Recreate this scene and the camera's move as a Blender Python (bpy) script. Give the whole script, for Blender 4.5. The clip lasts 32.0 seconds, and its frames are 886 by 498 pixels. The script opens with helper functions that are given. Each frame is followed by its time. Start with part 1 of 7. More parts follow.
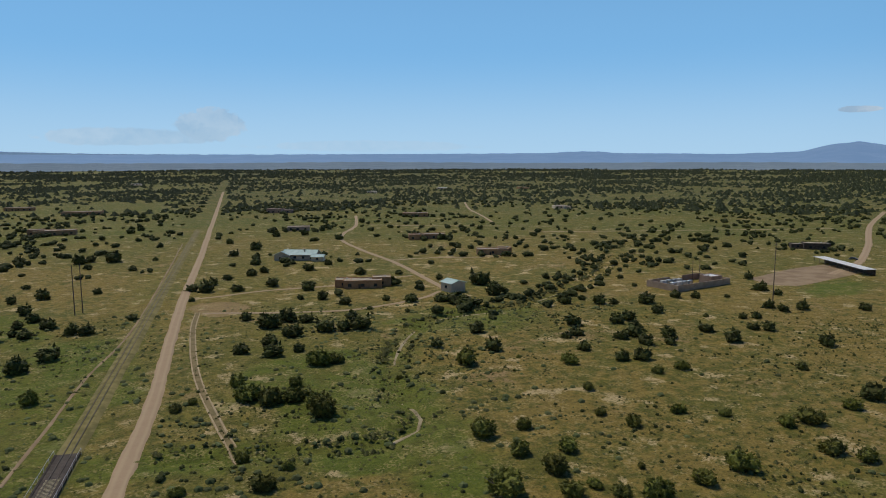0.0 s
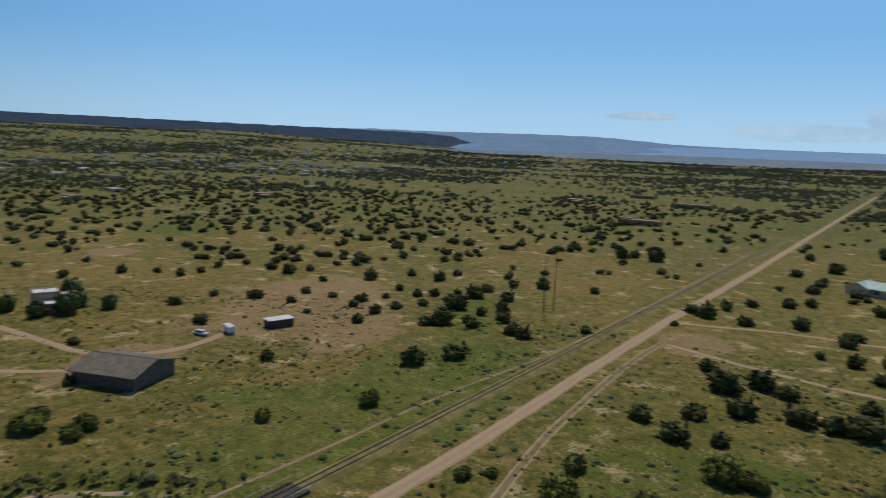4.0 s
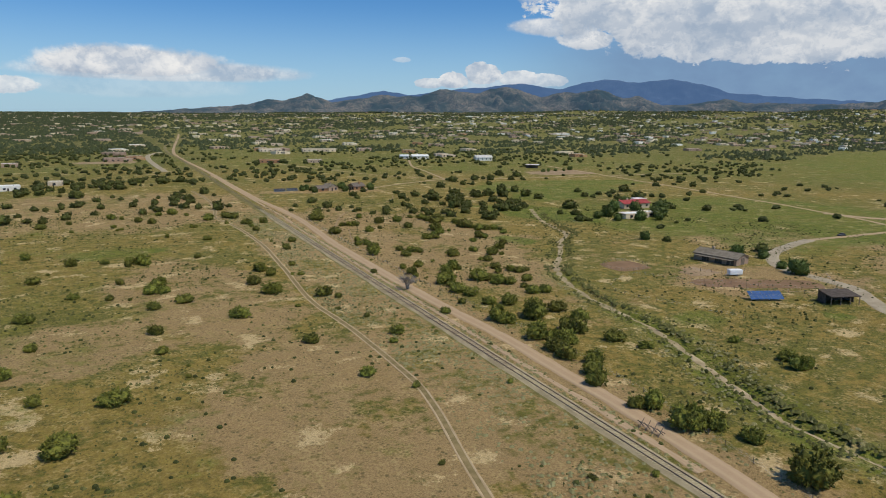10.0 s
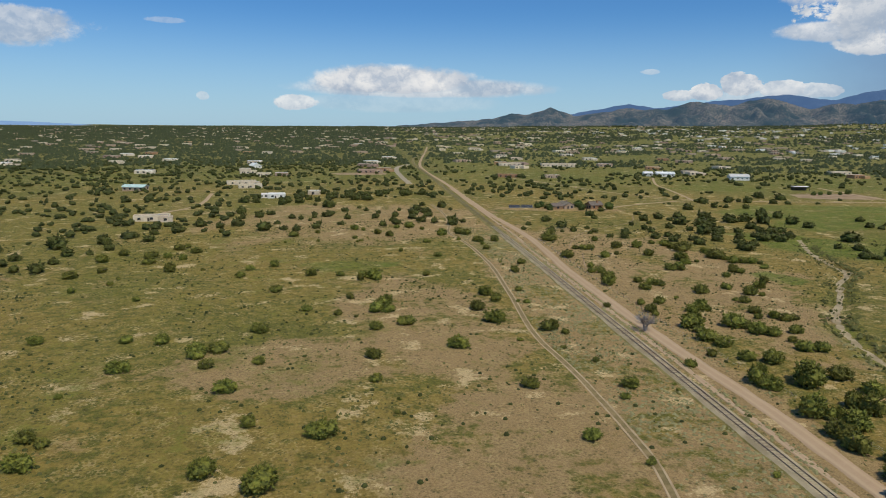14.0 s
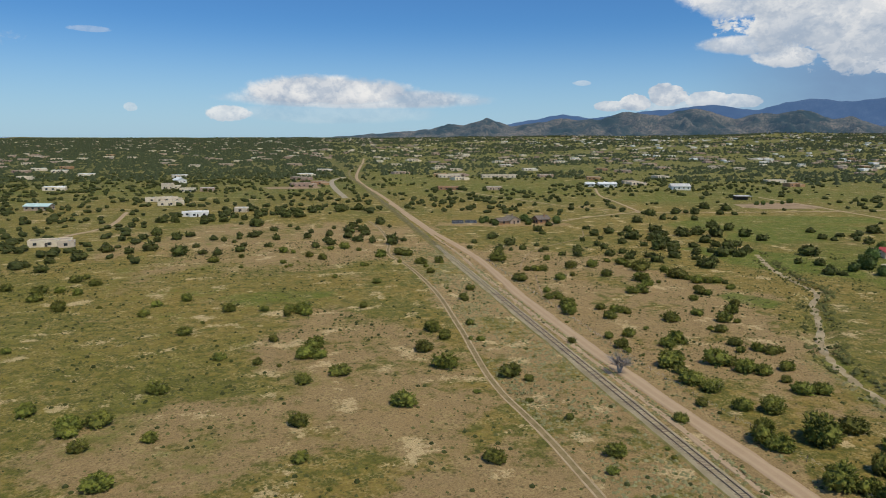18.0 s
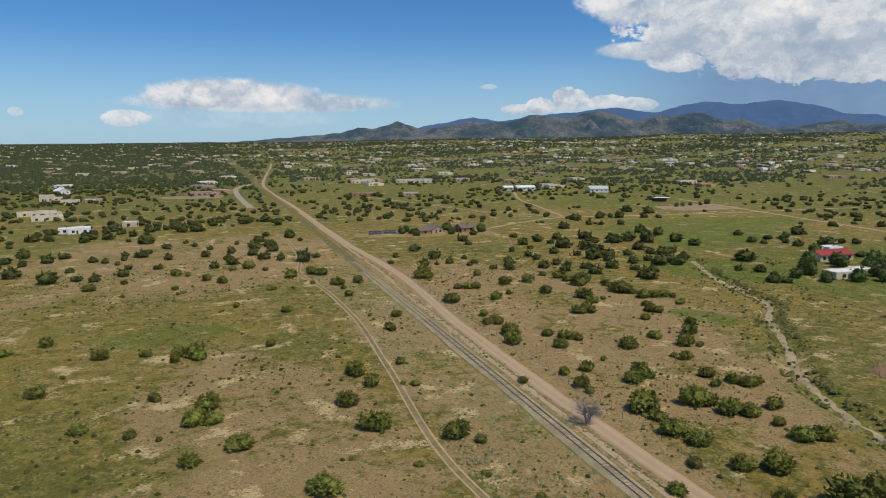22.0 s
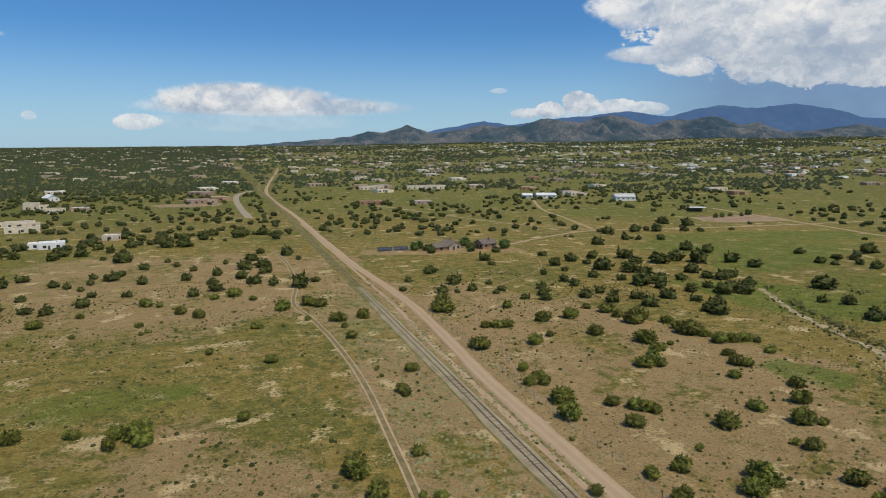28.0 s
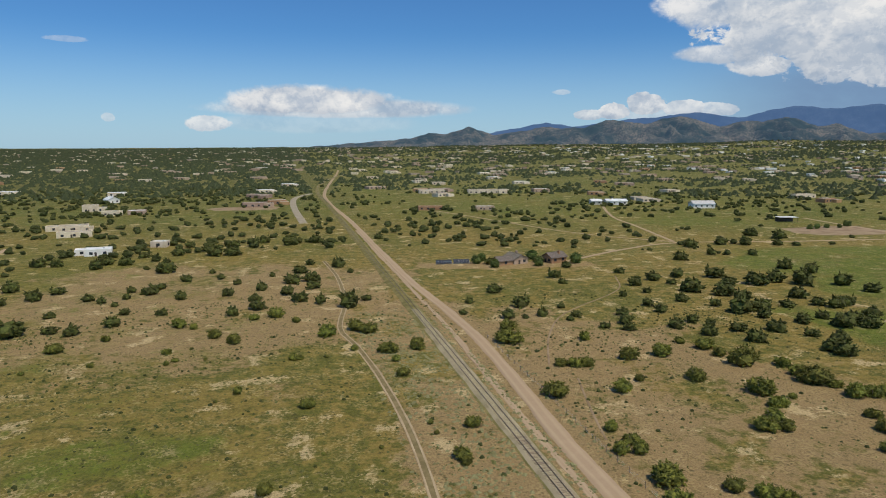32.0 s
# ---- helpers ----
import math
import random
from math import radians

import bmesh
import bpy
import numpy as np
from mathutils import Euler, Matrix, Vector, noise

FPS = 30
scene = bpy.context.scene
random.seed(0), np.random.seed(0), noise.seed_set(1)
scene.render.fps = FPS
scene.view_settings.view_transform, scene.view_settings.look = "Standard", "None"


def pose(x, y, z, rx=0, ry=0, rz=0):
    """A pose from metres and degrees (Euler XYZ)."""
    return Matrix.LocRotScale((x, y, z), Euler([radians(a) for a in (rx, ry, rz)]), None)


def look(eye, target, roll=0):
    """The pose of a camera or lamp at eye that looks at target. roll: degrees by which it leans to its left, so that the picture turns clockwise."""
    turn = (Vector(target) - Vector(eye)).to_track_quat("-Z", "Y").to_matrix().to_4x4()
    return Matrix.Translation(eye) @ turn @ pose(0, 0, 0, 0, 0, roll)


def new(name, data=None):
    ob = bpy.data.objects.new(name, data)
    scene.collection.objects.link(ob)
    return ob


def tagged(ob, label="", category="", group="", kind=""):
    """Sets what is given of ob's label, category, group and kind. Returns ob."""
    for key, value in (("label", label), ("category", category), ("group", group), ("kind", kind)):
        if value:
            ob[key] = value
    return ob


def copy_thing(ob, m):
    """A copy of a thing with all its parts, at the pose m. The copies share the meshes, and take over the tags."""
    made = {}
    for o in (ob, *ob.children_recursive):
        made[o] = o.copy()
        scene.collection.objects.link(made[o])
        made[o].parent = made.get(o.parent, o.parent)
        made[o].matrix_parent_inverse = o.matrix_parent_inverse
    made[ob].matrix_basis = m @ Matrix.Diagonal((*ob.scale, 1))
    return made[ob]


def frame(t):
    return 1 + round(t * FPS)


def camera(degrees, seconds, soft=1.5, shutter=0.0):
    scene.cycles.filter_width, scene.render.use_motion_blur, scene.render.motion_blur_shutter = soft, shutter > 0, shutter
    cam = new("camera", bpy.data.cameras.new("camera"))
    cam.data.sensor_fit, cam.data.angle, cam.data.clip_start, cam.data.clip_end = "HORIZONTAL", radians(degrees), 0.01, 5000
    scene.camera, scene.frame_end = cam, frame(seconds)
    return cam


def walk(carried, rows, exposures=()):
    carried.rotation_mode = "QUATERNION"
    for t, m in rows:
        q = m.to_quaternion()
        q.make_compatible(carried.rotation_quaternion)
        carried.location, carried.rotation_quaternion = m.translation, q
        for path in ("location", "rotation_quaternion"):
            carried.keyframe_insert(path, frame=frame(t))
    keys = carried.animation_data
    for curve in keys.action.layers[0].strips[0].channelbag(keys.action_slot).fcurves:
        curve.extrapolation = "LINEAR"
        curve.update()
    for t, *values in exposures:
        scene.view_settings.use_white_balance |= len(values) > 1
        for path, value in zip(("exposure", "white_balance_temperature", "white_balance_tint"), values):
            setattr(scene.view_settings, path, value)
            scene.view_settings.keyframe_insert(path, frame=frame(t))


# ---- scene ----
cam = camera(65.35, 32.0, soft=1.0, shutter=0.3)


def aim(x, y, z, yaw, pitch, roll):
    """The camera's pose from its place, its turn to the left of +y, its pitch and its roll, in degrees."""
    a, b = radians(yaw), radians(pitch)
    ahead = Vector((-math.sin(a) * math.cos(b), math.cos(a) * math.cos(b), math.sin(b)))
    eye = Vector((x, y, z))
    return look(eye, eye + 10 * ahead, roll)


# seconds, place, yaw, pitch, roll
PATH = [
    (0, -36.1, -0.8, 60.6, -196.29, -7.53, -0.1),
    (0.5, -36.9, -3.2, 60.7, -196.24, -7.59, -0.1),
    (1.0, -37.7, -5.6, 60.8, -196.0, -7.65, 0.0),
    (1.2, -39.3, -8.0, 60.8, -194.9, -7.66, 0.1),
    (1.5, -44.3, -16.0, 60.6, -192.0, -7.7, 0.2),
    (2.0, -53.4, -30.7, 60.2, -184.0, -7.8, 0.5),
    (2.5, -62.5, -45.4, 59.6, -174.6, -7.9, 0.8),
    (3.0, -71.6, -60.1, 59.0, -165.8, -8.1, 1.3),
    (3.4, -78.0, -70.4, 58.6, -158.2, -8.3, 1.6),
    (3.7, -81.0, -75.0, 58.45, -151.8, -8.5, 1.8),
    (4.0, -81.8, -76.3, 58.4, -144.6, -8.65, 1.9),
    (4.5, -81.90, -76.50, 58.40, -130.83, -8.93, 2.03),
    (5, -81.90, -76.50, 58.40, -117.32, -9.32, 2.37),
    (5.5, -81.90, -76.50, 58.40, -102.40, -9.86, 2.48),
    (6, -81.90, -76.50, 58.40, -88.28, -10.38, 2.23),
    (6.5, -81.90, -76.50, 58.40, -75.58, -10.81, 2.32),
    (7, -81.90, -76.50, 58.40, -62.30, -11.15, 1.89),
    (7.5, -81.90, -76.50, 58.40, -51.03, -11.44, 1.52),
    (8, -81.90, -76.50, 58.40, -37.60, -11.59, 1.13),
    (8.4, -81.95, -76.47, 58.42, -26.0, -11.69, 0.86),
    (8.5, -81.96, -76.46, 58.43, -24.66, -11.69, 0.83),
    (9, -82.05, -76.38, 58.50, -25.25, -11.56, 0.76),
    (10, -81.70, -75.50, 58.68, -26.35, -11.35, 0.78),
    (11, -79.95, -72.90, 59.03, -27.10, -11.16, 0.71),
    (11.2, -79.45, -72.1, 59.07, -26.3, -11.17, 0.62),
    (11.5, -78.70, -70.68, 59.14, -15.95, -11.19, 0.45),
    (11.8, -78.1, -69.3, 59.19, -6.6, -11.13, 0.4),
    (12, -77.66, -68.22, 59.23, -5.90, -11.10, 0.38),
    (13, -75.95, -62.47, 59.37, -6.41, -10.80, 0.53),
    (14, -74.60, -55.77, 59.45, -6.75, -10.48, 0.63),
    (14.5, -74.02, -52.15, 59.48, -6.87, -10.34, 0.59),
    (16.5, -72.09, -36.33, 59.50, -7.05, -9.92, 0.58),
    (17, -71.65, -32.14, 59.48, -7.81, -9.80, 0.55),
    (18, -70.75, -23.60, 59.43, -11.84, -9.58, 0.36),
    (19, -69.76, -14.92, 59.37, -15.45, -9.48, 0.09),
    (20, -68.66, -6.18, 59.29, -18.76, -9.38, 0.11),
    (21, -67.39, 2.55, 59.20, -19.25, -9.33, -0.01),
    (22, -65.94, 11.23, 59.12, -19.13, -9.28, -0.07),
    (23, -64.29, 19.84, 59.04, -19.01, -9.24, -0.08),
    (24, -62.46, 28.35, 58.98, -18.91, -9.20, -0.09),
    (25, -60.46, 36.76, 58.93, -18.83, -9.12, -0.07),
    (25.5, -59.40, 40.92, 58.92, -18.81, -9.09, 0.02),
    (27.5, -54.93, 57.33, 58.95, -18.59, -8.98, 0.06),
    (28, -53.79, 61.38, 58.98, -18.36, -8.96, 0.00),
    (29, -51.54, 69.41, 59.08, -17.63, -8.96, 0.03),
    (30, -49.39, 77.35, 59.23, -16.53, -8.90, -0.04),
    (31, -47.46, 85.21, 59.43, -15.50, -8.87, -0.06),
    (31.5, -46.6, 89.1, 59.56, -14.15, -8.85, 0.02),
    (32, -45.84, 92.97, 59.70, -13.35, -8.84, 0.10),
]
# The clip's camera is darker towards the bright south and opens up as it turns north.
walk(cam, [(t, aim(*row)) for t, *row in PATH],
     [(0, -0.85), (2.5, -0.85), (4.5, -0.85), (6, -0.65), (7.5, -0.39), (9, -0.30), (14, -0.31), (32, -0.33)])

# ---------------------------------------------------------------- light
SUN_ELEVATION, SUN_AZIMUTH = 60.0, 150.0  # degrees; the azimuth clockwise from +y


def link(tree, a, b):
    tree.links.new(a, b)


def maths(tree, op, a, b=0.0, c=0.0):
    n = tree.nodes.new("ShaderNodeMath")
    n.operation = op
    for slot, v in zip(n.inputs, (a, b, c)):
        if isinstance(v, (int, float)):
            slot.default_value = v
        else:
            tree.links.new(v, slot)
    return n.outputs[0]


def blend(tree, fac, a, b):
    n = tree.nodes.new("ShaderNodeMix")
    n.data_type = "RGBA"
    for slot, v in ((n.inputs[0], fac), (n.inputs[6], a), (n.inputs[7], b)):
        if isinstance(v, (int, float)):
            slot.default_value = v
        elif isinstance(v, tuple):
            slot.default_value = (*v[:3], 1)
        else:
            tree.links.new(v, slot)
    return n.outputs[2]


def noise_tex(tree, vector, scale, detail=4.0, rough=0.55, kind="FBM"):
    n = tree.nodes.new("ShaderNodeTexNoise")
    n.inputs["Scale"].default_value, n.inputs["Detail"].default_value = scale, detail
    n.inputs["Roughness"].default_value = rough
    if vector is not None:
        tree.links.new(vector, n.inputs["Vector"])
    return n.outputs["Fac"]


def spread(tree, v, lo, hi):
    n = tree.nodes.new("ShaderNodeMapRange")
    n.interpolation_type = "SMOOTHSTEP"
    n.inputs["From Min"].default_value, n.inputs["From Max"].default_value = lo, hi
    tree.links.new(v, n.inputs["Value"])
    return n.outputs["Result"]


def combine(tree, x, y, z):
    n = tree.nodes.new("ShaderNodeCombineXYZ")
    for slot, v in zip(n.inputs, (x, y, z)):
        if isinstance(v, (int, float)):
            slot.default_value = v
        else:
            tree.links.new(v, slot)
    return n.outputs[0]


# Clouds: azimuth, elevation of the middle, half width, height above and below, all in degrees, how solid, and how billowed.
CLOUDS = [
    (5.0, 2.55, 12.5, 1.05, 0.85, 0.85, 0.16), (2.4, 2.9, 7.6, 1.75, 0.9, 1.0, 0.32), (-5.2, 1.35, 1.7, 0.75, 0.6, 0.8, 0.6), (3.0, 1.5, 9.0, 0.9, 1.0, 0.22, 0.2),
    (47, 9.5, 9, 7, 4.6, 1.0, 1.0), (57, 9.5, 11, 8, 5.0, 1.0, 1.0), (67, 7.6, 9, 6.2, 3.8, 1.0, 1.0), (77, 5.8, 9, 3.6, 2.6, 1.0, 1.0), (60, 7.0, 12, 4, 3.0, 1.0, 0.8), (87, 5.0, 7, 3.2, 1.8, 1.0, 1.0), (95, 4.2, 6.5, 2.2, 1.0, 1.0, 1.0),
    (41, 8.6, 7, 5.0, 3.6, 1.0, 0.8), (48, 7.4, 9, 5, 3.0, 1.0, 0.8), (36.0, 10.2, 6.8, 2.2, 2.2, 0.95, 0.35), (35.5, 6.5, 4.6, 0.8, 0.8, 0.9, 0.3), (37.5, 5.6, 2.4, 0.9, 0.8, 0.95, 0.6), (52, 5.2, 12, 2.5, 1.4, 0.95, 0.8),
    (25.2, 2.1, 1.1, 0.4, 0.35, 0.85, 0.9), (27.0, 2.3, 1.1, 0.7, 0.5, 0.95, 1.0), (29.4, 2.9, 1.3, 0.85, 0.7, 0.95, 1.0), (32.2, 2.5, 1.3, 0.6, 0.5, 0.85, 1.0), (34.6, 2.5, 1.4, 0.45, 0.45, 0.7, 0.9), (31.0, 2.2, 4.5, 0.4, 0.5, 0.45, 0.5), (22.8, 3.9, 0.8, 0.25, 0.2, 0.4, 0.5),
    (-28, 6.2, 9, 1.5, 1.8, 0.85, 0.4), (-14.5, 7.1, 1.5, 0.3, 0.2, 0.3, 0.5), (-12.2, 1.7, 0.5, 0.4, 0.3, 0.45, 0.6),
    (178, 2.6, 2.6, 1.2, 1.2, 0.3, 0.8), (172, 1.5, 6, 0.8, 0.6, 0.24, 0.6), (190, 0.9, 9, 0.5, 0.4, 0.14, 0.6),
    (227, 3.3, 1.4, 0.3, 0.2, 0.5, 0.6), (229.5, 3.5, 0.7, 0.3, 0.2, 0.5, 0.6), (103, 3.0, 2.4, 0.3, 0.2, 0.4, 0.6), (160, 2.6, 3.0, 0.4, 0.3, 0.4, 0.6),
]


def make_world():
    world = bpy.data.worlds.new("sky")
    world.use_nodes = True
    scene.world = world
    tree = world.node_tree
    background = tree.nodes["Background"]
    sky = tree.nodes.new("ShaderNodeTexSky")
    sky.sky_type, sky.sun_disc = "NISHITA", False
    sky.sun_elevation, sky.sun_rotation = radians(SUN_ELEVATION), radians(SUN_AZIMUTH)
    sky.altitude, sky.air_density, sky.dust_density, sky.ozone_density = 2000, 1.2, 0.8, 2.5
    way = tree.nodes.new("ShaderNodeTexCoord").outputs["Generated"]
    parts = tree.nodes.new("ShaderNodeSeparateXYZ")
    link(tree, way, parts.inputs[0])
    azimuth = maths(tree, "DEGREES", maths(tree, "ARCTAN2", parts.outputs[0], parts.outputs[1]))
    height = maths(tree, "DEGREES", maths(tree, "ARCSINE", parts.outputs[2]))
    plane = combine(tree, azimuth, maths(tree, "MULTIPLY", height, 1.7), 0.0)
    puffs = noise_tex(tree, plane, 0.36, 9.0, 0.55)
    wisps = noise_tex(tree, plane, 1.5, 6.0, 0.6)

    def heaps(lift, size):
        """Heaped round billows, read some degrees higher up."""
        sway = tree.nodes.new("ShaderNodeTexNoise")
        sway.inputs["Scale"].default_value, sway.inputs["Detail"].default_value = 0.5, 4.0
        at = combine(tree, azimuth, maths(tree, "MULTIPLY", maths(tree, "ADD", height, lift), 1.25), 3.0)
        link(tree, at, sway.inputs["Vector"])
        push = tree.nodes.new("ShaderNodeVectorMath")
        push.operation = "MULTIPLY_ADD"
        link(tree, sway.outputs["Color"], push.inputs[0])
        push.inputs[1].default_value = (1.9, 1.9, 0.0)
        link(tree, at, push.inputs[2])
        cells = tree.nodes.new("ShaderNodeTexVoronoi")
        cells.feature, cells.normalize = "SMOOTH_F1", True
        for key, value in (("Scale", size), ("Detail", 4.0), ("Roughness", 0.62), ("Lacunarity", 2.3), ("Smoothness", 0.35)):
            cells.inputs[key].default_value = value
        link(tree, push.outputs[0], cells.inputs["Vector"])
        return maths(tree, "SUBTRACT", 1.0, cells.outputs["Distance"])

    heap = heaps(0.0, 0.34)
    tops = spread(tree, maths(tree, "SUBTRACT", heap, heaps(0.5, 0.34)), -0.06, 0.05)
    masses = spread(tree, maths(tree, "SUBTRACT", heaps(0.0, 0.13), heaps(1.5, 0.13)), -0.07, 0.06)
    lit_top = maths(tree, "ADD", maths(tree, "MULTIPLY", masses, 0.62), maths(tree, "MULTIPLY", tops, 0.38))
    rough = maths(tree, "ADD", maths(tree, "MULTIPLY", maths(tree, "SUBTRACT", heap, 0.62), 6.5),
                  maths(tree, "MULTIPLY", maths(tree, "SUBTRACT", wisps, 0.5), 1.0))
    rough = maths(tree, "ADD", rough, maths(tree, "MULTIPLY", maths(tree, "SUBTRACT", puffs, 0.5), 1.8))
    cover, depth = None, None
    for a, e, half, up, down, solid, billowed in CLOUDS:
        off = maths(tree, "WRAP", maths(tree, "SUBTRACT", azimuth, a), 180.0, -180.0)
        across = maths(tree, "POWER", maths(tree, "ABSOLUTE", maths(tree, "DIVIDE", off, half)), 2.0)
        rise = maths(tree, "SUBTRACT", height, e)
        over = maths(tree, "DIVIDE", maths(tree, "MAXIMUM", rise, 0.0), up)
        under = maths(tree, "DIVIDE", maths(tree, "MINIMUM", rise, 0.0), down)
        tall = maths(tree, "ADD", maths(tree, "POWER", over, 2.0), maths(tree, "POWER", under, 2.0))
        body = maths(tree, "SUBTRACT", maths(tree, "SUBTRACT", 1.0, across), tall)
        field = maths(tree, "ADD", maths(tree, "MULTIPLY", body, 1.5), maths(tree, "MULTIPLY", rough, billowed))
        seen = maths(tree, "MULTIPLY", spread(tree, field, 0.2, 0.45 + 0.75 * (1 - billowed)), solid)
        low = maths(tree, "MULTIPLY", seen, spread(tree, rise, 0.12 * up, -0.9 * down))
        cover = seen if cover is None else maths(tree, "MAXIMUM", cover, seen)
        depth = low if depth is None else maths(tree, "MAXIMUM", depth, low)
    broad = spread(tree, noise_tex(tree, plane, 0.16, 5.0, 0.55), 0.40, 0.60)
    billow = maths(tree, "ADD", maths(tree, "MULTIPLY", lit_top, 0.7), maths(tree, "MULTIPLY", broad, 0.3))
    shade = maths(tree, "MULTIPLY", depth, maths(tree, "SUBTRACT", 1.1, maths(tree, "MULTIPLY", billow, 0.6)))
    lit = blend(tree, billow, (0.47, 0.57, 0.71), (1.06, 1.05, 1.03))
    cloud = blend(tree, maths(tree, "MULTIPLY", shade, 0.68), lit, (0.40, 0.50, 0.64))
    clear = tree.nodes.new("ShaderNodeVectorMath")
    clear.operation = "MULTIPLY"
    link(tree, sky.outputs[0], clear.inputs[0])
    clear.inputs[1].default_value = (0.0425, 0.0800, 0.119)
    # a thin bright veil of haze over the southern plain
    turned = maths(tree, "WRAP", maths(tree, "SUBTRACT", azimuth, 178.0), 180.0, -180.0)
    veil = maths(tree, "MULTIPLY", spread(tree, maths(tree, "ABSOLUTE", turned), 98.0, 42.0), spread(tree, height, 40.0, 0.0))
    low_haze = maths(tree, "MULTIPLY", spread(tree, height, 9.0, -0.5), 0.6)
    air = blend(tree, maths(tree, "MULTIPLY", veil, 0.95), clear.outputs[0], (0.40, 0.90, 1.50))
    pale = blend(tree, veil, (0.56, 0.76, 0.95), (0.95, 1.28, 1.52))
    air = blend(tree, low_haze, air, pale)
    # slate-blue rain under the big clouds
    shower = maths(tree, "WRAP", maths(tree, "SUBTRACT", azimuth, 56.0), 180.0, -180.0)
    rain = maths(tree, "MULTIPLY", spread(tree, maths(tree, "ABSOLUTE", shower), 27.0, 12.0), spread(tree, height, 8.0, 4.0))
    rain = maths(tree, "MULTIPLY", rain, maths(tree, "ADD", 0.6, maths(tree, "MULTIPLY", puffs, 0.6)))
    air = blend(tree, rain, air, (0.22, 0.35, 0.56))
    link(tree, blend(tree, cover, air, cloud), background.inputs["Color"])
    background.inputs["Strength"].default_value = 1.0


make_world()
sun = new("sun", bpy.data.lights.new("sun", "SUN"))
sun.data.energy, sun.data.angle, sun.data.color = 4.0, radians(0.53), (1.0, 0.93, 0.80)
_a, _e = radians(SUN_AZIMUTH), radians(SUN_ELEVATION)
sun.matrix_world = look(Vector((math.sin(_a) * math.cos(_e), math.cos(_a) * math.cos(_e), math.sin(_e))) * 300, (0, 0, 0))

# ---------------------------------------------------------------- materials


def material(name, rough=0.9, metal=0.0):
    m = bpy.data.materials.new(name)
    m.use_nodes = True
    b = m.node_tree.nodes["Principled BSDF"]
    b.inputs["Roughness"].default_value, b.inputs["Metallic"].default_value = rough, metal
    b.inputs["Specular IOR Level"].default_value = 0.25
    return m, m.node_tree, b


def place(tree):
    return tree.nodes.new("ShaderNodeNewGeometry").outputs["Position"]


def relief(tree, shader, value, distance, strength=0.6):
    n = tree.nodes.new("ShaderNodeBump")
    n.inputs["Distance"].default_value, n.inputs["Strength"].default_value = distance, strength
    link(tree, value, n.inputs["Height"])
    link(tree, n.outputs[0], shader.inputs["Normal"])


def mottled(name, dark, light, scale, fine=None, rough=0.9, metal=0.0, bump=0.02, lo=0.35, hi=0.65, vary=0.0, island=False):
    """Two tones mixed by coarse and fine noise; vary shifts each object's (or island's) own brightness."""
    m, tree, b = material(name, rough, metal)
    spot = place(tree)
    coarse = spread(tree, noise_tex(tree, spot, scale, 5.0), lo, hi)
    grain = noise_tex(tree, spot, fine or scale * 9, 4.0)
    mix = maths(tree, "ADD", maths(tree, "MULTIPLY", coarse, 0.6), maths(tree, "MULTIPLY", grain, 0.4))
    colour = blend(tree, mix, dark, light)
    if vary:
        own = (tree.nodes.new("ShaderNodeNewGeometry").outputs["Random Per Island"] if island
               else tree.nodes.new("ShaderNodeObjectInfo").outputs["Random"])
        hue = tree.nodes.new("ShaderNodeHueSaturation")
        link(tree, maths(tree, "ADD", 1.0 - vary, maths(tree, "MULTIPLY", own, 2 * vary)), hue.inputs["Value"])
        link(tree, maths(tree, "ADD", 0.5 - vary * 0.06, maths(tree, "MULTIPLY", own, vary * 0.12)), hue.inputs["Hue"])
        link(tree, colour, hue.inputs["Color"])
        colour = hue.outputs[0]
    link(tree, colour, b.inputs["Base Color"])
    if bump:
        relief(tree, b, grain, bump)
    return m


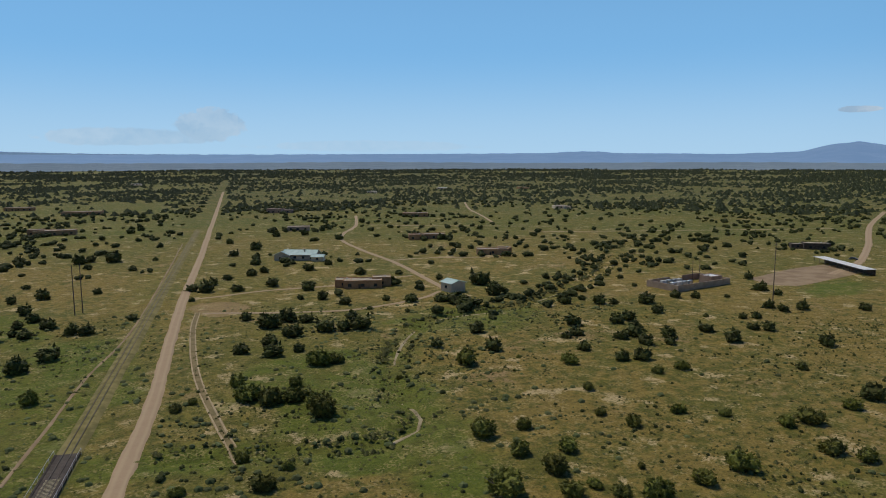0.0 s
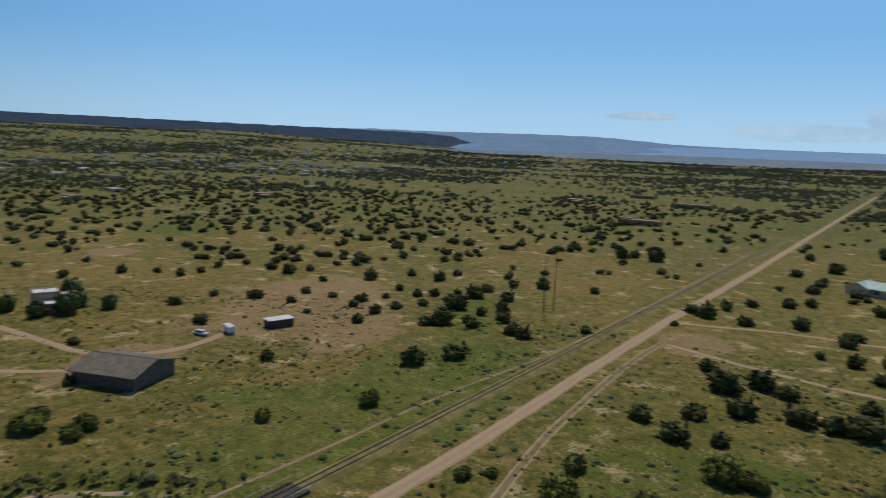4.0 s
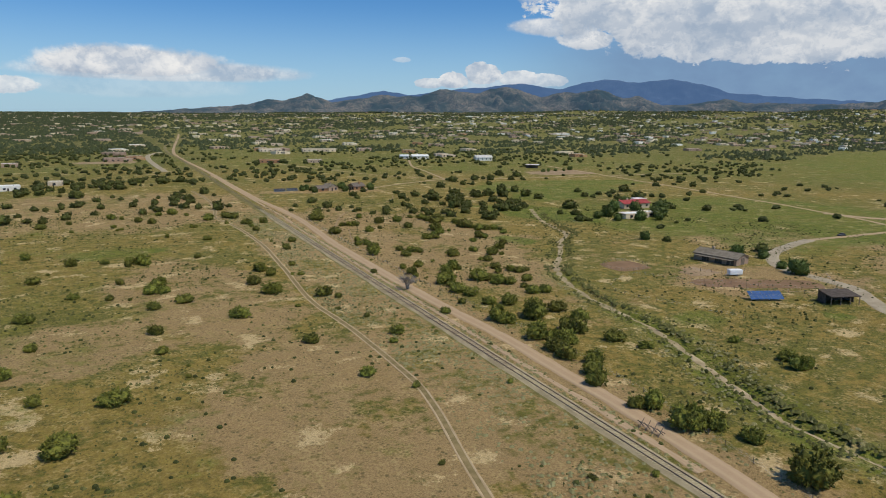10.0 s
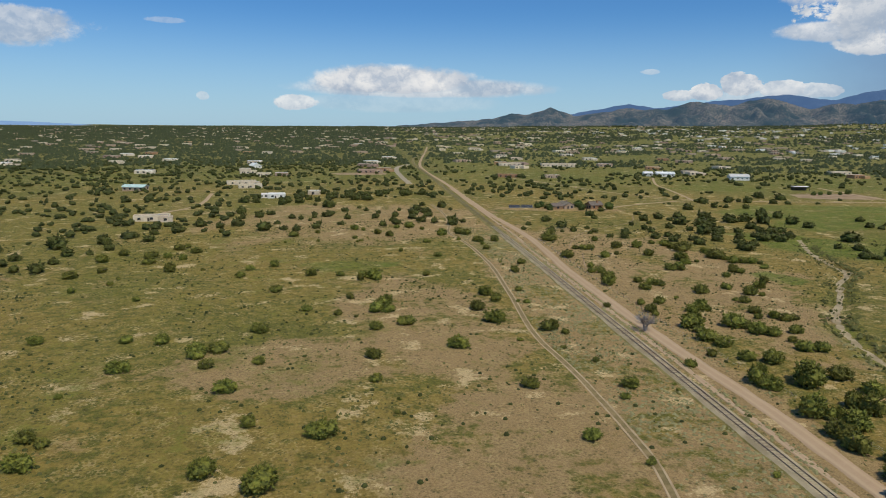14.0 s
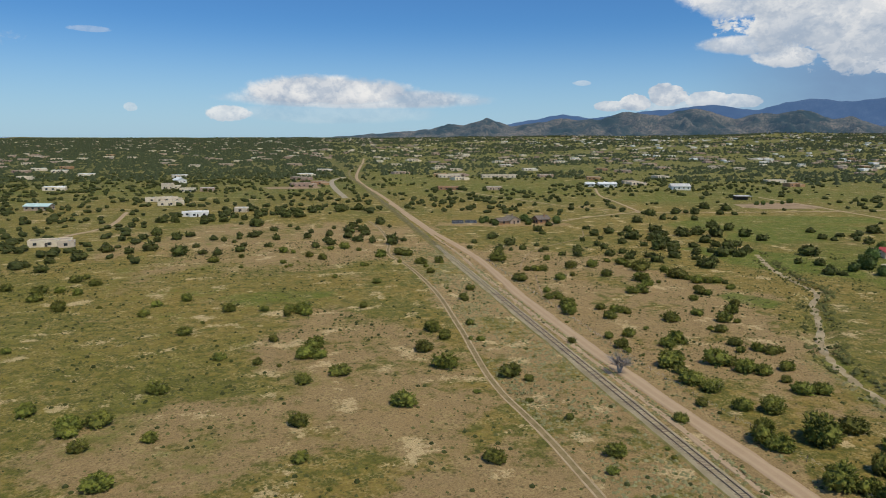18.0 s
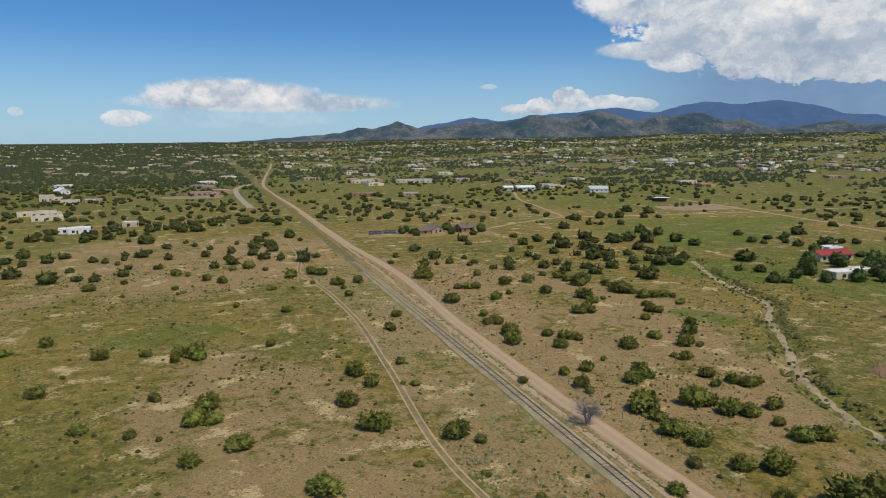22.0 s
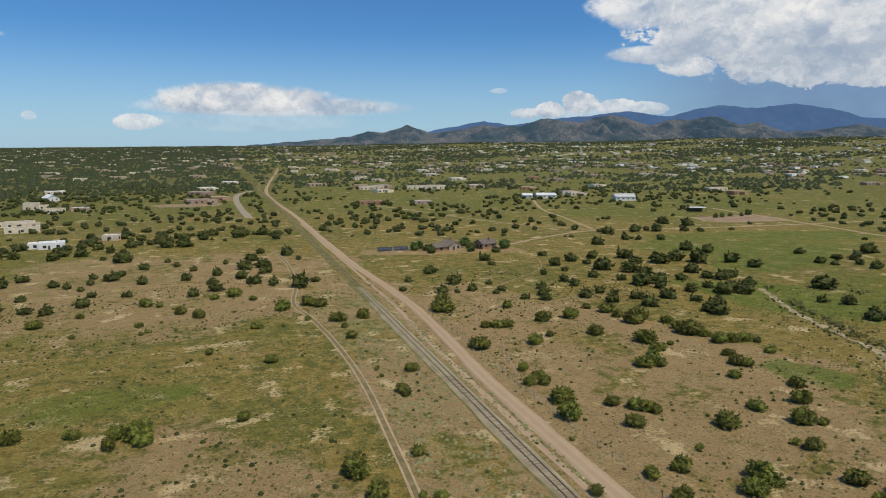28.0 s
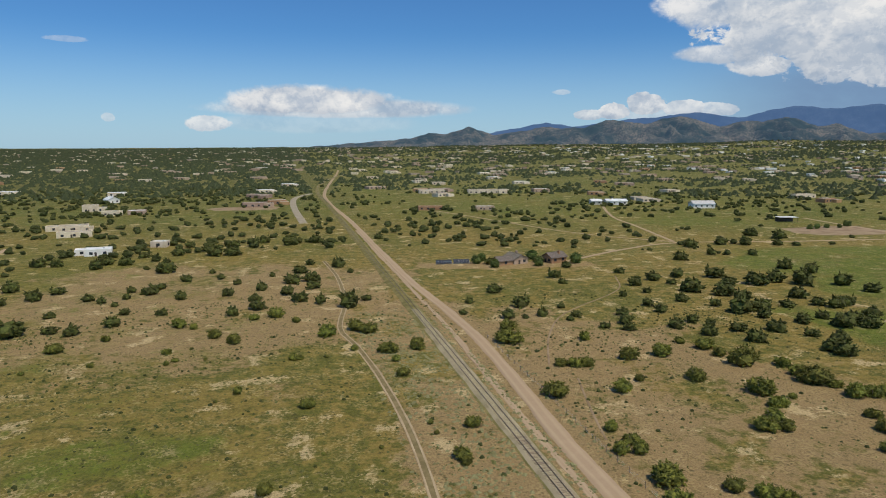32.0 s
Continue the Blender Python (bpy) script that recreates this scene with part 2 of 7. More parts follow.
def ground_material():
    m, tree, b = material("rangeland", 0.95)
    spot = place(tree)

    def weight(name):
        n = tree.nodes.new("ShaderNodeAttribute")
        n.attribute_name = name
        return n.outputs["Fac"]

    big = noise_tex(tree, spot, 0.011, 5.0, 0.6)
    mid = noise_tex(tree, spot, 0.06, 6.0, 0.65)
    small = spread(tree, noise_tex(tree, spot, 0.3, 6.0, 0.7), 0.33, 0.67)
    fine = spread(tree, noise_tex(tree, spot, 1.1, 6.0, 0.75), 0.32, 0.68)
    tiny = spread(tree, noise_tex(tree, spot, 3.0, 4.0, 0.7), 0.3, 0.7)
    mix = maths(tree, "ADD", maths(tree, "MULTIPLY", small, 0.45), maths(tree, "MULTIPLY", fine, 0.55))
    dry = blend(tree, mix, (0.138, 0.104, 0.024), (0.325, 0.258, 0.074))
    grass = blend(tree, mix, (0.074, 0.082, 0.013), (0.200, 0.196, 0.042))
    lush = blend(tree, mix, (0.056, 0.094, 0.009), (0.150, 0.205, 0.024))
    soil = blend(tree, tiny, (0.235, 0.166, 0.084), (0.41, 0.302, 0.166))
    pale = blend(tree, tiny, (0.42, 0.33, 0.18), (0.68, 0.57, 0.36))
    amount = maths(tree, "ADD", maths(tree, "MULTIPLY", big, 0.75), maths(tree, "MULTIPLY", mid, 0.6))
    amount = maths(tree, "ADD", amount, maths(tree, "MULTIPLY", maths(tree, "SUBTRACT", small, 0.5), 0.25))
    colour = blend(tree, spread(tree, amount, 0.58, 0.76), grass, dry)
    bare = maths(tree, "ADD", noise_tex(tree, spot, 0.032, 8.0, 0.72), maths(tree, "MULTIPLY", weight("bare"), 0.42))
    bare = maths(tree, "ADD", bare, maths(tree, "MULTIPLY", maths(tree, "SUBTRACT", small, 0.5), 0.14))
    colour = blend(tree, maths(tree, "MULTIPLY", spread(tree, bare, 0.57, 0.70), 0.85), colour, soil)
    spots = maths(tree, "ADD", noise_tex(tree, spot, 0.085, 4.0, 0.6), maths(tree, "MULTIPLY", maths(tree, "SUBTRACT", fine, 0.5), 0.10))
    colour = blend(tree, maths(tree, "MULTIPLY", spread(tree, spots, 0.59, 0.655), 0.85), colour, pale)
    green = maths(tree, "ADD", weight("green"), maths(tree, "MULTIPLY", maths(tree, "SUBTRACT", mid, 0.5), 1.3))
    green = maths(tree, "ADD", green, maths(tree, "MULTIPLY", maths(tree, "SUBTRACT", small, 0.5), 0.3))
    colour = blend(tree, maths(tree, "MULTIPLY", spread(tree, green, 0.25, 0.75), 0.85), colour, lush)
    # a darker olive tone for ground far from the flight
    dark_olive = blend(tree, mix, (0.040, 0.046, 0.016), (0.098, 0.104, 0.034))
    colour = blend(tree, maths(tree, "MULTIPLY", weight("far_tone"), spread(tree, mid, 0.3, 0.6)), colour, dark_olive)
    tufts = tree.nodes.new("ShaderNodeTexVoronoi")
    tufts.inputs["Scale"].default_value = 0.7
    link(tree, spot, tufts.inputs["Vector"])
    dots = maths(tree, "MULTIPLY", spread(tree, tufts.outputs["Distance"], 0.40, 0.12), spread(tree, noise_tex(tree, spot, 0.14, 4.0, 0.7), 0.42, 0.60))
    colour = blend(tree, maths(tree, "MULTIPLY", dots, 0.6), colour, (0.036, 0.042, 0.012))
    specks = tree.nodes.new("ShaderNodeTexVoronoi")
    specks.inputs["Scale"].default_value = 1.7
    link(tree, spot, specks.inputs["Vector"])
    dots = maths(tree, "MULTIPLY", spread(tree, specks.outputs["Distance"], 0.42, 0.15), spread(tree, noise_tex(tree, spot, 0.22, 4.0, 0.7), 0.42, 0.60))
    colour = blend(tree, maths(tree, "MULTIPLY", dots, 0.55), colour, (0.050, 0.054, 0.015))
    light = maths(tree, "MULTIPLY", spread(tree, specks.outputs["Distance"], 0.5, 0.75), spread(tree, noise_tex(tree, spot, 0.16, 4.0, 0.7), 0.45, 0.62))
    colour = blend(tree, maths(tree, "MULTIPLY", light, 0.5), colour, (0.46, 0.37, 0.19))
    warm = tree.nodes.new("ShaderNodeVectorMath")
    warm.operation = "MULTIPLY"
    link(tree, colour, warm.inputs[0])
    warm.inputs[1].default_value = (1.10, 1.0, 0.83)
    link(tree, warm.outputs[0], b.inputs["Base Color"])
    relief(tree, b, maths(tree, "ADD", fine, maths(tree, "MULTIPLY", tiny, 0.5)), 0.22, 0.7)
    return m


def road_material():
    """Graded earth: pale wheel lines along the strip, rougher and darker between."""
    m, tree, b = material("graded_dirt", 0.95)
    spot = place(tree)
    stripe = tree.nodes.new("ShaderNodeAttribute")
    stripe.attribute_name = "across"
    wheel = maths(tree, "ABSOLUTE", maths(tree, "SUBTRACT", maths(tree, "ABSOLUTE", stripe.outputs["Fac"]), 0.45))
    n = noise_tex(tree, spot, 0.25, 6.0, 0.65)
    grain = noise_tex(tree, spot, 2.5, 5.0, 0.65)
    colour = blend(tree, maths(tree, "ADD", maths(tree, "MULTIPLY", n, 0.6), maths(tree, "MULTIPLY", grain, 0.4)), (0.31, 0.205, 0.115), (0.51, 0.365, 0.22))
    colour = blend(tree, maths(tree, "MULTIPLY", spread(tree, wheel, 0.28, 0.04), 0.35), colour, (0.52, 0.40, 0.235))
    link(tree, colour, b.inputs["Base Color"])
    relief(tree, b, grain, 0.06)
    return m


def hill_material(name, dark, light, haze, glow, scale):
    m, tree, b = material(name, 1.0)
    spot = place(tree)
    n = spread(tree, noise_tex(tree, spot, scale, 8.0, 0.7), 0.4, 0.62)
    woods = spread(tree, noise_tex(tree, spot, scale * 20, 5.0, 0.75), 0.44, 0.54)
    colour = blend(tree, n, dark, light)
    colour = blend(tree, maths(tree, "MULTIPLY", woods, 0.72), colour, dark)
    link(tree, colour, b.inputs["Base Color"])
    # the air's blue haze, put into the hill as an even glow
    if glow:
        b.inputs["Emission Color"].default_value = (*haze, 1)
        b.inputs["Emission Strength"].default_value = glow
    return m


GROUND = ground_material()
DIRT = road_material()
SAND = mottled("pale_sand", (0.25, 0.19, 0.098), (0.48, 0.385, 0.235), 0.2, 3.0, bump=0.05)
YARD = mottled("bare_yard", (0.23, 0.150, 0.080), (0.40, 0.285, 0.165), 0.12, 1.6, bump=0.05)
GRAVEL = mottled("grey_gravel", (0.285, 0.232, 0.150), (0.43, 0.36, 0.25), 0.2, 4.0, bump=0.05)
BALLAST = mottled("track_ballast", (0.24, 0.190, 0.105), (0.44, 0.36, 0.22), 0.15, 5.0, bump=0.08)
OVERGROWN = mottled("overgrown_track_bed", (0.125, 0.108, 0.030), (0.30, 0.240, 0.085), 0.3, 4.0, bump=0.08)
RAIL = mottled("rusty_rail_steel", (0.15, 0.115, 0.08), (0.28, 0.22, 0.16), 2.0, 20.0, rough=0.6, metal=0.1, bump=0)
SLEEPER = mottled("grey_weathered_timber", (0.24, 0.185, 0.115), (0.40, 0.32, 0.21), 1.5, 9.0, bump=0.01, vary=0.3)
LEAF = mottled("juniper_foliage", (0.040, 0.046, 0.008), (0.228, 0.222, 0.034), 0.9, 5.0, rough=0.8, bump=0.08, vary=0.22)
LEAF_FAR = mottled("distant_juniper_foliage", (0.020, 0.028, 0.011), (0.066, 0.074, 0.026), 0.35, 2.0, rough=0.85, bump=0, vary=0.25, island=False)
LEAF_OPEN = mottled("open_juniper_foliage", (0.026, 0.031, 0.006), (0.112, 0.115, 0.022), 0.8, 4.0, rough=0.8, bump=0.05, vary=0.25, island=True)
LEAF_MID = mottled("scattered_juniper_foliage", (0.022, 0.028, 0.006), (0.084, 0.090, 0.020), 0.6, 3.0, rough=0.85, bump=0)
LEAF_TREE = mottled("broadleaf_foliage", (0.040, 0.062, 0.012), (0.135, 0.165, 0.034), 0.6, 4.0, rough=0.7, bump=0.06, vary=0.2)
SAGE = mottled("sage_foliage", (0.165, 0.152, 0.058), (0.32, 0.295, 0.135), 0.5, 4.0, bump=0, vary=0.2)
SCRUB = mottled("damp_hollow_scrub", (0.052, 0.066, 0.018), (0.165, 0.178, 0.068), 0.09, 1.5, bump=0, vary=0.25, island=True)
TUFT = mottled("bunch_grass", (0.06, 0.066, 0.015), (0.17, 0.16, 0.05), 0.15, 2.0, bump=0)
BARK = mottled("grey_brown_bark", (0.09, 0.07, 0.055), (0.22, 0.18, 0.15), 3.0, 12.0, bump=0.03)
TWIG = mottled("bare_grey_twigs", (0.20, 0.17, 0.15), (0.36, 0.32, 0.29), 2.0, 9.0, bump=0)
ADOBE = mottled("tan_stucco", (0.33, 0.225, 0.155), (0.46, 0.335, 0.24), 0.35, 3.0, bump=0.01, vary=0.18)
ADOBE_RED = mottled("brown_red_stucco", (0.31, 0.165, 0.078), (0.44, 0.265, 0.14), 0.35, 3.0, bump=0.01, vary=0.12)
ADOBE_ROSE = mottled("red_brown_stucco", (0.23, 0.088, 0.055), (0.39, 0.175, 0.118), 0.3, 3.0, bump=0.02, vary=0.15)
ROOF_ROSE = mottled("pinkish_roof_gravel", (0.34, 0.20, 0.14), (0.50, 0.33, 0.25), 0.4, 3.0, bump=0.02)
ROOF_PINK = mottled("pale_pinkish_roof_gravel", (0.38, 0.305, 0.24), (0.54, 0.45, 0.37), 0.4, 3.0, bump=0.02, vary=0.1)
ADOBE_PALE = mottled("pale_cream_stucco", (0.54, 0.43, 0.29), (0.72, 0.61, 0.45), 0.35, 3.0, bump=0.01, vary=0.15)
WHITE = mottled("white_painted_wall", (0.70, 0.66, 0.58), (0.84, 0.80, 0.73), 0.4, 4.0, bump=0.005)
ROOF_FLAT = mottled("flat_roof_gravel", (0.29, 0.225, 0.155), (0.46, 0.38, 0.285), 0.4, 3.0, bump=0.02, vary=0.2)
ROOF_WHITE = mottled("white_roof_coating", (0.62, 0.61, 0.57), (0.82, 0.81, 0.78), 0.35, 2.0, bump=0.005)
ROOF_RED = mottled("red_metal_roof", (0.27, 0.035, 0.03), (0.40, 0.075, 0.06), 0.4, 2.0, rough=0.5, bump=0)
ROOF_TEAL = mottled("pale_green_metal_roof", (0.40, 0.54, 0.48), (0.58, 0.70, 0.64), 0.4, 2.0, rough=0.6, bump=0)
ROOF_DARK = mottled("dark_grey_shingle", (0.105, 0.092, 0.075), (0.19, 0.17, 0.14), 0.6, 4.0, bump=0.02)
ROOF_GREY = mottled("grey_metal_roof", (0.46, 0.44, 0.40), (0.64, 0.61, 0.56), 0.5, 3.0, rough=0.6, metal=0.0, bump=0)
ROOF_BROWN = mottled("brown_grey_shingle", (0.14, 0.118, 0.085), (0.25, 0.21, 0.155), 0.6, 4.0, bump=0.02)
WOOD_DARK = mottled("dark_board_siding", (0.055, 0.042, 0.033), (0.12, 0.095, 0.075), 0.8, 6.0, bump=0.01)
WOOD_POLE = mottled("weathered_pole_wood", (0.10, 0.078, 0.06), (0.22, 0.175, 0.14), 1.5, 8.0, bump=0.01)
PANEL_BLUE = mottled("solar_cell_glass", (0.045, 0.09, 0.20), (0.08, 0.14, 0.29), 0.6, 3.0, rough=0.15, bump=0)
METAL = mottled("galvanised_metal", (0.35, 0.35, 0.35), (0.55, 0.55, 0.54), 1.0, 6.0, rough=0.45, metal=0.7, bump=0)
PAINT_WHITE = mottled("white_vehicle_paint", (0.70, 0.70, 0.70), (0.80, 0.80, 0.80), 0.8, 4.0, rough=0.35, bump=0)
PAINT_DARK = mottled("dark_vehicle_paint", (0.03, 0.035, 0.045), (0.07, 0.075, 0.085), 0.8, 4.0, rough=0.3, bump=0)
RUBBER = mottled("black_rubber", (0.015, 0.015, 0.015), (0.035, 0.035, 0.035), 2.0, 9.0, bump=0)
GLASS, _t, _b = material("dark_window_glass", 0.08)
link(_t, blend(_t, noise_tex(_t, place(_t), 0.5), (0.02, 0.026, 0.032), (0.05, 0.06, 0.07)), _b.inputs["Base Color"])
_b.inputs["Specular IOR Level"].default_value = 0.6
# Distance haze is painted into these hills: bluish tones plus a blue glow.
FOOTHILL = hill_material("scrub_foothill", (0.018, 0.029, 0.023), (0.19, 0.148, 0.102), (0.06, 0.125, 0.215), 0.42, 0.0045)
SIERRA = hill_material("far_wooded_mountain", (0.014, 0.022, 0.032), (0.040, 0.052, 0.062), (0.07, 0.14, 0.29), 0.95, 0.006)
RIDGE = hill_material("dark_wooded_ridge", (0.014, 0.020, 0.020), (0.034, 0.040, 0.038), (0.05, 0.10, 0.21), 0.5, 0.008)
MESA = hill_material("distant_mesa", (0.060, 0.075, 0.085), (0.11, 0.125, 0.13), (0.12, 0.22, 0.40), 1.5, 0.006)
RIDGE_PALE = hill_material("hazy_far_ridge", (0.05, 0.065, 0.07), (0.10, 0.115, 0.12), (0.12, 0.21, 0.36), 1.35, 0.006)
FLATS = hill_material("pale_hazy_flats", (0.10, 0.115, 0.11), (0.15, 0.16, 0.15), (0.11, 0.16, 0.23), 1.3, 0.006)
RUTTED = mottled("trodden_track_earth", (0.145, 0.110, 0.042), (0.30, 0.222, 0.100), 0.4, 3.0, bump=0.05)
WHEEL = mottled("pale_wheel_rut_earth", (0.34, 0.245, 0.128), (0.49, 0.372, 0.218), 0.3, 3.0, bump=0.04)
RING = mottled("trodden_dark_earth", (0.17, 0.098, 0.050), (0.28, 0.172, 0.095), 0.2, 2.0, bump=0.05)

# ---------------------------------------------------------------- building helpers


def mesh_of(name, verts, faces, mat, smooth=False):
    """A mesh from numpy arrays of corners and of triangles or quads."""
    me = bpy.data.meshes.new(name)
    verts, faces = np.asarray(verts, np.float32), np.asarray(faces, np.int32)
    n, k = faces.shape
    me.vertices.add(len(verts))
    me.vertices.foreach_set("co", verts.ravel())
    me.loops.add(n * k)
    me.loops.foreach_set("vertex_index", faces.ravel())
    me.polygons.add(n)
    me.polygons.foreach_set("loop_start", np.arange(0, n * k, k, dtype=np.int32))
    me.polygons.foreach_set("use_smooth", np.full(n, smooth))
    me.materials.append(mat)
    me.update(calc_edges=True)
    return me


def part(name, bm, mat, parent=None, label=""):
    """Links a bmesh as one mesh object under a thing or a part."""
    me = bpy.data.meshes.new(name)
    bmesh.ops.recalc_face_normals(bm, faces=bm.faces[:])
    bm.to_mesh(me)
    bm.free()
    me.materials.append(mat)
    ob = new(name, me)
    ob.parent = parent
    return tagged(ob, label)


def box(bm, x0, y0, z0, x1, y1, z1, bevel=0.0):
    made = bmesh.ops.create_cube(bm, size=1.0, matrix=Matrix.Translation(((x0 + x1) / 2, (y0 + y1) / 2, (z0 + z1) / 2)) @ Matrix.Diagonal((x1 - x0, y1 - y0, z1 - z0, 1)))
    if bevel:
        edges = list({e for v in made["verts"] for e in v.link_edges})
        bmesh.ops.bevel(bm, geom=edges, offset=bevel, segments=1, affect="EDGES")
    return bm


def boxed(*args, **kw):
    return box(bmesh.new(), *args, **kw)


def tube(bm, a, b, r0, r1, sides=7):
    """A tapered round bar from a to b."""
    a, b = Vector(a), Vector(b)
    turn = (b - a).to_track_quat("Z", "Y").to_matrix()
    rings = []
    for at, r in ((a, r0), (b, r1)):
        rings.append([bm.verts.new(at + turn @ Vector((r * math.cos(2 * math.pi * k / sides), r * math.sin(2 * math.pi * k / sides), 0))) for k in range(sides)])
    for k in range(sides):
        bm.faces.new((rings[0][k], rings[0][(k + 1) % sides], rings[1][(k + 1) % sides], rings[1][k]))
    bm.faces.new(rings[0][::-1])
    bm.faces.new(rings[1])
    return bm


def curve_through(points, step=4.0):
    """A smooth line through plan points, at even steps."""
    p = [np.array(q, float) for q in points]
    p = [2 * p[0] - p[1], *p, 2 * p[-1] - p[-2]]
    out = []
    for a, b, c, d in zip(p, p[1:], p[2:], p[3:]):
        n = max(2, int(np.linalg.norm(c - b) / step))
        for t in np.arange(n) / n:
            out.append(0.5 * (2 * b + (c - a) * t + (2 * a - 5 * b + 4 * c - d) * t * t + (3 * b - a - 3 * c + d) * t**3))
    out.append(p[-2])
    return np.array(out)


def wave(x, y, size, seed=0.0):
    """Smooth cheap ups and downs in -1..1, for arrays."""
    k = 2 * math.pi / size
    return (np.sin(k * (x * 0.83 + y * 0.41) + seed) + np.sin(k * (y * 0.91 - x * 0.37) * 1.31 + seed * 2.1 + 1.7) + np.sin(k * (x * 0.56 - y * 0.72) * 0.77 + seed * 0.7 + 4.1)) / 3


# The plain swells towards the horizon: azimuth and height over eye level there, in degrees.
SWELL = [(-180, -0.72), (-60, -0.72), (-10, -0.62), (10, -0.45), (25, -0.2), (40, 0.05), (60, 0.35), (75, 0.5), (110, 0.5), (130, 0.35), (140, -0.1), (150, -0.55), (165, -0.72), (180, -0.72)]


def terrain(x, y):
    """The height of the far plain, for arrays; level near the railway."""
    r = np.hypot(x + 60, y)
    top = np.tan(np.radians(np.interp(np.degrees(np.arctan2(x + 60, y)), [a for a, _ in SWELL], [e for _, e in SWELL])))
    t = np.clip((r - 1500) / 2700, 0, 1)
    return np.maximum(58 + 4200 * top, 0) * (t * t * (3 - 2 * t) + 0.16 * wave(x, y, 900, 3.0) * t) + t * 3.0 * wave(x, y, 420, 1.0)


def away(x, y, line):
    """The distance of plan points from a line of points, for arrays."""
    best = np.full(np.shape(x), 1e9)
    for a, b in zip(line, line[1:]):
        d = b - a
        t = np.clip(((x - a[0]) * d[0] + (y - a[1]) * d[1]) / max(d @ d, 1e-9), 0, 1)
        best = np.minimum(best, np.hypot(x - a[0] - t * d[0], y - a[1] - t * d[1]))
    return best


# ---------------------------------------------------------------- the plan: lines on the ground
ARROYO = curve_through([(157, 283), (141, 252), (131, 224), (126, 206), (120, 196), (108, 185), (97, 168), (86, 155), (77, 143), (71, 134), (65, 121), (60, 106), (57, 88), (56, 76), (52, 57), (44.5, 34), (38, 15), (35.5, 5), (35.5, -4), (37.5, -16), (43, -30), (49, -43), (52, -53), (51, -68), (48.5, -82), (44.5, -98), (37, -116), (27, -131), (16, -138), (0, -145), (-30, -143), (-65, -141), (-75, -153), (-73, -173), (-82, -210), (-97, -240), (-112, -252), (-145, -262), (-208, -314), (-246, -365), (-300, -430)], 6.0)
ROAD_NORTH = curve_through([(-11, -60), (-4, -44), (4, -28), (7.5, -10), (9.8, 20), (10, 45), (10.5, 75), (9, 105), (8.2, 145), (8.3, 183), (8.6, 219), (10.4, 246), (12.3, 286), (11.2, 325), (8, 392), (7, 500), (6, 620), (2, 760), (4, 885), (20, 1050), (60, 1400), (90, 1700)], 5.0)
ROAD_SOUTH = curve_through([(-11, -60), (-12, -130), (-13, -180), (-11.5, -245), (-10.5, -330), (-11, -430), (-10, -620), (-9, -828), (-6, -1312)], 5.0)
TRACK_WEST = curve_through([(-34, -20), (-32, 7), (-25, 42), (-23, 62), (-24, 99), (-26, 132), (-23, 180), (-21, 225), (-22, 257), (-25, 290), (-28, 312), (-23, 350), (-22, 399), (-25, 440)], 4.0)
TRACK_SOUTH = curve_through([(-34, -140), (-29, -162), (-22, -203), (-18, -255), (-18, -285)], 4.0)
TRACK_EAST_SIDE = curve_through([(9, -140), (8, -169), (7, -207), (3, -257), (3, -369), (5, -520)], 4.0)

# ---------------------------------------------------------------- ground


def axis_steps(lo, hi, step, end):
    """Grid lines: even between lo and hi, then ever wider apart out to the end on both sides."""
    core = list(np.arange(lo, hi + step, step))
    for sign in (1, -1):
        at, gap = (core[-1] if sign > 0 else core[0]), step
        while abs(at) < end:
            gap *= 1.09
            at += sign * min(gap, 260)
            core.append(at) if sign > 0 else core.insert(0, at)
    return np.array(core)


def ground_height(x, y):
    near = np.clip(1.25 - np.hypot(x, y - 60) / 700, 0, 1)
    z = near * (0.22 * wave(x, y, 70, 0.5) + 0.12 * wave(x, y, 23, 2.0))
    flat = np.clip((np.abs(x) - 6) / 14, 0, 1)
    z = z * flat
    d = away(x, y, ARROYO[::2])
    keep = np.clip((np.abs(x) - 9) / 10, 0, 1)
    return z - keep * 1.1 * np.clip(1.0 - (d - 2.0) / 3.5, 0, 1) ** 1.5


def patch(x, y, cx, cy, rx, ry, turn=0.0):
    """How far inside an oval on the plan: 1 well inside, 0 outside."""
    c, s = math.cos(radians(turn)), math.sin(radians(turn))
    u, v = ((x - cx) * c + (y - cy) * s) / rx, (-(x - cx) * s + (y - cy) * c) / ry
    ragged = 0.16 * wave(x, y, 0.9 * min(rx, ry) + 4, cx) + 0.10 * wave(x, y, 0.35 * min(rx, ry) + 3, cy)
    return np.clip((1.1 - np.hypot(u, v) + ragged) * 3, 0, 1)


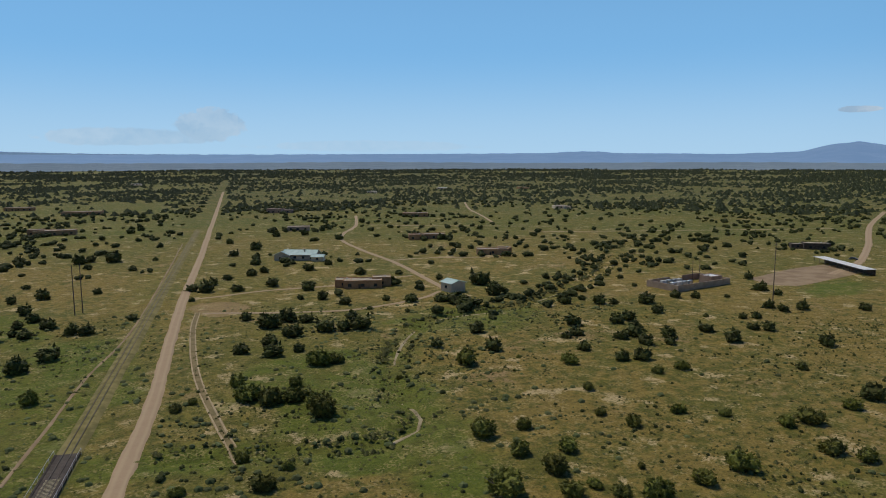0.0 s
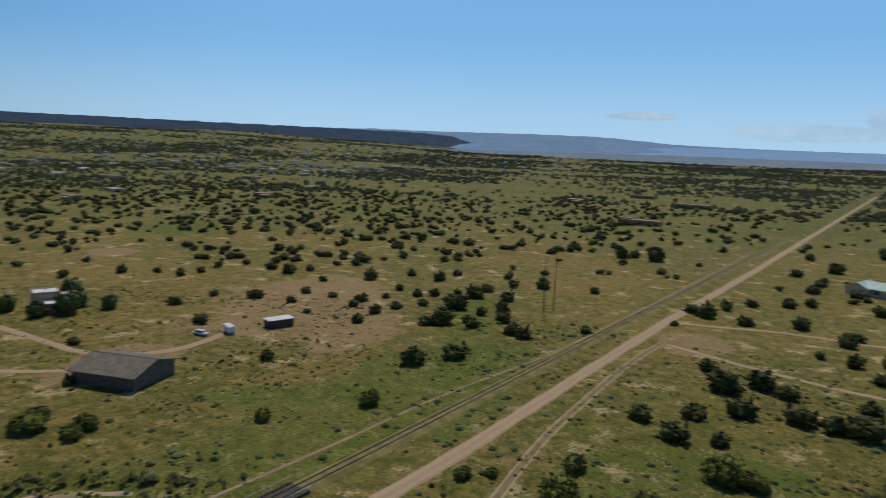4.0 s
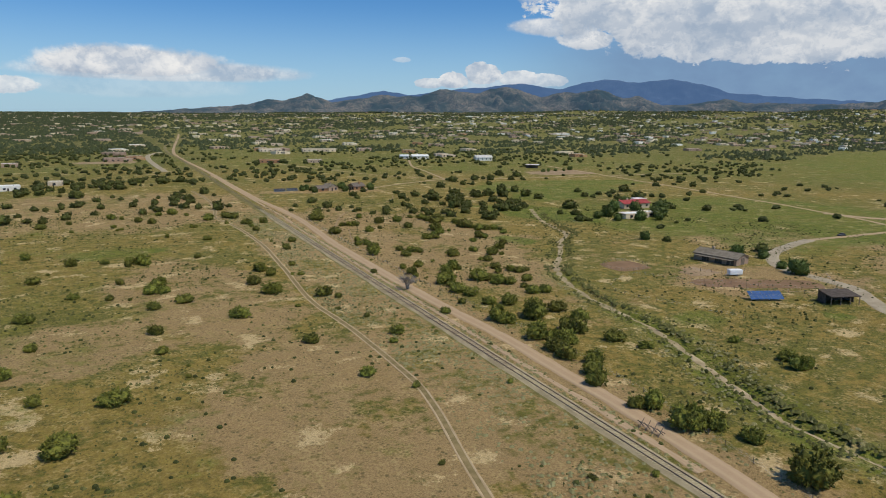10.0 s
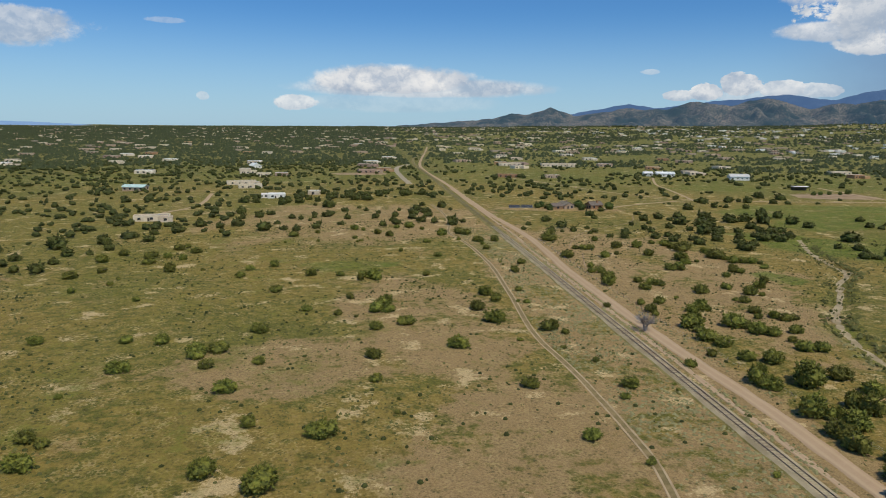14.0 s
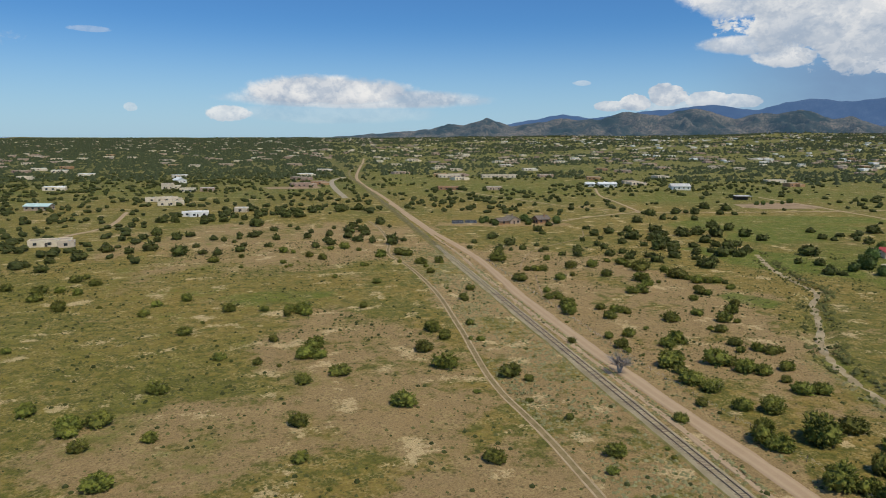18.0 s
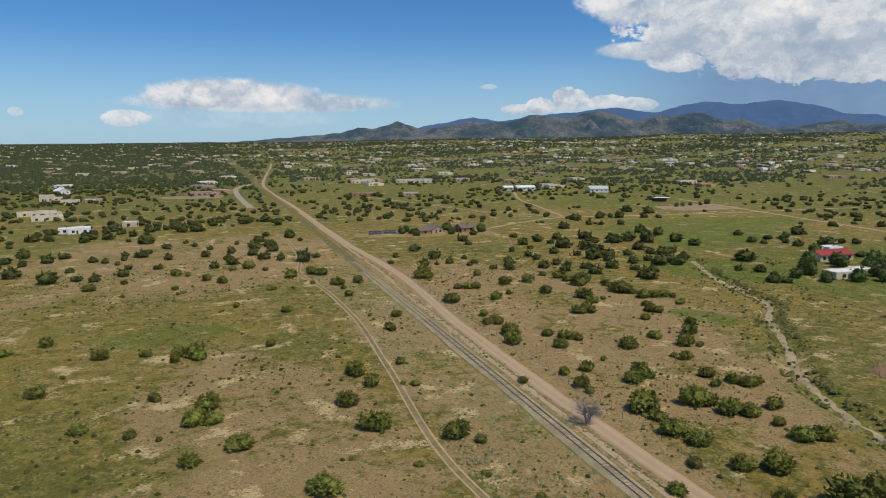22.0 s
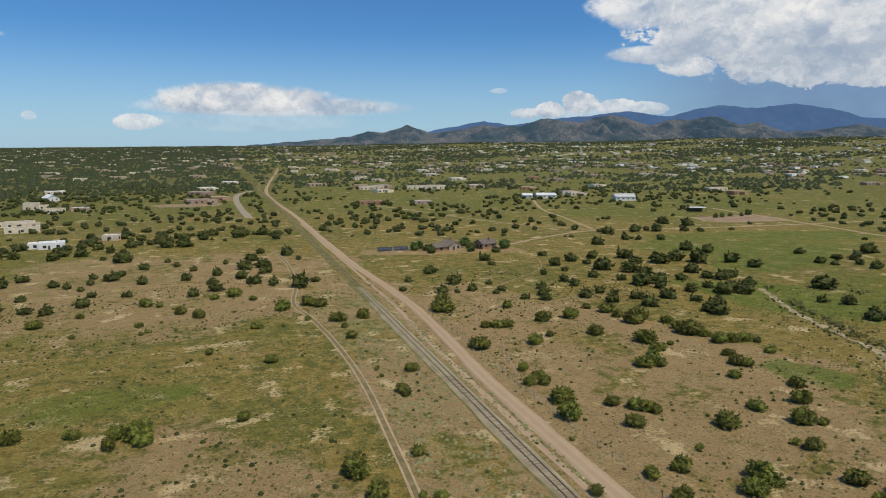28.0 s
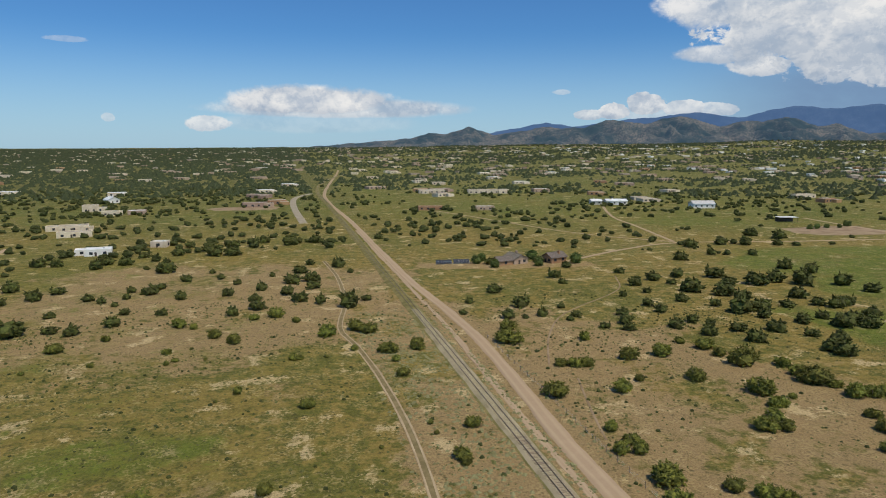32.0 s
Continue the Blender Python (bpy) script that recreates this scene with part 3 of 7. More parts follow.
def build_ground():
    xs, ys = axis_steps(-140, 200, 3.2, 4850), axis_steps(-320, 380, 3.2, 4850)
    gx, gy = np.meshgrid(xs, ys)
    z = ground_height(gx, gy)
    z = np.where(np.hypot(gx, gy) > 900, 0.0, z) + terrain(gx, gy)
    n, m = len(xs), len(ys)
    k = np.arange(n * m).reshape(m, n)
    faces = np.stack([k[:-1, :-1], k[:-1, 1:], k[1:, 1:], k[1:, :-1]], -1).reshape(-1, 4)
    me = mesh_of("ground", np.stack([gx, gy, z], -1).reshape(-1, 3), faces, GROUND, True)
    d = away(gx, gy, ARROYO[::2])
    green = 0.75 * np.clip(1.0 - (d - 4) / 10, 0, 1) * np.clip(1 - np.abs(gy + 60) / 420, 0, 1)
    for row in ((235, 385, 75, 52, -8), (205, 330, 45, 28, 10), (-300, -252, 34, 13, 25), (900, 420, 420, 200, 20),
                (44, -272, 12, 40, 25), (255, -60, 60, 45, 10), (190, -70, 26, 16, 0),
                (-60, -170, 26, 60, 15), (260, 560, 60, 40, 0), (330, -105, 90, 30, 0), (140, 80, 14, 6, -20),
                (-120, -245, 34, 24, 10), (330, -345, 32, 42, 20), (490, -80, 80, 72, 0), (260, -130, 110, 50, 0), (340, -20, 110, 65, 0), (15, -195, 26, 70, 0), (255, 200, 125, 105, 10), (148, -34, 20, 15, 20), (72, -122, 14, 7, -20), (-80, 228, 24, 12, 10), (-385, -668, 42, 14, -15), (72, 65, 10, 9, 0)):
        green = np.maximum(green, 0.6 * patch(gx, gy, *row))
    green = np.maximum(green, 0.35 * np.clip(1 - np.abs(gx + 2) / 16, 0, 1) * (gy < -60))
    bare = 0.62 * np.clip(1.5 - np.abs(gx - 10) / 8, 0, 1) * (gy > -30) * (gy < 340)
    bare = np.maximum(bare, 0.42 * np.clip((np.abs(gx + 12) < 11) * 1.0, 0, 1) * (gy > -40) * (gy < 330))
    for row in ((64, -16, 13, 16, 20), (100, -250, 34, 55, 30), (35, 210, 60, 120, 0), (-40, 50, 30, 50, 0), (245, 70, 60, 70, -30), (200, 150, 40, 30, 0),
                (150, -20, 90, 55, 0), (130, 90, 40, 26, -20), (-80, 360, 90, 90, 0), (-55, 150, 28, 60, 10), (-95, 110, 30, 26, 0)):
        bare = np.maximum(bare, 0.5 * patch(gx, gy, *row))
    green = np.maximum(green, 0.3 * np.clip((-110 - gy) / 60, 0, 1) * np.clip((60 - np.abs(gx + 30)) / 60 + 0.6, 0, 1))
    for row in ((105, -255, 22, 46, 28), (60, 411, 42, 11, -8), (318, -60, 28, 66, 8), (-25, -290, 11, 14, 10), (85, -168, 12, 22, 20), (440, -260, 42, 18, 20),
                (312, -190, 28, 20, 20), (128, 112, 14, 8, -30), (66, -13, 6, 9, 15), (247, -257, 12, 12, 0), (76, -74, 10, 16, 0), (424, -390, 20, 26, 0), (93, -53, 12, 14, 30), (-59, 156, 6, 4, 0), (57, 172, 11, 13, 0), (62, -232, 13, 24, 20)):
        bare = np.maximum(bare, patch(gx, gy, *row))
    for row in ((14, -226, 9, 28, 15), (-56, -132, 9, 6, 0), (-73, -118, 9, 7, 0), (-302, -254, 24, 9, 25), (30, -186, 8, 27, -42), (200, -99, 18, 9, 10), (300, -330, 30, 30, 20), (71, -3, 5, 11, 25),
                (69, -38, 5, 12, 30), (150, 262, 26, 46, 20), (188, -97, 20, 8, 0), (113, 50, 5, 5, 0), (88, 193, 9, 12, 20), (300, 398, 50, 22, -20), (186, 336, 9, 12, 0)):
        green = np.maximum(green, 0.8 * patch(gx, gy, *row))
    green = np.maximum(green, 0.5 * np.clip((np.hypot(gx + 40, gy - 40) - 350) / 300, 0, 1))
    green = np.maximum(green, np.clip((-22 - gx) / 20, 0, 1) * (0.22 + 0.1 * np.clip((-60 - gx) / 50, 0, 1)) * (gy > -100))
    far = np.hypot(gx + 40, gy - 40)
    # grows with distance, weaker east of the line, left out of two meadows
    far_tone = np.where(gx > 30, 0.38, 0.7) * np.clip((far - 420) / 700, 0, 1) * (1 - patch(gx, gy, 900, 420, 420, 200, 20)) * (1 - patch(gx, gy, 480, -80, 95, 80, 0))
    for name, values in (("green", green), ("bare", bare), ("far_tone", far_tone)):
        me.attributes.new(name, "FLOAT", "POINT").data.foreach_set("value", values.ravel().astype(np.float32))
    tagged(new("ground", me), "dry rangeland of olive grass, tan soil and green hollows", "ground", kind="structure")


build_ground()


def ribbon(name, line, width, mat, label, lift=0.07, ragged=0.25, kind="structure", category="road", crown=0.0):
    """A strip of bare earth along a line, with uneven edges and a lip that sinks into the ground."""
    line = np.asarray(line)
    along = np.gradient(line, axis=0)
    along /= np.linalg.norm(along, axis=1)[:, None]
    side = np.stack([along[:, 1], -along[:, 0]], -1)
    across = np.array([-1.0, -0.86, -0.45, 0.0, 0.45, 0.86, 1.0])
    drop = np.array([-0.28, 0, 0, 0, 0, 0, -0.28])
    rows = []
    walked = np.r_[0, np.cumsum(np.linalg.norm(np.diff(line, axis=0), axis=1))]
    for u, dz in zip(across, drop):
        sway = ragged * width * 0.5 * (wave(walked, walked * 0.3, 31, u * 3) * 0.5 + wave(walked, walked, 12, u * 7) * 0.5) * abs(u)
        xy = line + side * (u * width * 0.5 + np.sign(u) * sway)[:, None]
        z = ground_height(xy[:, 0], xy[:, 1]) if name != "stream_bed" else ground_height(line[:, 0], line[:, 1])
        z = np.where(np.hypot(xy[:, 0], xy[:, 1]) > 900, 0, z)
        rows.append(np.stack([xy[:, 0], xy[:, 1], z + lift + dz + crown * (1 - u * u)], -1))
    v = np.stack(rows, 1)
    n, k = v.shape[:2]
    g = np.arange(n * k).reshape(n, k)
    faces = np.stack([g[:-1, :-1], g[1:, :-1], g[1:, 1:], g[:-1, 1:]], -1).reshape(-1, 4)[:, ::-1]
    me = mesh_of(name, v.reshape(-1, 3), faces, mat, True)
    me.attributes.new("across", "FLOAT", "POINT").data.foreach_set("value", np.tile(across, n).astype(np.float32))
    return tagged(new(name, me), label, category, kind=kind)


def two_track(line, gap, label):
    along = np.gradient(line, axis=0)
    along /= np.linalg.norm(along, axis=1)[:, None]
    side = np.stack([along[:, 1], -along[:, 0]], -1)
    ribbon("track_crown", line, gap + 0.5, RUTTED, "dry trodden strip between wheel ruts", 0.03, 0.7)
    for s in (-1, 1):
        ribbon("wheel_track", line + s * side * gap / 2, 0.5, WHEEL, label, 0.05, 0.7)


ribbon("dirt_road", ROAD_NORTH, np.interp(ROAD_NORTH[:, 1], [-60, 20, 150, 260, 420], [4.8, 4.9, 4.7, 4.5, 4.2]), DIRT, "wide pale graded dirt road beside the railway", 0.09, 0.3)
ribbon("dirt_road", ROAD_SOUTH, 4.4, DIRT, "straight graded dirt road running beside the railway", 0.09, 0.3)
two_track(TRACK_WEST, 1.5, "narrow pale wheel track worn through dry grass")
two_track(TRACK_SOUTH, 1.7, "narrow pale wheel track worn through dry grass")
ribbon("wheel_track", TRACK_EAST_SIDE, 0.9, YARD, "narrow worn track along the railway bank", 0.04, 0.8)
ribbon("bare_strip", curve_through([(4.4, 0), (4.6, 60), (4.4, 120), (4.2, 200), (5.0, 260), (6.2, 320), (5.0, 420), (4.5, 560)], 3), 1.9, DIRT, "strip of bare pale earth between rails and road", 0.05, 0.9)
cut = int(np.argmin(np.hypot(ARROYO[:, 0] - 14, ARROYO[:, 1] + 140)))
start = int(np.argmin(np.hypot(ARROYO[:, 0] + 64, ARROYO[:, 1] + 141)))
beds = [(ARROYO[:cut], np.interp(ARROYO[:cut, 1], [-140, 0, 90, 130, 280], [2.4, 2.1, 2.3, 3.4, 3.6]))]
for k in range(start, len(ARROYO) - 8, 9):  # south of the bridge the sand shows only here and there
    beds.append((ARROYO[k:k + (7 if k % 2 else 5)], 0.9))
for bed, wide in beds:
    ribbon("stream_bed", bed, wide, SAND, "dry sandy bed of a winding arroyo", 0.05, 1.1, category="stream bed")
LANES = [
    (3.2, [(375, -150), (330, -140), (269, -124), (215, -108), (197, -109), (180, -116), (174, -135), (170, -157), (140, -163), (112, -165), (98, -167), (84, -182), (88, -206)]),
    (2.6, [(178, -114), (140, -128), (116, -137), (100, -144), (87, -156)]),
    (6.5, [(313, 197), (333, 165), (440, 151), (600, 130), (814, 104), (1161, 113)]),
    (7.5, [(818, 100), (700, 30), (649, -10), (640, -90), (652, -181), (800, -300), (1015, -397)]),
    (3.6, [(221, 139), (262, 138), (295, 141), (309, 166), (318, 205), (326, 250), (338, 348), (351, 467), (360, 560)]),
    (2.8, [(91, 412), (140, 442), (186, 459), (264, 449), (330, 444), (450, 440)]),
    (2.6, [(186, 465), (203, 540), (215, 600), (250, 690)]),
    (2.2, [(60, 700), (89, 670), (141, 523), (186, 462)]),
    (3.4, [(-210, 362), (-200, 400), (-188, 440), (-195, 520)]),
    (0.7, [(100, 372), (88, 346), (60, 322), (46, 308), (33, 285), (24, 262)]),
    (0.6, [(27, 250), (24, 240), (20, 226), (17, 214)]),
    (3.4, [(-126, -302), (-124, -345), (-121, -391), (-112, -450), (-107, -512), (-116, -560), (-135, -620), (-152, -726)]),
    (2.8, [(-149, -622), (-190, -600), (-241, -583), (-300, -560)]),
    (2.4, [(-14, -312), (-26, -316), (-45, -324), (-74, -327), (-98, -338), (-120, -345)]),
    (2.4, [(-20, -283), (-44, -277), (-76, -272), (-108, -285), (-122, -300)]),
    (5.0, [(-725, -601), (-571, -480), (-450, -372), (-378, -313), (-330, -285)]),
    (0.9, [(302, 144), (264, 72), (237, 36), (206, -1)]),
    (1.1, [(410, 131), (374, 31), (358, -8), (385, -70), (424, -122)]),
    (2.4, [(-121, -400), (-150, -404), (-176, -398), (-200, -398)]),
    (2.6, [(-265, -530), (-292, -517), (-391, -496), (-520, -470)]),
    (3.0, [(-330, -900), (-297, -782), (-280, -690), (-262, -604)]),
]
for wide, points in LANES:
    ribbon("lane", curve_through(points, 5), wide, DIRT if wide > 1.2 else YARD, "pale dirt lane winding between the houses" if wide > 1.2 else "thin reddish footpath worn through grass", 0.08, 0.2)
PAVED = curve_through([(-29, 608), (-32, 690), (-33, 780), (-28, 850), (-10, 905)], 5)
ribbon("paved_lane", PAVED, 6.5, GRAVEL, "short pale grey paved lane ending in the grass", 0.08, 0.05)
DRIVE = curve_through([(195, 0), (170, -4), (142, -4), (126, 6), (124, 24), (130, 44), (140, 58), (150, 72), (153, 98), (162, 112), (177, 124), (200, 133), (221, 139)], 4)
ribbon("gravel_drive", DRIVE, 6.2, GRAVEL, "pale grey gravel drive between farm buildings", 0.08, 0.1)
ribbon("gravel_yard", curve_through([(116, 14), (128, 22), (143, 40), (150, 56)], 4), 9.0, GRAVEL, "pale grey gravel yard beside the houses", 0.07, 0.2)


def pad(name, cx, cy, rx, ry, turn, mat, label, lift=0.06, wobble=0.18):
    """A flat patch of another ground, with an uneven rim that sinks in."""
    k = 48
    a = np.linspace(0, 2 * math.pi, k, endpoint=False)
    r = 1 + wobble * (0.6 * np.sin(3 * a + cx) + 0.4 * np.sin(7 * a + cy))
    sq = 1 / np.maximum(np.abs(np.cos(a)), np.abs(np.sin(a))) ** 0.6
    c, s = math.cos(radians(turn)), math.sin(radians(turn))
    rings = []
    for scale, dz in ((1.04, -0.3), (1.0, 0.0), (0.6, 0.0), (0.25, 0.0)):
        u, v = rx * r * sq * np.cos(a) * scale, ry * r * sq * np.sin(a) * scale
        x, y = cx + u * c - v * s, cy + u * s + v * c
        rings.append(np.stack([x, y, np.where(np.hypot(x, y) < 900, ground_height(x, y), 0) + lift + dz], -1))
    verts = np.concatenate([*rings, [[cx, cy, lift]]])
    faces = [(i * k + j, i * k + (j + 1) % k, (i + 1) * k + (j + 1) % k, (i + 1) * k + j) for i in range(3) for j in range(k)]
    me = bpy.data.meshes.new(name)
    me.from_pydata([tuple(v) for v in verts], [], faces + [(3 * k + j, 3 * k + (j + 1) % k, 4 * k) for j in range(k)])
    me.materials.append(mat)
    return tagged(new(name, me), label, "bare ground", kind="structure")


pad("riding_ring", 99, 129, 8.5, 7.5, 0, RING, "round riding ring of bare brown earth", wobble=0.02)
pad("paddock", 124, 88, 23, 6.2, -27, RING, "fenced strip of bare brown earth", wobble=0.02)
pad("stable_yard", 118, 110, 7, 6, 20, YARD, "bare pinkish earth yard beside the stable", 0.05)
pad("pond_basin", 66, -13, 5.5, 8.5, 18, YARD, "shallow dry brown basin in the meadow", 0.05, 0.25)
pad("paddock", 325, 487, 34, 22, 0, YARD, "bare pink earth paddock with small trees", wobble=0.08)
pad("playing_field", -320, -288, 45, 14, 20, YARD, "bare tan dirt field beside the long shed", wobble=0.06)
pad("clearing", -76, 735, 30, 16, 5, YARD, "bare tan building plot among junipers", wobble=0.1)

# ---------------------------------------------------------------- railway


def build_railway():
    y0, y1 = -620, 1500
    ys = np.r_[np.arange(y0, -200, 12.0), np.arange(-200, 420, 4.0), np.arange(420, y1, 15.0)]
    bend = np.where(ys > 620, -((ys - 620) / 900) ** 2 * 30, 0.0) + np.where(ys > 850, ((ys - 850) / 650) ** 2 * 150, 0.0)
    profile = [(-2.9, -0.14), (-2.15, 0.2), (-1.45, 0.43), (1.45, 0.43), (2.0, 0.2), (2.7, -0.14)]
    v = np.stack([np.stack([bend + u + (0.35 if abs(u) > 2 else 0.12) * wave(ys, ys * 0.2, 17, u), ys, np.full(len(ys), h)], -1) for u, h in profile], 1)
    n, k = v.shape[:2]
    g = np.arange(n * k).reshape(n, k)
    f = np.stack([g[:-1, :-1], g[:-1, 1:], g[1:, 1:], g[1:, :-1]], -1).reshape(-1, 4)
    me = mesh_of("railway_track", v.reshape(-1, 3), f, BALLAST)
    me.materials.append(OVERGROWN)
    me.polygons.foreach_set("material_index", np.where(np.tile([1, 0, 0, 0, 1], n - 1) | np.repeat((ys[:-1] > 300) | (ys[:-1] < -60), k - 1), 1, 0).astype(np.int32))
    bed = tagged(new("railway_track", me),
                 "single rusty railway line on grey ballast with timber sleepers", "railway", kind="structure")
    for s in (-1, 1):
        x = s * 0.7525
        shape = [(-0.07, 0.50), (-0.07, 0.53), (-0.02, 0.55), (-0.035, 0.64), (-0.035, 0.68), (0.035, 0.68), (0.035, 0.64), (0.02, 0.55), (0.07, 0.53), (0.07, 0.50)]
        v = np.stack([np.stack([bend + x + u, ys, np.full(len(ys), h)], -1) for u, h in shape], 1)
        n, k = v.shape[:2]
        g = np.arange(n * k).reshape(n, k)
        rail = new("rail", mesh_of("rail", v.reshape(-1, 3), np.stack([g[:-1, :-1], g[:-1, 1:], g[1:, 1:], g[1:, :-1]], -1).reshape(-1, 4)[:, ::-1], RAIL))
        rail.parent = bed
    rng = random.Random(5)
    one = part("sleeper", boxed(-1.25, -0.115, 0.3, 1.25, 0.115, 0.5, bevel=0.015), SLEEPER, bed)
    one.location = (0, 52, 0)
    at = 52.0
    for k in range(299):
        at += 0.56 + rng.uniform(-0.04, 0.04)
        ob = one.copy()
        scene.collection.objects.link(ob)
        ob.matrix_basis = pose(rng.uniform(-0.05, 0.05), at, rng.uniform(-0.02, 0.01), 0, 0, rng.uniform(-2, 2))
    rest = np.r_[np.arange(-140, 51.6, 0.56), np.arange(at + 0.56, 330, 0.56)]
    cube = np.array([(x, y, z) for x in (-1.3, 1.3) for y in (-0.115, 0.115) for z in (0.3, 0.5)])
    quads = np.array([(0, 1, 3, 2), (4, 6, 7, 5), (0, 4, 5, 1), (2, 3, 7, 6), (0, 2, 6, 4), (1, 5, 7, 3)])
    v = (cube[None] + np.stack([rest * 0, rest, rest * 0], -1)[:, None]).reshape(-1, 3)
    f = (quads[None] + 8 * np.arange(len(rest))[:, None, None]).reshape(-1, 4)
    ob = new("sleepers", mesh_of("sleepers", v, f, SLEEPER))
    ob.parent = bed
    tagged(ob, kind="stuff")


build_railway()

# ---------------------------------------------------------------- hills on the horizon


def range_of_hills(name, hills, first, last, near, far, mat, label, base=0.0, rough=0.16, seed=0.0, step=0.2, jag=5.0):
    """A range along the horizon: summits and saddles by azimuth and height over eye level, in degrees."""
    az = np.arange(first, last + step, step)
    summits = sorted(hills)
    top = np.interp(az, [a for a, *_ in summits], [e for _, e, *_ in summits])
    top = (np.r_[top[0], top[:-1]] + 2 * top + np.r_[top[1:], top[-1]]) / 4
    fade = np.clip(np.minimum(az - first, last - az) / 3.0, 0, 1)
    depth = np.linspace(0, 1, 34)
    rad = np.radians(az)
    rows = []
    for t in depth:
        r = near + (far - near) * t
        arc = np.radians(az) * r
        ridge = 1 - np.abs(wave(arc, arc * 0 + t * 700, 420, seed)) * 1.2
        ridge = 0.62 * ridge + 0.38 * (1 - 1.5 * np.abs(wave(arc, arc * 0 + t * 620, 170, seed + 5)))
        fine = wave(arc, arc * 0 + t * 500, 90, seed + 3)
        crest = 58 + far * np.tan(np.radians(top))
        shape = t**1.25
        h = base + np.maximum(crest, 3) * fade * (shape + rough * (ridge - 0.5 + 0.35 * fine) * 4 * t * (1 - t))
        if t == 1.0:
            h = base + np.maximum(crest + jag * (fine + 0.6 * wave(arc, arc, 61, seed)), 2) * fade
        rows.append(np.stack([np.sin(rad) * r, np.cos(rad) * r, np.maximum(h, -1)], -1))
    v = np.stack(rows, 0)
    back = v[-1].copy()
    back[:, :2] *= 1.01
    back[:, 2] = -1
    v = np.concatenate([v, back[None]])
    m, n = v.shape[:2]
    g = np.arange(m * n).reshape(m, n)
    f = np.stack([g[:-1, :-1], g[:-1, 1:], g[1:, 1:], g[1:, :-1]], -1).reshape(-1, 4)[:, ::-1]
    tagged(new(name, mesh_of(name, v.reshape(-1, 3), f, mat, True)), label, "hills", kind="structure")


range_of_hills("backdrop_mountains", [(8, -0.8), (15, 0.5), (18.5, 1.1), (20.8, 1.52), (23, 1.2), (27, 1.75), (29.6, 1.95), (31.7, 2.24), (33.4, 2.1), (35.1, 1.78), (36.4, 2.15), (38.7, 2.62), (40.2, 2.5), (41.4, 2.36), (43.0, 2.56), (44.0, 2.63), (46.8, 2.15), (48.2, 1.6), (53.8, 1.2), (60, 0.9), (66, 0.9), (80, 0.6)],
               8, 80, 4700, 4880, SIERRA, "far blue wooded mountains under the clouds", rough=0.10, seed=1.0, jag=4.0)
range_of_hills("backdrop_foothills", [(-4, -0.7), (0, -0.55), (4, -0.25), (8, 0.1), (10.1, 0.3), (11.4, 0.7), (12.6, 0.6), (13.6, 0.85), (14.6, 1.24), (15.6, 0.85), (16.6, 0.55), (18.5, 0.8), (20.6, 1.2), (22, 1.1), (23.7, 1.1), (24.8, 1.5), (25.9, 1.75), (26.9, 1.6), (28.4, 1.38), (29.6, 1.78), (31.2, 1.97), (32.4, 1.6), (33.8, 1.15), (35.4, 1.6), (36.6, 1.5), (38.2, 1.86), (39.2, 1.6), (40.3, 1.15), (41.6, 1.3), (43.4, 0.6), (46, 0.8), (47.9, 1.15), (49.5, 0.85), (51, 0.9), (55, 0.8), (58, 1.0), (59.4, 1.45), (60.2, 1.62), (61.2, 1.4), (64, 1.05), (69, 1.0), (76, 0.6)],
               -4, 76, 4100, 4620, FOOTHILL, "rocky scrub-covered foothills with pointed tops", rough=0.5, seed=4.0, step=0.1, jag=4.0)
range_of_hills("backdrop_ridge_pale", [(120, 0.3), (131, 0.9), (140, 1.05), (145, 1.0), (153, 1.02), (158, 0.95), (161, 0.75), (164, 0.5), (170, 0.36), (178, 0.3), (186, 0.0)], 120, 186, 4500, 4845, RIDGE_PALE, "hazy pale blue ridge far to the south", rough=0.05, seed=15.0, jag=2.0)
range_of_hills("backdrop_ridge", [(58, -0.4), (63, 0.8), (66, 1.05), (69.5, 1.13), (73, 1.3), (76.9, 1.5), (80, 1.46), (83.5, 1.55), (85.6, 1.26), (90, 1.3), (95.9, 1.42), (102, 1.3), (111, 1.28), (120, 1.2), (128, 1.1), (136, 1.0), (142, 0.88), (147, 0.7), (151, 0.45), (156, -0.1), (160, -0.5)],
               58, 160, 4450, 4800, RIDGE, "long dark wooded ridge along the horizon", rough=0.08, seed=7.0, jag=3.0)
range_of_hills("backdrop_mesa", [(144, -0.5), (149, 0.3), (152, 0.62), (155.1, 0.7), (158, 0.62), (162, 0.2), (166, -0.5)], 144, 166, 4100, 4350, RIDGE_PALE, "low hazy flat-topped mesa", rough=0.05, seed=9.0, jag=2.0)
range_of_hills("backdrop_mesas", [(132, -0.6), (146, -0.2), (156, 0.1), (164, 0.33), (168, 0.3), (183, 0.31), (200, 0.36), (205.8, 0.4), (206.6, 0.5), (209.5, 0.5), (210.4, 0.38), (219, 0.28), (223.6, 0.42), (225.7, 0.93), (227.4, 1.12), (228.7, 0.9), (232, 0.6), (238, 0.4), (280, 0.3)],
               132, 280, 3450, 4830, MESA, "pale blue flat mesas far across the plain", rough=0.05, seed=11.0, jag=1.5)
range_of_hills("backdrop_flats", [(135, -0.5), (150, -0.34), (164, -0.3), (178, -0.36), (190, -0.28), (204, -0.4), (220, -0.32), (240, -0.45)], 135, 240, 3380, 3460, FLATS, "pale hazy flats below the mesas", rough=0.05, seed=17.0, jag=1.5)
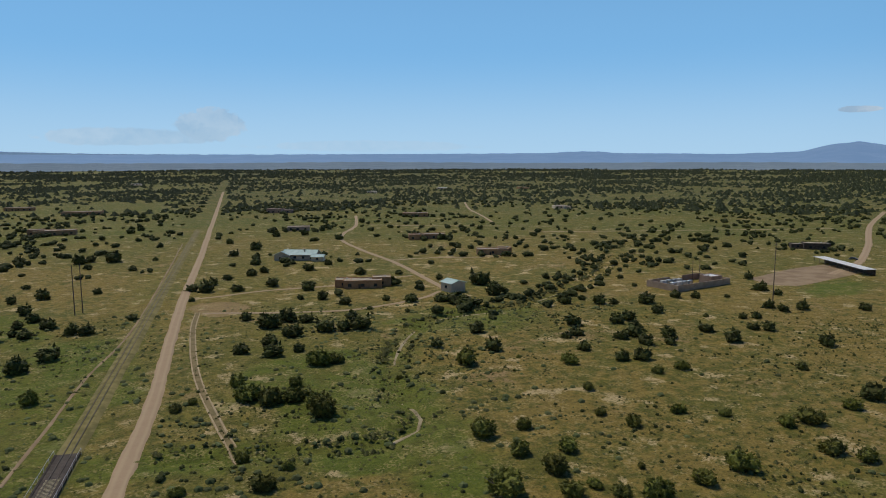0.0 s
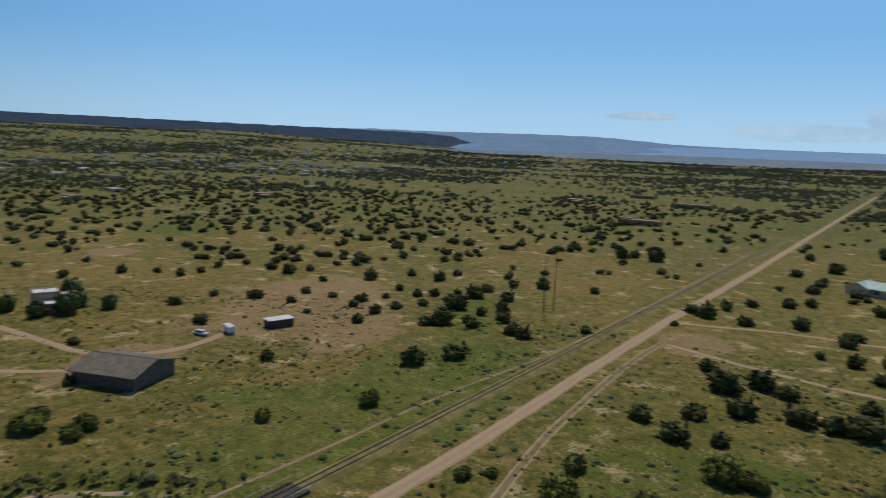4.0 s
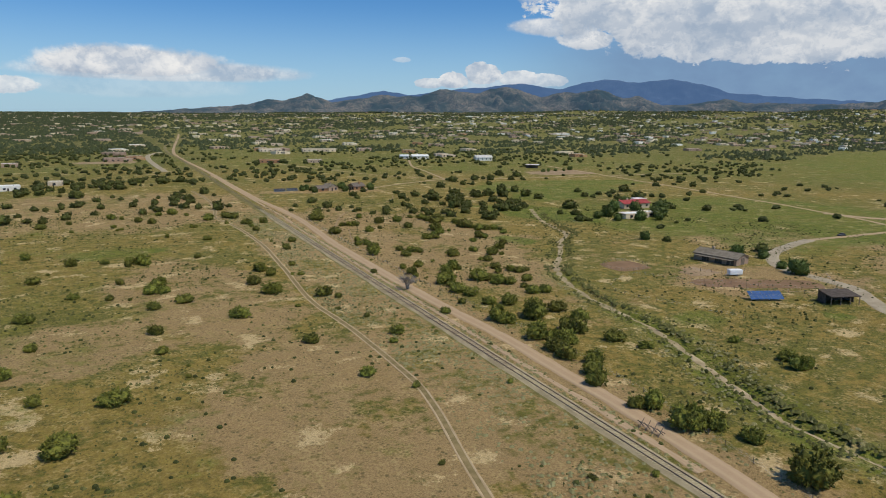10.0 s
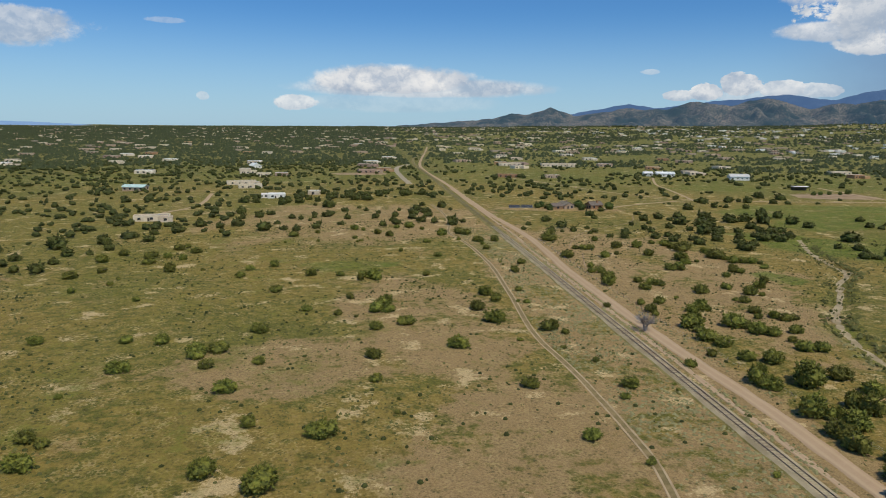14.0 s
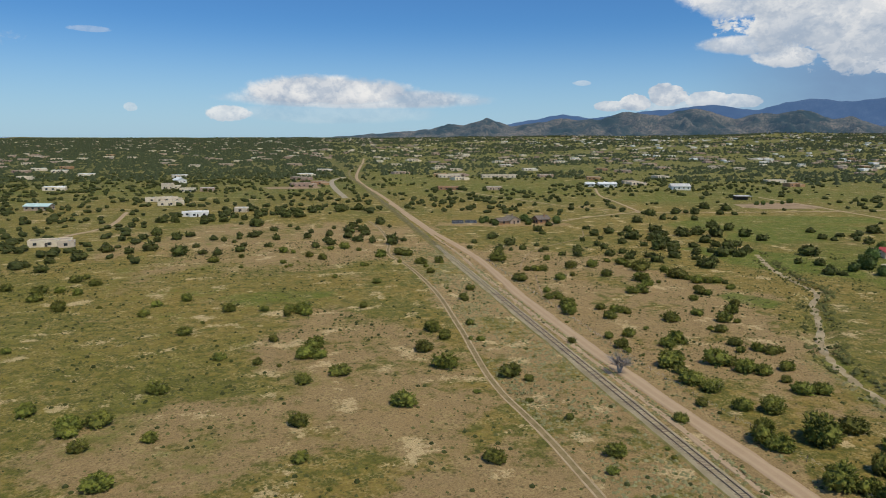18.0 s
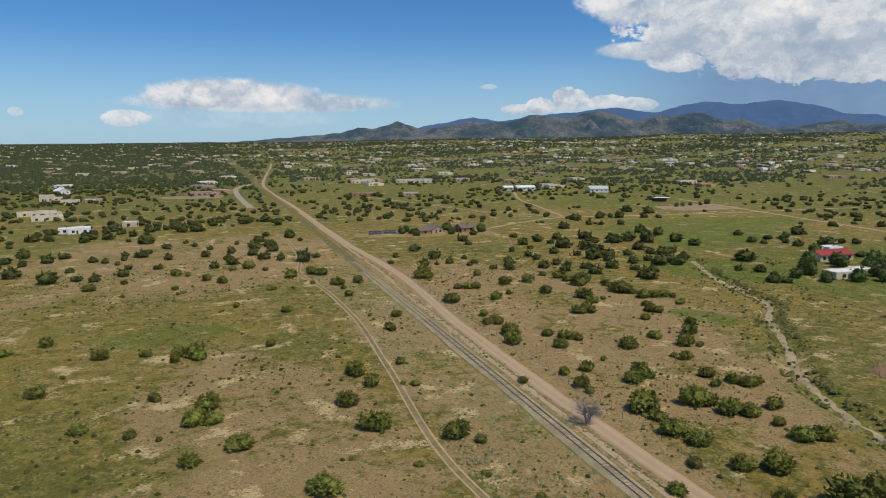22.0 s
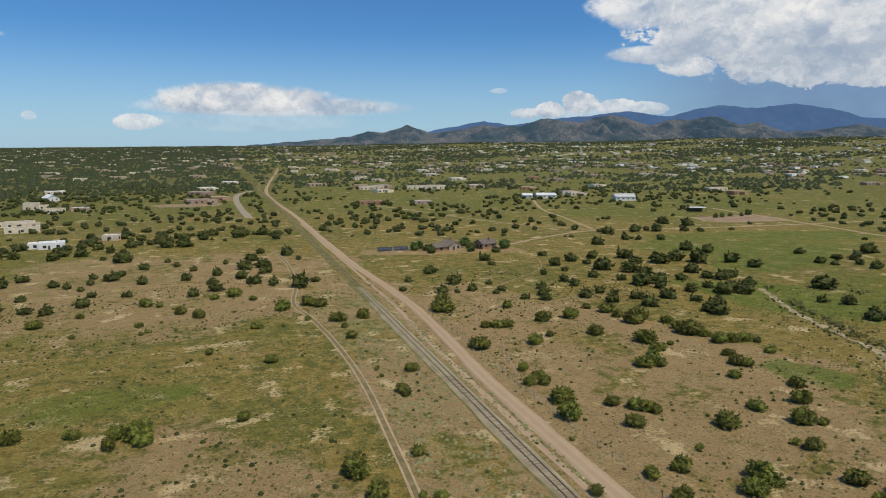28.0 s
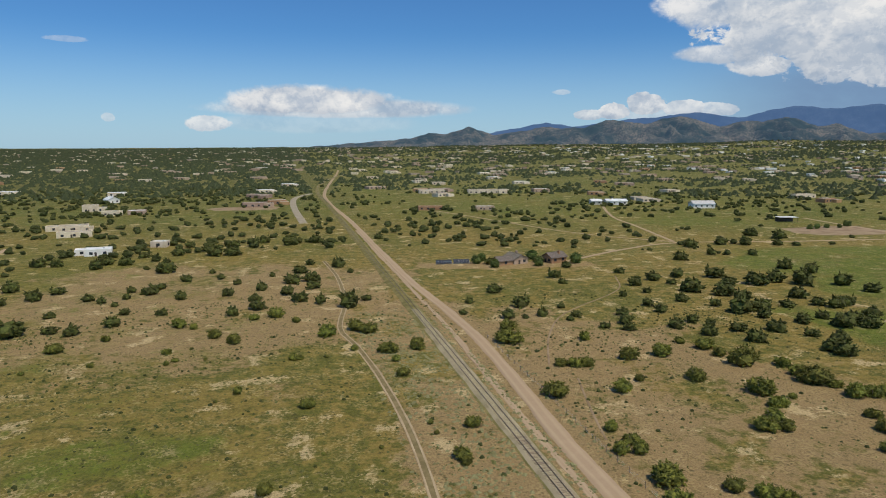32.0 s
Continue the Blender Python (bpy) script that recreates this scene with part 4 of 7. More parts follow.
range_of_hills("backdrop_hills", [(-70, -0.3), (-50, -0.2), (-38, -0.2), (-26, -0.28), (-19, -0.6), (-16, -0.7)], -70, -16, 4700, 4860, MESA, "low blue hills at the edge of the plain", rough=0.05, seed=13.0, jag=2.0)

# ---------------------------------------------------------------- trees


def blob_shape(kind):
    """Corners and triangles of a small round lump: 20 or 8 faces."""
    if kind == 20:
        g = (1 + 5**0.5) / 2
        v = np.array([(-1, g, 0), (1, g, 0), (-1, -g, 0), (1, -g, 0), (0, -1, g), (0, 1, g), (0, -1, -g), (0, 1, -g), (g, 0, -1), (g, 0, 1), (-g, 0, -1), (-g, 0, 1)], float) / math.sqrt(1 + g * g)
        f = np.array([(0, 11, 5), (0, 5, 1), (0, 1, 7), (0, 7, 10), (0, 10, 11), (1, 5, 9), (5, 11, 4), (11, 10, 2), (10, 7, 6), (7, 1, 8), (3, 9, 4), (3, 4, 2), (3, 2, 6), (3, 6, 8), (3, 8, 9), (4, 9, 5), (2, 4, 11), (6, 2, 10), (8, 6, 7), (9, 8, 1)])
        return v, f
    v = np.array([(1, 0, 0), (0, 1, 0), (-1, 0, 0), (0, -1, 0), (0, 0, 1), (0, 0, -0.7)], float)
    f = np.array([(0, 1, 4), (1, 2, 4), (2, 3, 4), (3, 0, 4), (1, 0, 5), (2, 1, 5), (3, 2, 5), (0, 3, 5)])
    return v, f


def turns(rng, n):
    """Random turns, as n matrices."""
    q = rng.normal(size=(n, 4))
    q /= np.linalg.norm(q, axis=1)[:, None]
    w, x, y, z = q.T
    return np.stack([1 - 2 * (y * y + z * z), 2 * (x * y - z * w), 2 * (x * z + y * w), 2 * (x * y + z * w), 1 - 2 * (x * x + z * z), 2 * (y * z - x * w), 2 * (x * z - y * w), 2 * (y * z + x * w), 1 - 2 * (x * x + y * y)], -1).reshape(-1, 3, 3)


def crown_arrays(seed, lobes, clumps, size, leaves, tall=0.8):
    """A crown one metre in radius: uneven lobes set with small lumps and loose sprays, with gaps between."""
    rng = np.random.default_rng(seed)
    a = rng.uniform(0, 2 * math.pi, lobes)
    r = np.sqrt(rng.uniform(0.01, 0.16, lobes)) if lobes > 1 else np.zeros(1)
    centre = np.stack([r * np.cos(a), r * np.sin(a), rng.uniform(0.38, 0.62, lobes) * tall], -1)
    radius = rng.uniform(0.5, 0.66, lobes)
    which = rng.integers(0, lobes, clumps)
    d = rng.normal(size=(clumps, 3))
    d /= np.linalg.norm(d, axis=1)[:, None]
    at = centre[which] + d * (radius[which] * rng.uniform(0.72, 1.0, clumps))[:, None] * np.array([1, 1, 0.85 * tall + 0.2])
    at[:, 2] = np.maximum(at[:, 2], rng.uniform(0.06, 0.2, clumps))
    v0, f0 = blob_shape(8)
    k = len(v0)
    lump = v0[None] * (1 + rng.uniform(-0.25, 0.25, (clumps, k, 1)))
    scale = size * rng.uniform(0.6, 1.4, (clumps, 1, 1)) * np.array([1, 1, 0.8])
    v = np.einsum("nij,nkj->nki", turns(rng, clumps), lump) * scale + at[:, None]
    verts, faces = [v.reshape(-1, 3)], [(f0[None] + k * np.arange(clumps)[:, None, None]).reshape(-1, 3)]
    if lobes:  # an inner mass behind the sprays
        v1, f1 = blob_shape(20)
        inner = v1[None] * (radius * (0.86 if leaves else 1.0))[:, None, None] * np.array([1, 1, 0.85 * tall + 0.15]) + centre[:, None]
        inner[..., 2] = np.maximum(inner[..., 2], 0.1)
        faces.append((f1[None] + len(verts[0]) + 12 * np.arange(lobes)[:, None, None]).reshape(-1, 3))
        verts.append(inner.reshape(-1, 3))
    if leaves:
        which = rng.integers(0, clumps, leaves)
        d = at[which] - np.array([0, 0, 0.4 * tall])
        d = d / np.linalg.norm(d, axis=1)[:, None] + rng.normal(scale=0.45, size=(leaves, 3))
        tip = at[which] + d * size * rng.uniform(0.9, 1.7, (leaves, 1))
        side = rng.normal(size=(leaves, 3)) * size * 0.38
        foot = at[which]
        v = np.stack([foot + side, foot - side, tip], 1)
        base = sum(len(x) for x in verts)
        verts.append(v.reshape(-1, 3))
        faces.append(base + np.arange(3 * leaves).reshape(-1, 3))
    return np.concatenate(verts), np.concatenate(faces)


def trunk_mesh(seed, lean=0.35):
    rng = random.Random(seed)
    bm = bmesh.new()
    for k in range(rng.randint(3, 4)):
        a = 2 * math.pi * k / 3.5 + rng.uniform(-0.4, 0.4)
        mid = Vector((math.cos(a) * 0.12, math.sin(a) * 0.12, 0.22))
        end = Vector((math.cos(a) * lean, math.sin(a) * lean, 0.6 + rng.uniform(-0.1, 0.1)))
        tube(bm, (math.cos(a) * 0.03, math.sin(a) * 0.03, -0.06), mid, 0.06, 0.045, 6)
        tube(bm, mid, end, 0.045, 0.018, 5)
        tube(bm, mid + (end - mid) * 0.5, end + Vector((rng.uniform(-0.3, 0.3), rng.uniform(-0.3, 0.3), 0.1)), 0.025, 0.01, 4)
    me = bpy.data.meshes.new("trunk")
    bm.to_mesh(me)
    bm.free()
    me.materials.append(BARK)
    return me


CROWNS = []
for k in range(7):
    v, f = crown_arrays(20 + k, 5 + k % 3, 290, 0.088, 1300, 0.8)
    CROWNS.append(mesh_of("crown", v, f, LEAF))
TRUNKS = [trunk_mesh(40 + k) for k in range(4)]
ROUND_CROWNS = []
for k in range(3):
    v, f = crown_arrays(70 + k, 7, 300, 0.10, 1300, 1.25)
    ROUND_CROWNS.append(mesh_of("crown", v, f, LEAF_TREE))


def tree(name, x, y, width, seed, label, category, group="", crowns=CROWNS, tall=1.0):
    rng = random.Random(seed)
    thing = tagged(new(name), label, category, group)
    ground = float(ground_height(np.array([x]), np.array([y]))[0])
    trunk = new("trunk", TRUNKS[seed % len(TRUNKS)])
    crown = new("crown", crowns[seed % len(crowns)])
    for ob in (trunk, crown):
        ob.parent = thing
    s = width / 2
    crown.matrix_basis = Matrix.Rotation(rng.uniform(0, 6.28), 4, "Z") @ Matrix.Diagonal((s * rng.uniform(0.92, 1.1), s * rng.uniform(0.92, 1.1), s * tall * rng.uniform(0.85, 1.12), 1))
    trunk.matrix_basis = Matrix.Diagonal((s, s, s * tall, 1))
    thing.matrix_world = Matrix.Translation((x, y, ground))
    return thing


JUNIPERS_01 = [
    (-145, -647, 6.6), (45, -627, 7.9), (-100, -581, 6.7), (20, -596, 6.7), (51, -606, 7.2), (-231, -555, 6.8), (-213, -546, 8), (-84, -555, 7.5),
    (-62, -550, 8.1), (609, -566, 7.1), (-106, -516, 8.2), (-27.4, -511.9, 6.7), (248, -533, 5.1), (253, -508, 7.1), (356, -510, 6.8), (398, -524, 8.4),
    (448, -513, 6.2), (-362, -478, 5.3), (-178, -494, 7.8), (-45, -472.7, 9.4), (90.8, -495.8, 4), (269, -498, 5.3), (287, -488, 6.1), (380, -482, 8.1),
    (476, -500, 7.5), (-431, -456, 5.5), (-30.7, -445.8, 6.3), (14.3, -440.7, 4.2), (37.1, -441.1, 11), (49.7, -443.6, 6.9), (55.1, -437.6, 9), (88.4, -447.7, 9),
]
JUNIPERS_02 = [
    (347, -425, 8.5), (687, -436, 5.1), (-154, -417.6, 5.5), (-82.5, -393.3, 5.4), (-59.9, -410, 5.5), (-42.6, -407.5, 7.2), (21.9, -403.7, 5.5), (139.3, -412.7, 8.1),
    (170.9, -408.9, 6.9), (190.6, -382.7, 6.1), (206.7, -408.9, 6.6), (-114.8, -350.9, 4.5), (-94.7, -357.9, 7.4), (-69.9, -376.5, 7.2), (-46.6, -376.2, 6.3), (-40.5, -368.5, 6.1),
    (-27.7, -359.4, 5.5), (-21.8, -345.9, 5.7), (61.9, -359.8, 4.4), (112.1, -362.6, 4.9), (114.7, -355, 6.3), (160.8, -373.9, 6.1), (605, -371, 5.5), (-145.1, -311.1, 11),
    (-130.4, -330.5, 4.3), (-64.5, -319.2, 6.5), (-59.2, -300.4, 3.7), (-49, -334.9, 7.5), (-32.4, -326.9, 6.8), (-19.6, -329.3, 8.9), (-14.2, -307.5, 3.3), (-13.2, -332.6, 6.5),
]
JUNIPERS_03 = [
    (27.6, -338.2, 4.6), (46.6, -300.5, 6.3), (48.3, -332, 7.8), (58.2, -325.3, 4.9), (61.4, -309.9, 5.5), (88.3, -313.8, 6.6), (89.9, -330, 5.3), (104.2, -314.7, 5.1),
    (139.3, -316.3, 5.3), (142.2, -325.3, 7.9), (145.6, -309.9, 4.3), (165.2, -322.5, 6.1), (173.8, -302.6, 6.1), (196.8, -319.6, 6.6), (398, -321, 5.2), (440, -311, 7.2),
    (486, -309, 6), (-279.3, -285.7, 5.9), (-175.3, -263.7, 4), (-143.8, -286, 8.7), (-123.2, -264, 9.6), (-120.8, -273.2, 9.8), (-116.7, -277.8, 6.7), (-104.2, -280.3, 5.6),
    (-97.9, -261.5, 2.5), (-93.9, -286.7, 4.7), (-84.4, -271.1, 2.5), (-76.2, -283.6, 5.9), (-68.4, -298.4, 6.1), (-35.6, -266.7, 6.2), (5.2, -278.5, 4.7), (16.8, -260.1, 6.8),
]
JUNIPERS_04 = [
    (22.5, -261.5, 5.4), (32.1, -273.3, 6.7), (36.5, -260.8, 6.2), (40.3, -285.4, 6), (40.9, -263.7, 4), (43.1, -276.2, 5.5), (55, -276.8, 10.4), (58.5, -296.4, 7.9),
    (65.9, -273, 5.2), (69.6, -262.3, 5.4), (72.5, -288.4, 4.9), (76.1, -282.7, 4.9), (83.3, -272.5, 3.9), (87.1, -262.5, 5.5), (88.6, -286.7, 4.3), (112, -296.8, 7.9),
    (124.1, -279.4, 4.5), (143.7, -290.8, 4.8), (145.6, -280.7, 7.5), (158.9, -281.4, 6), (176.5, -282.1, 4.1), (179.1, -268.3, 4.1), (199.2, -277.2, 3.9), (466, -261, 6.4),
    (513, -298, 5.5), (-263.7, -248.3, 4.5), (-262.9, -259.4, 7.2), (-251.2, -221, 6.3), (-240.9, -220.7, 5.3), (-239.5, -227.5, 5.4), (-238, -250, 3.1), (-223.8, -252.9, 4.8),
]
JUNIPERS_05 = [
    (-216, -256.6, 6.1), (-205, -220.4, 2.7), (-198.2, -251.3, 9.2), (-191.9, -232.8, 6.2), (-184, -252.3, 4.3), (-178.6, -254.7, 6.9), (-174.3, -225, 5.9), (-167.2, -221.8, 6.3),
    (-164.5, -258.9, 6.6), (-150.9, -224.5, 7.4), (-113.6, -223.2, 7.1), (-75.3, -240.5, 8.4), (-75.2, -258.3, 6), (-69.4, -240.3, 6.1), (-62.9, -240.9, 7.4), (-57.8, -256.5, 5.8),
    (-51.2, -237.5, 8), (-49.7, -259.9, 8.7), (-43.4, -252.1, 9.3), (-43.2, -228.4, 6.4), (21.7, -229.2, 7.6), (45.5, -257.2, 8), (49, -252.7, 5.8), (67.5, -239.8, 4.9),
    (70.4, -251.3, 5.5), (83.7, -255, 4.8), (88.2, -236.7, 3.1), (98.5, -259.7, 4.3), (104.8, -244.2, 4.2), (111.1, -257.7, 4.7), (118.8, -239.4, 6.7), (131.3, -231.2, 4.8),
]
JUNIPERS_06 = [
    (173.5, -245.1, 5.3), (173.6, -255.2, 4.6), (186.2, -241.9, 4.4), (195.4, -232.3, 5.9), (468, -223, 5.2), (490, -249, 7.8), (804, -221, 8.4), (-273.9, -213.2, 5.6),
    (-222.4, -213.5, 4.5), (-217.1, -215, 4.2), (-213.6, -197.4, 5.5), (-208.9, -199.8, 4.7), (-190.8, -187.1, 7.5), (-190.7, -201.9, 5.8), (-173.8, -199.1, 6.6), (-169.2, -190.1, 4.6),
    (-164.5, -203.5, 8), (-161.1, -193.1, 6.4), (-157.2, -202, 5.3), (-145, -209.8, 5.6), (-140.5, -208.5, 4.5), (-138.8, -193.4, 5.2), (-127.3, -180.5, 5.5), (-115.7, -190.7, 1.7),
    (-111.8, -202, 6.7), (-99.3, -189.6, 8.1), (-95.1, -209.8, 4.6), (-77, -184.4, 2.4), (-61.3, -201.5, 5.8), (-56.4, -201.8, 8.8), (-51.7, -217.9, 5), (-49, -183.7, 5.2),
]
JUNIPERS_07 = [
    (-43.8, -213.6, 6.5), (-34.7, -219.7, 5.4), (-32.9, -188.5, 5.7), (16, -187.7, 5.7), (27.2, -217.9, 7.6), (59.6, -195, 4.7), (102.4, -205, 6), (130.3, -213, 6.1),
    (202.8, -211.1, 5.1), (516, -202, 7.7), (542, -193, 8.1), (-217.1, -175.2, 6.3), (-189, -157.3, 4.1), (-156.7, -167.3, 5), (-150.8, -178, 6.6), (-147.7, -165.7, 4),
    (-144.2, -178.9, 5.6), (-121.8, -158.7, 3.5), (-116.2, -141.9, 3.4), (-109.3, -178.4, 1.3), (-69.1, -147, 1.8), (-64.9, -141, 1.5), (-54, -160.9, 8.3), (-51.7, -167, 5.8),
    (-48.1, -173.1, 7.5), (-40.9, -172.4, 8.1), (-36, -176.8, 7.9), (-34.8, -141, 4), (-22.6, -177, 2.7), (-19.1, -173.1, 3.8), (27.8, -166.9, 4.5), (51, -142.6, 5.3),
]
JUNIPERS_08 = [
    (78, -151.9, 4.2), (108.6, -168.8, 4), (202.8, -144.6, 5.3), (212.4, -175.3, 6), (222.8, -166.8, 5.4), (309.7, -156.5, 4.4), (745, -145, 6.1), (749, -175, 8),
    (-188.1, -130.9, 6.9), (-176.4, -127.1, 4.9), (-160.5, -123.7, 6.8), (-154.8, -104.5, 5.2), (-153.8, -123.8, 4.5), (-151.7, -109.2, 5.2), (-144.3, -132.9, 3.2), (-135.1, -138, 3.8),
    (-128.7, -108, 6.6), (-120.6, -133.8, 4.6), (-116.8, -104.6, 5.1), (-109.6, -113.7, 2), (-106.3, -103, 6.3), (-100.2, -104.8, 4.1), (-99.4, -125.7, 5.2), (-96.7, -109.1, 3.3),
    (-95.6, -138.7, 4.4), (-92.4, -116.8, 5.7), (-91.6, -107.4, 4.9), (-89.7, -126.2, 5.4), (-85.2, -137.8, 6.8), (-79.1, -111.3, 8.4), (-43, -133.4, 3.1), (-38, -126.6, 5.1),
]
JUNIPERS_09 = [
    (-22.8, -127.6, 3.5), (18.5, -112.6, 4.5), (21.9, -101.2, 6.9), (23.5, -108.9, 5.2), (48.8, -138.5, 5.5), (58.2, -134.5, 8), (63.6, -138.7, 5.2), (72.9, -130.5, 3.8),
    (80.8, -111.3, 4.2), (81.6, -135.8, 2.7), (89.3, -127.5, 3.7), (91.8, -102.6, 7.4), (92.1, -122.7, 3.7), (95.6, -116.4, 5.2), (106.3, -125.3, 4), (162.1, -127.3, 3.9),
    (162.6, -122.8, 3.3), (702, -129, 5.8), (741, -116, 8.1), (34.1, -87.8, 2.4), (35.4, -68.2, 6.1), (38, -79.1, 4.9), (49.3, -87.6, 3.8), (71.9, -68.6, 4.5),
    (74.1, -65.1, 4.6), (95.7, -98.2, 4), (99.4, -95.1, 5.5), (110.2, -84.1, 5.7), (120.2, -82.5, 6.4), (131.5, -95.9, 5.4), (134, -65.2, 4.7), (140.5, -85.6, 4.7),
]
JUNIPERS_10 = [
    (174.3, -73.8, 6.6), (821, -86, 7.5), (11.5, -27.8, 4.4), (11.9, -25.7, 3.8), (13.5, -49, 6.1), (13.7, -28.9, 5.1), (22, -28.8, 5.6), (22.8, -25.6, 2.8),
    (32.9, -38.1, 6.1), (40.3, -41.5, 6.1), (42.2, -46.7, 6.1), (42.2, -45.2, 4.6), (156, -57.6, 6.3), (680, -36, 6.5), (-13.4, 6, 1.9), (-9.4, -2.7, 1.5),
    (-3.2, 2.3, 1.9), (14.3, 12.9, 5.9), (17.9, -10.4, 6.8), (19.4, 10.9, 4), (21.2, 4.2, 3.7), (83.1, 6.6, 5.3), (88.3, -18.5, 3.2), (743, -15, 6.8),
    (813, 16, 8.3), (-128.7, 36.4, 7.9), (-107.4, 34.5, 4.9), (-102.3, 56.3, 5.6), (-101.6, 34, 4.9), (-97.7, 33.7, 5.5), (-92.1, 51.2, 7), (-33.7, 20.8, 1.4),
]
JUNIPERS_11 = [
    (-24.3, 52.7, 2.3), (-4.2, 46.1, 1.8), (12.1, 24.6, 3.3), (12.4, 37.6, 4.2), (15.5, 22.6, 4.3), (15.5, 43, 4.4), (15.7, 53.9, 5.1), (16.4, 59.4, 4.6),
    (20.6, 48.6, 4.3), (36, 59.6, 5.9), (39.8, 52.1, 4.2), (62.4, 26, 5.9), (64.3, 46.1, 3.3), (64.7, 30, 5), (64.9, 25.4, 4.4), (113.3, 22.4, 7),
    (241, 58.7, 4.9), (781, 44, 7.2), (-166.2, 99, 3.2), (-155.3, 94.9, 4.6), (-142.9, 67.2, 6.2), (-139.9, 92.9, 2), (-137.2, 72.2, 4.5), (-133.6, 61.5, 6),
    (-133.4, 69.8, 3.3), (-120.3, 82.9, 1.2), (-105.3, 93.8, 5.8), (-97.8, 74.5, 3.9), (-82.8, 70.3, 6.4), (-71.7, 97.3, 3.6), (-67.7, 78.5, 1.6), (-67, 85.8, 1.3),
]
JUNIPERS_12 = [
    (-37.1, 90.2, 4.7), (-31.3, 63.5, 3.8), (-17.6, 81.8, 2.6), (-14.2, 87.9, 4.1), (-3.8, 84.8, 1.5), (-3.2, 88.3, 1.2), (16.4, 88.9, 5.4), (17.9, 84.8, 4.8),
    (18, 68.8, 5.9), (21.4, 67.6, 4), (22.8, 62.6, 5.1), (27.8, 86.3, 7.5), (29.7, 73.2, 4.2), (30.8, 68.9, 5.3), (38.2, 88.6, 6.2), (38.9, 78.8, 6.2),
    (191.1, 72.7, 4.9), (-161.7, 131.8, 4.5), (-161, 100.6, 4.6), (-138.2, 131, 4.1), (-132.4, 107.8, 6.2), (-128.1, 128.8, 4.9), (-117.2, 119.7, 5.6), (-116.5, 115.4, 4.3),
    (-112.2, 108.3, 4.5), (-111.9, 120.7, 5.6), (-104.2, 138.3, 5.8), (-100.3, 111.1, 3.5), (-71.8, 114.2, 5.1), (-70.9, 137.2, 4.5), (-49.6, 119.3, 6.5), (-31.5, 123.8, 2),
]
JUNIPERS_13 = [
    (-21.4, 116.5, 2.1), (-21.1, 134.3, 6.3), (-17.1, 129.5, 2.7), (-16.2, 105.9, 2.3), (6.5, 100.1, 3.6), (15, 107, 3.6), (20.3, 119, 6.1), (21.7, 126.5, 4.3),
    (22.3, 132.9, 8.3), (23, 113.5, 5.8), (23.3, 103.5, 5.1), (28.7, 101, 5.9), (34.5, 130.6, 7.3), (38.1, 130.1, 4.6), (38.8, 124.5, 5.9), (42, 122.3, 5.3),
    (42.9, 109, 5.5), (44, 116.4, 3.4), (47.4, 139.5, 3.4), (47.6, 108, 5.1), (49.8, 123.8, 5), (54, 139.9, 4.8), (55.3, 136.6, 4.7), (58.8, 137.9, 3.4),
    (175, 127, 7.1), (-199.8, 173.3, 5.1), (-187.5, 148.2, 4.1), (-184.1, 148.8, 3.9), (-148.8, 174.6, 2.9), (-92.4, 159.8, 3.9), (-82.2, 154, 3.3), (-78.8, 173.4, 3.5),
]
JUNIPERS_14 = [
    (-76.8, 150.4, 1.5), (-70.4, 157.4, 6.3), (-68.4, 164.8, 6.8), (-66.7, 156.2, 4.6), (-62.1, 141.5, 5.8), (-38.5, 156.8, 5.9), (-35.1, 143.1, 7.7), (-32.4, 175.4, 5.6),
    (-31.9, 177.8, 5.8), (-29.7, 166.8, 4.9), (-22.8, 164.7, 1.9), (-20.2, 163.3, 2.7), (-10, 152.6, 1.2), (-9.9, 145.8, 1.2), (5.1, 156.5, 3.1), (11.4, 176.4, 1.2),
    (17.2, 145.4, 3.3), (17.2, 149.3, 4.7), (17.6, 158.5, 3.9), (19.7, 141.7, 1.2), (24.2, 159.2, 4.3), (26.9, 177.9, 4.6), (30.6, 148.2, 4.9), (33.2, 165.4, 1.9),
    (35.6, 151.8, 6.2), (36.4, 149.4, 3.1), (45, 177.9, 1.4), (45.8, 172.5, 5.8), (50.3, 145.7, 4.6), (52.5, 161.2, 2.3), (54.3, 158.2, 4.8), (58.3, 178.1, 4.4),
]
JUNIPERS_15 = [
    (62.6, 169.4, 6.1), (65.5, 167.4, 3.1), (71.2, 179.1, 5.5), (152.9, 162.3, 4.3), (-210.8, 194.8, 6.9), (-183.6, 210.4, 6.5), (-174.7, 219.5, 4.5), (-173.7, 187.9, 3.7),
    (-165.2, 198.6, 2.7), (-164.9, 207.2, 2.2), (-121.2, 209.4, 4.3), (-104.7, 185.4, 5.1), (-101.2, 195.9, 1.6), (-94.7, 210.7, 5.2), (-83.3, 208.6, 4), (-75, 201.1, 3.8),
    (-74.5, 206.2, 4.6), (-70.5, 205.1, 7.2), (-69.6, 201.8, 5.2), (-50.1, 207.6, 3.4), (-18.9, 180.5, 3.7), (-13.9, 212.4, 4.4), (-13.3, 210.5, 3.1), (15.9, 186.1, 5.8),
    (17.6, 207.9, 4.5), (19.5, 195.3, 6.2), (20.3, 218.2, 3.5), (21, 207.2, 4.1), (21.2, 211.6, 4.2), (29.4, 190.5, 4.1), (32.6, 187.2, 4.7), (34.2, 184.6, 4.2),
]
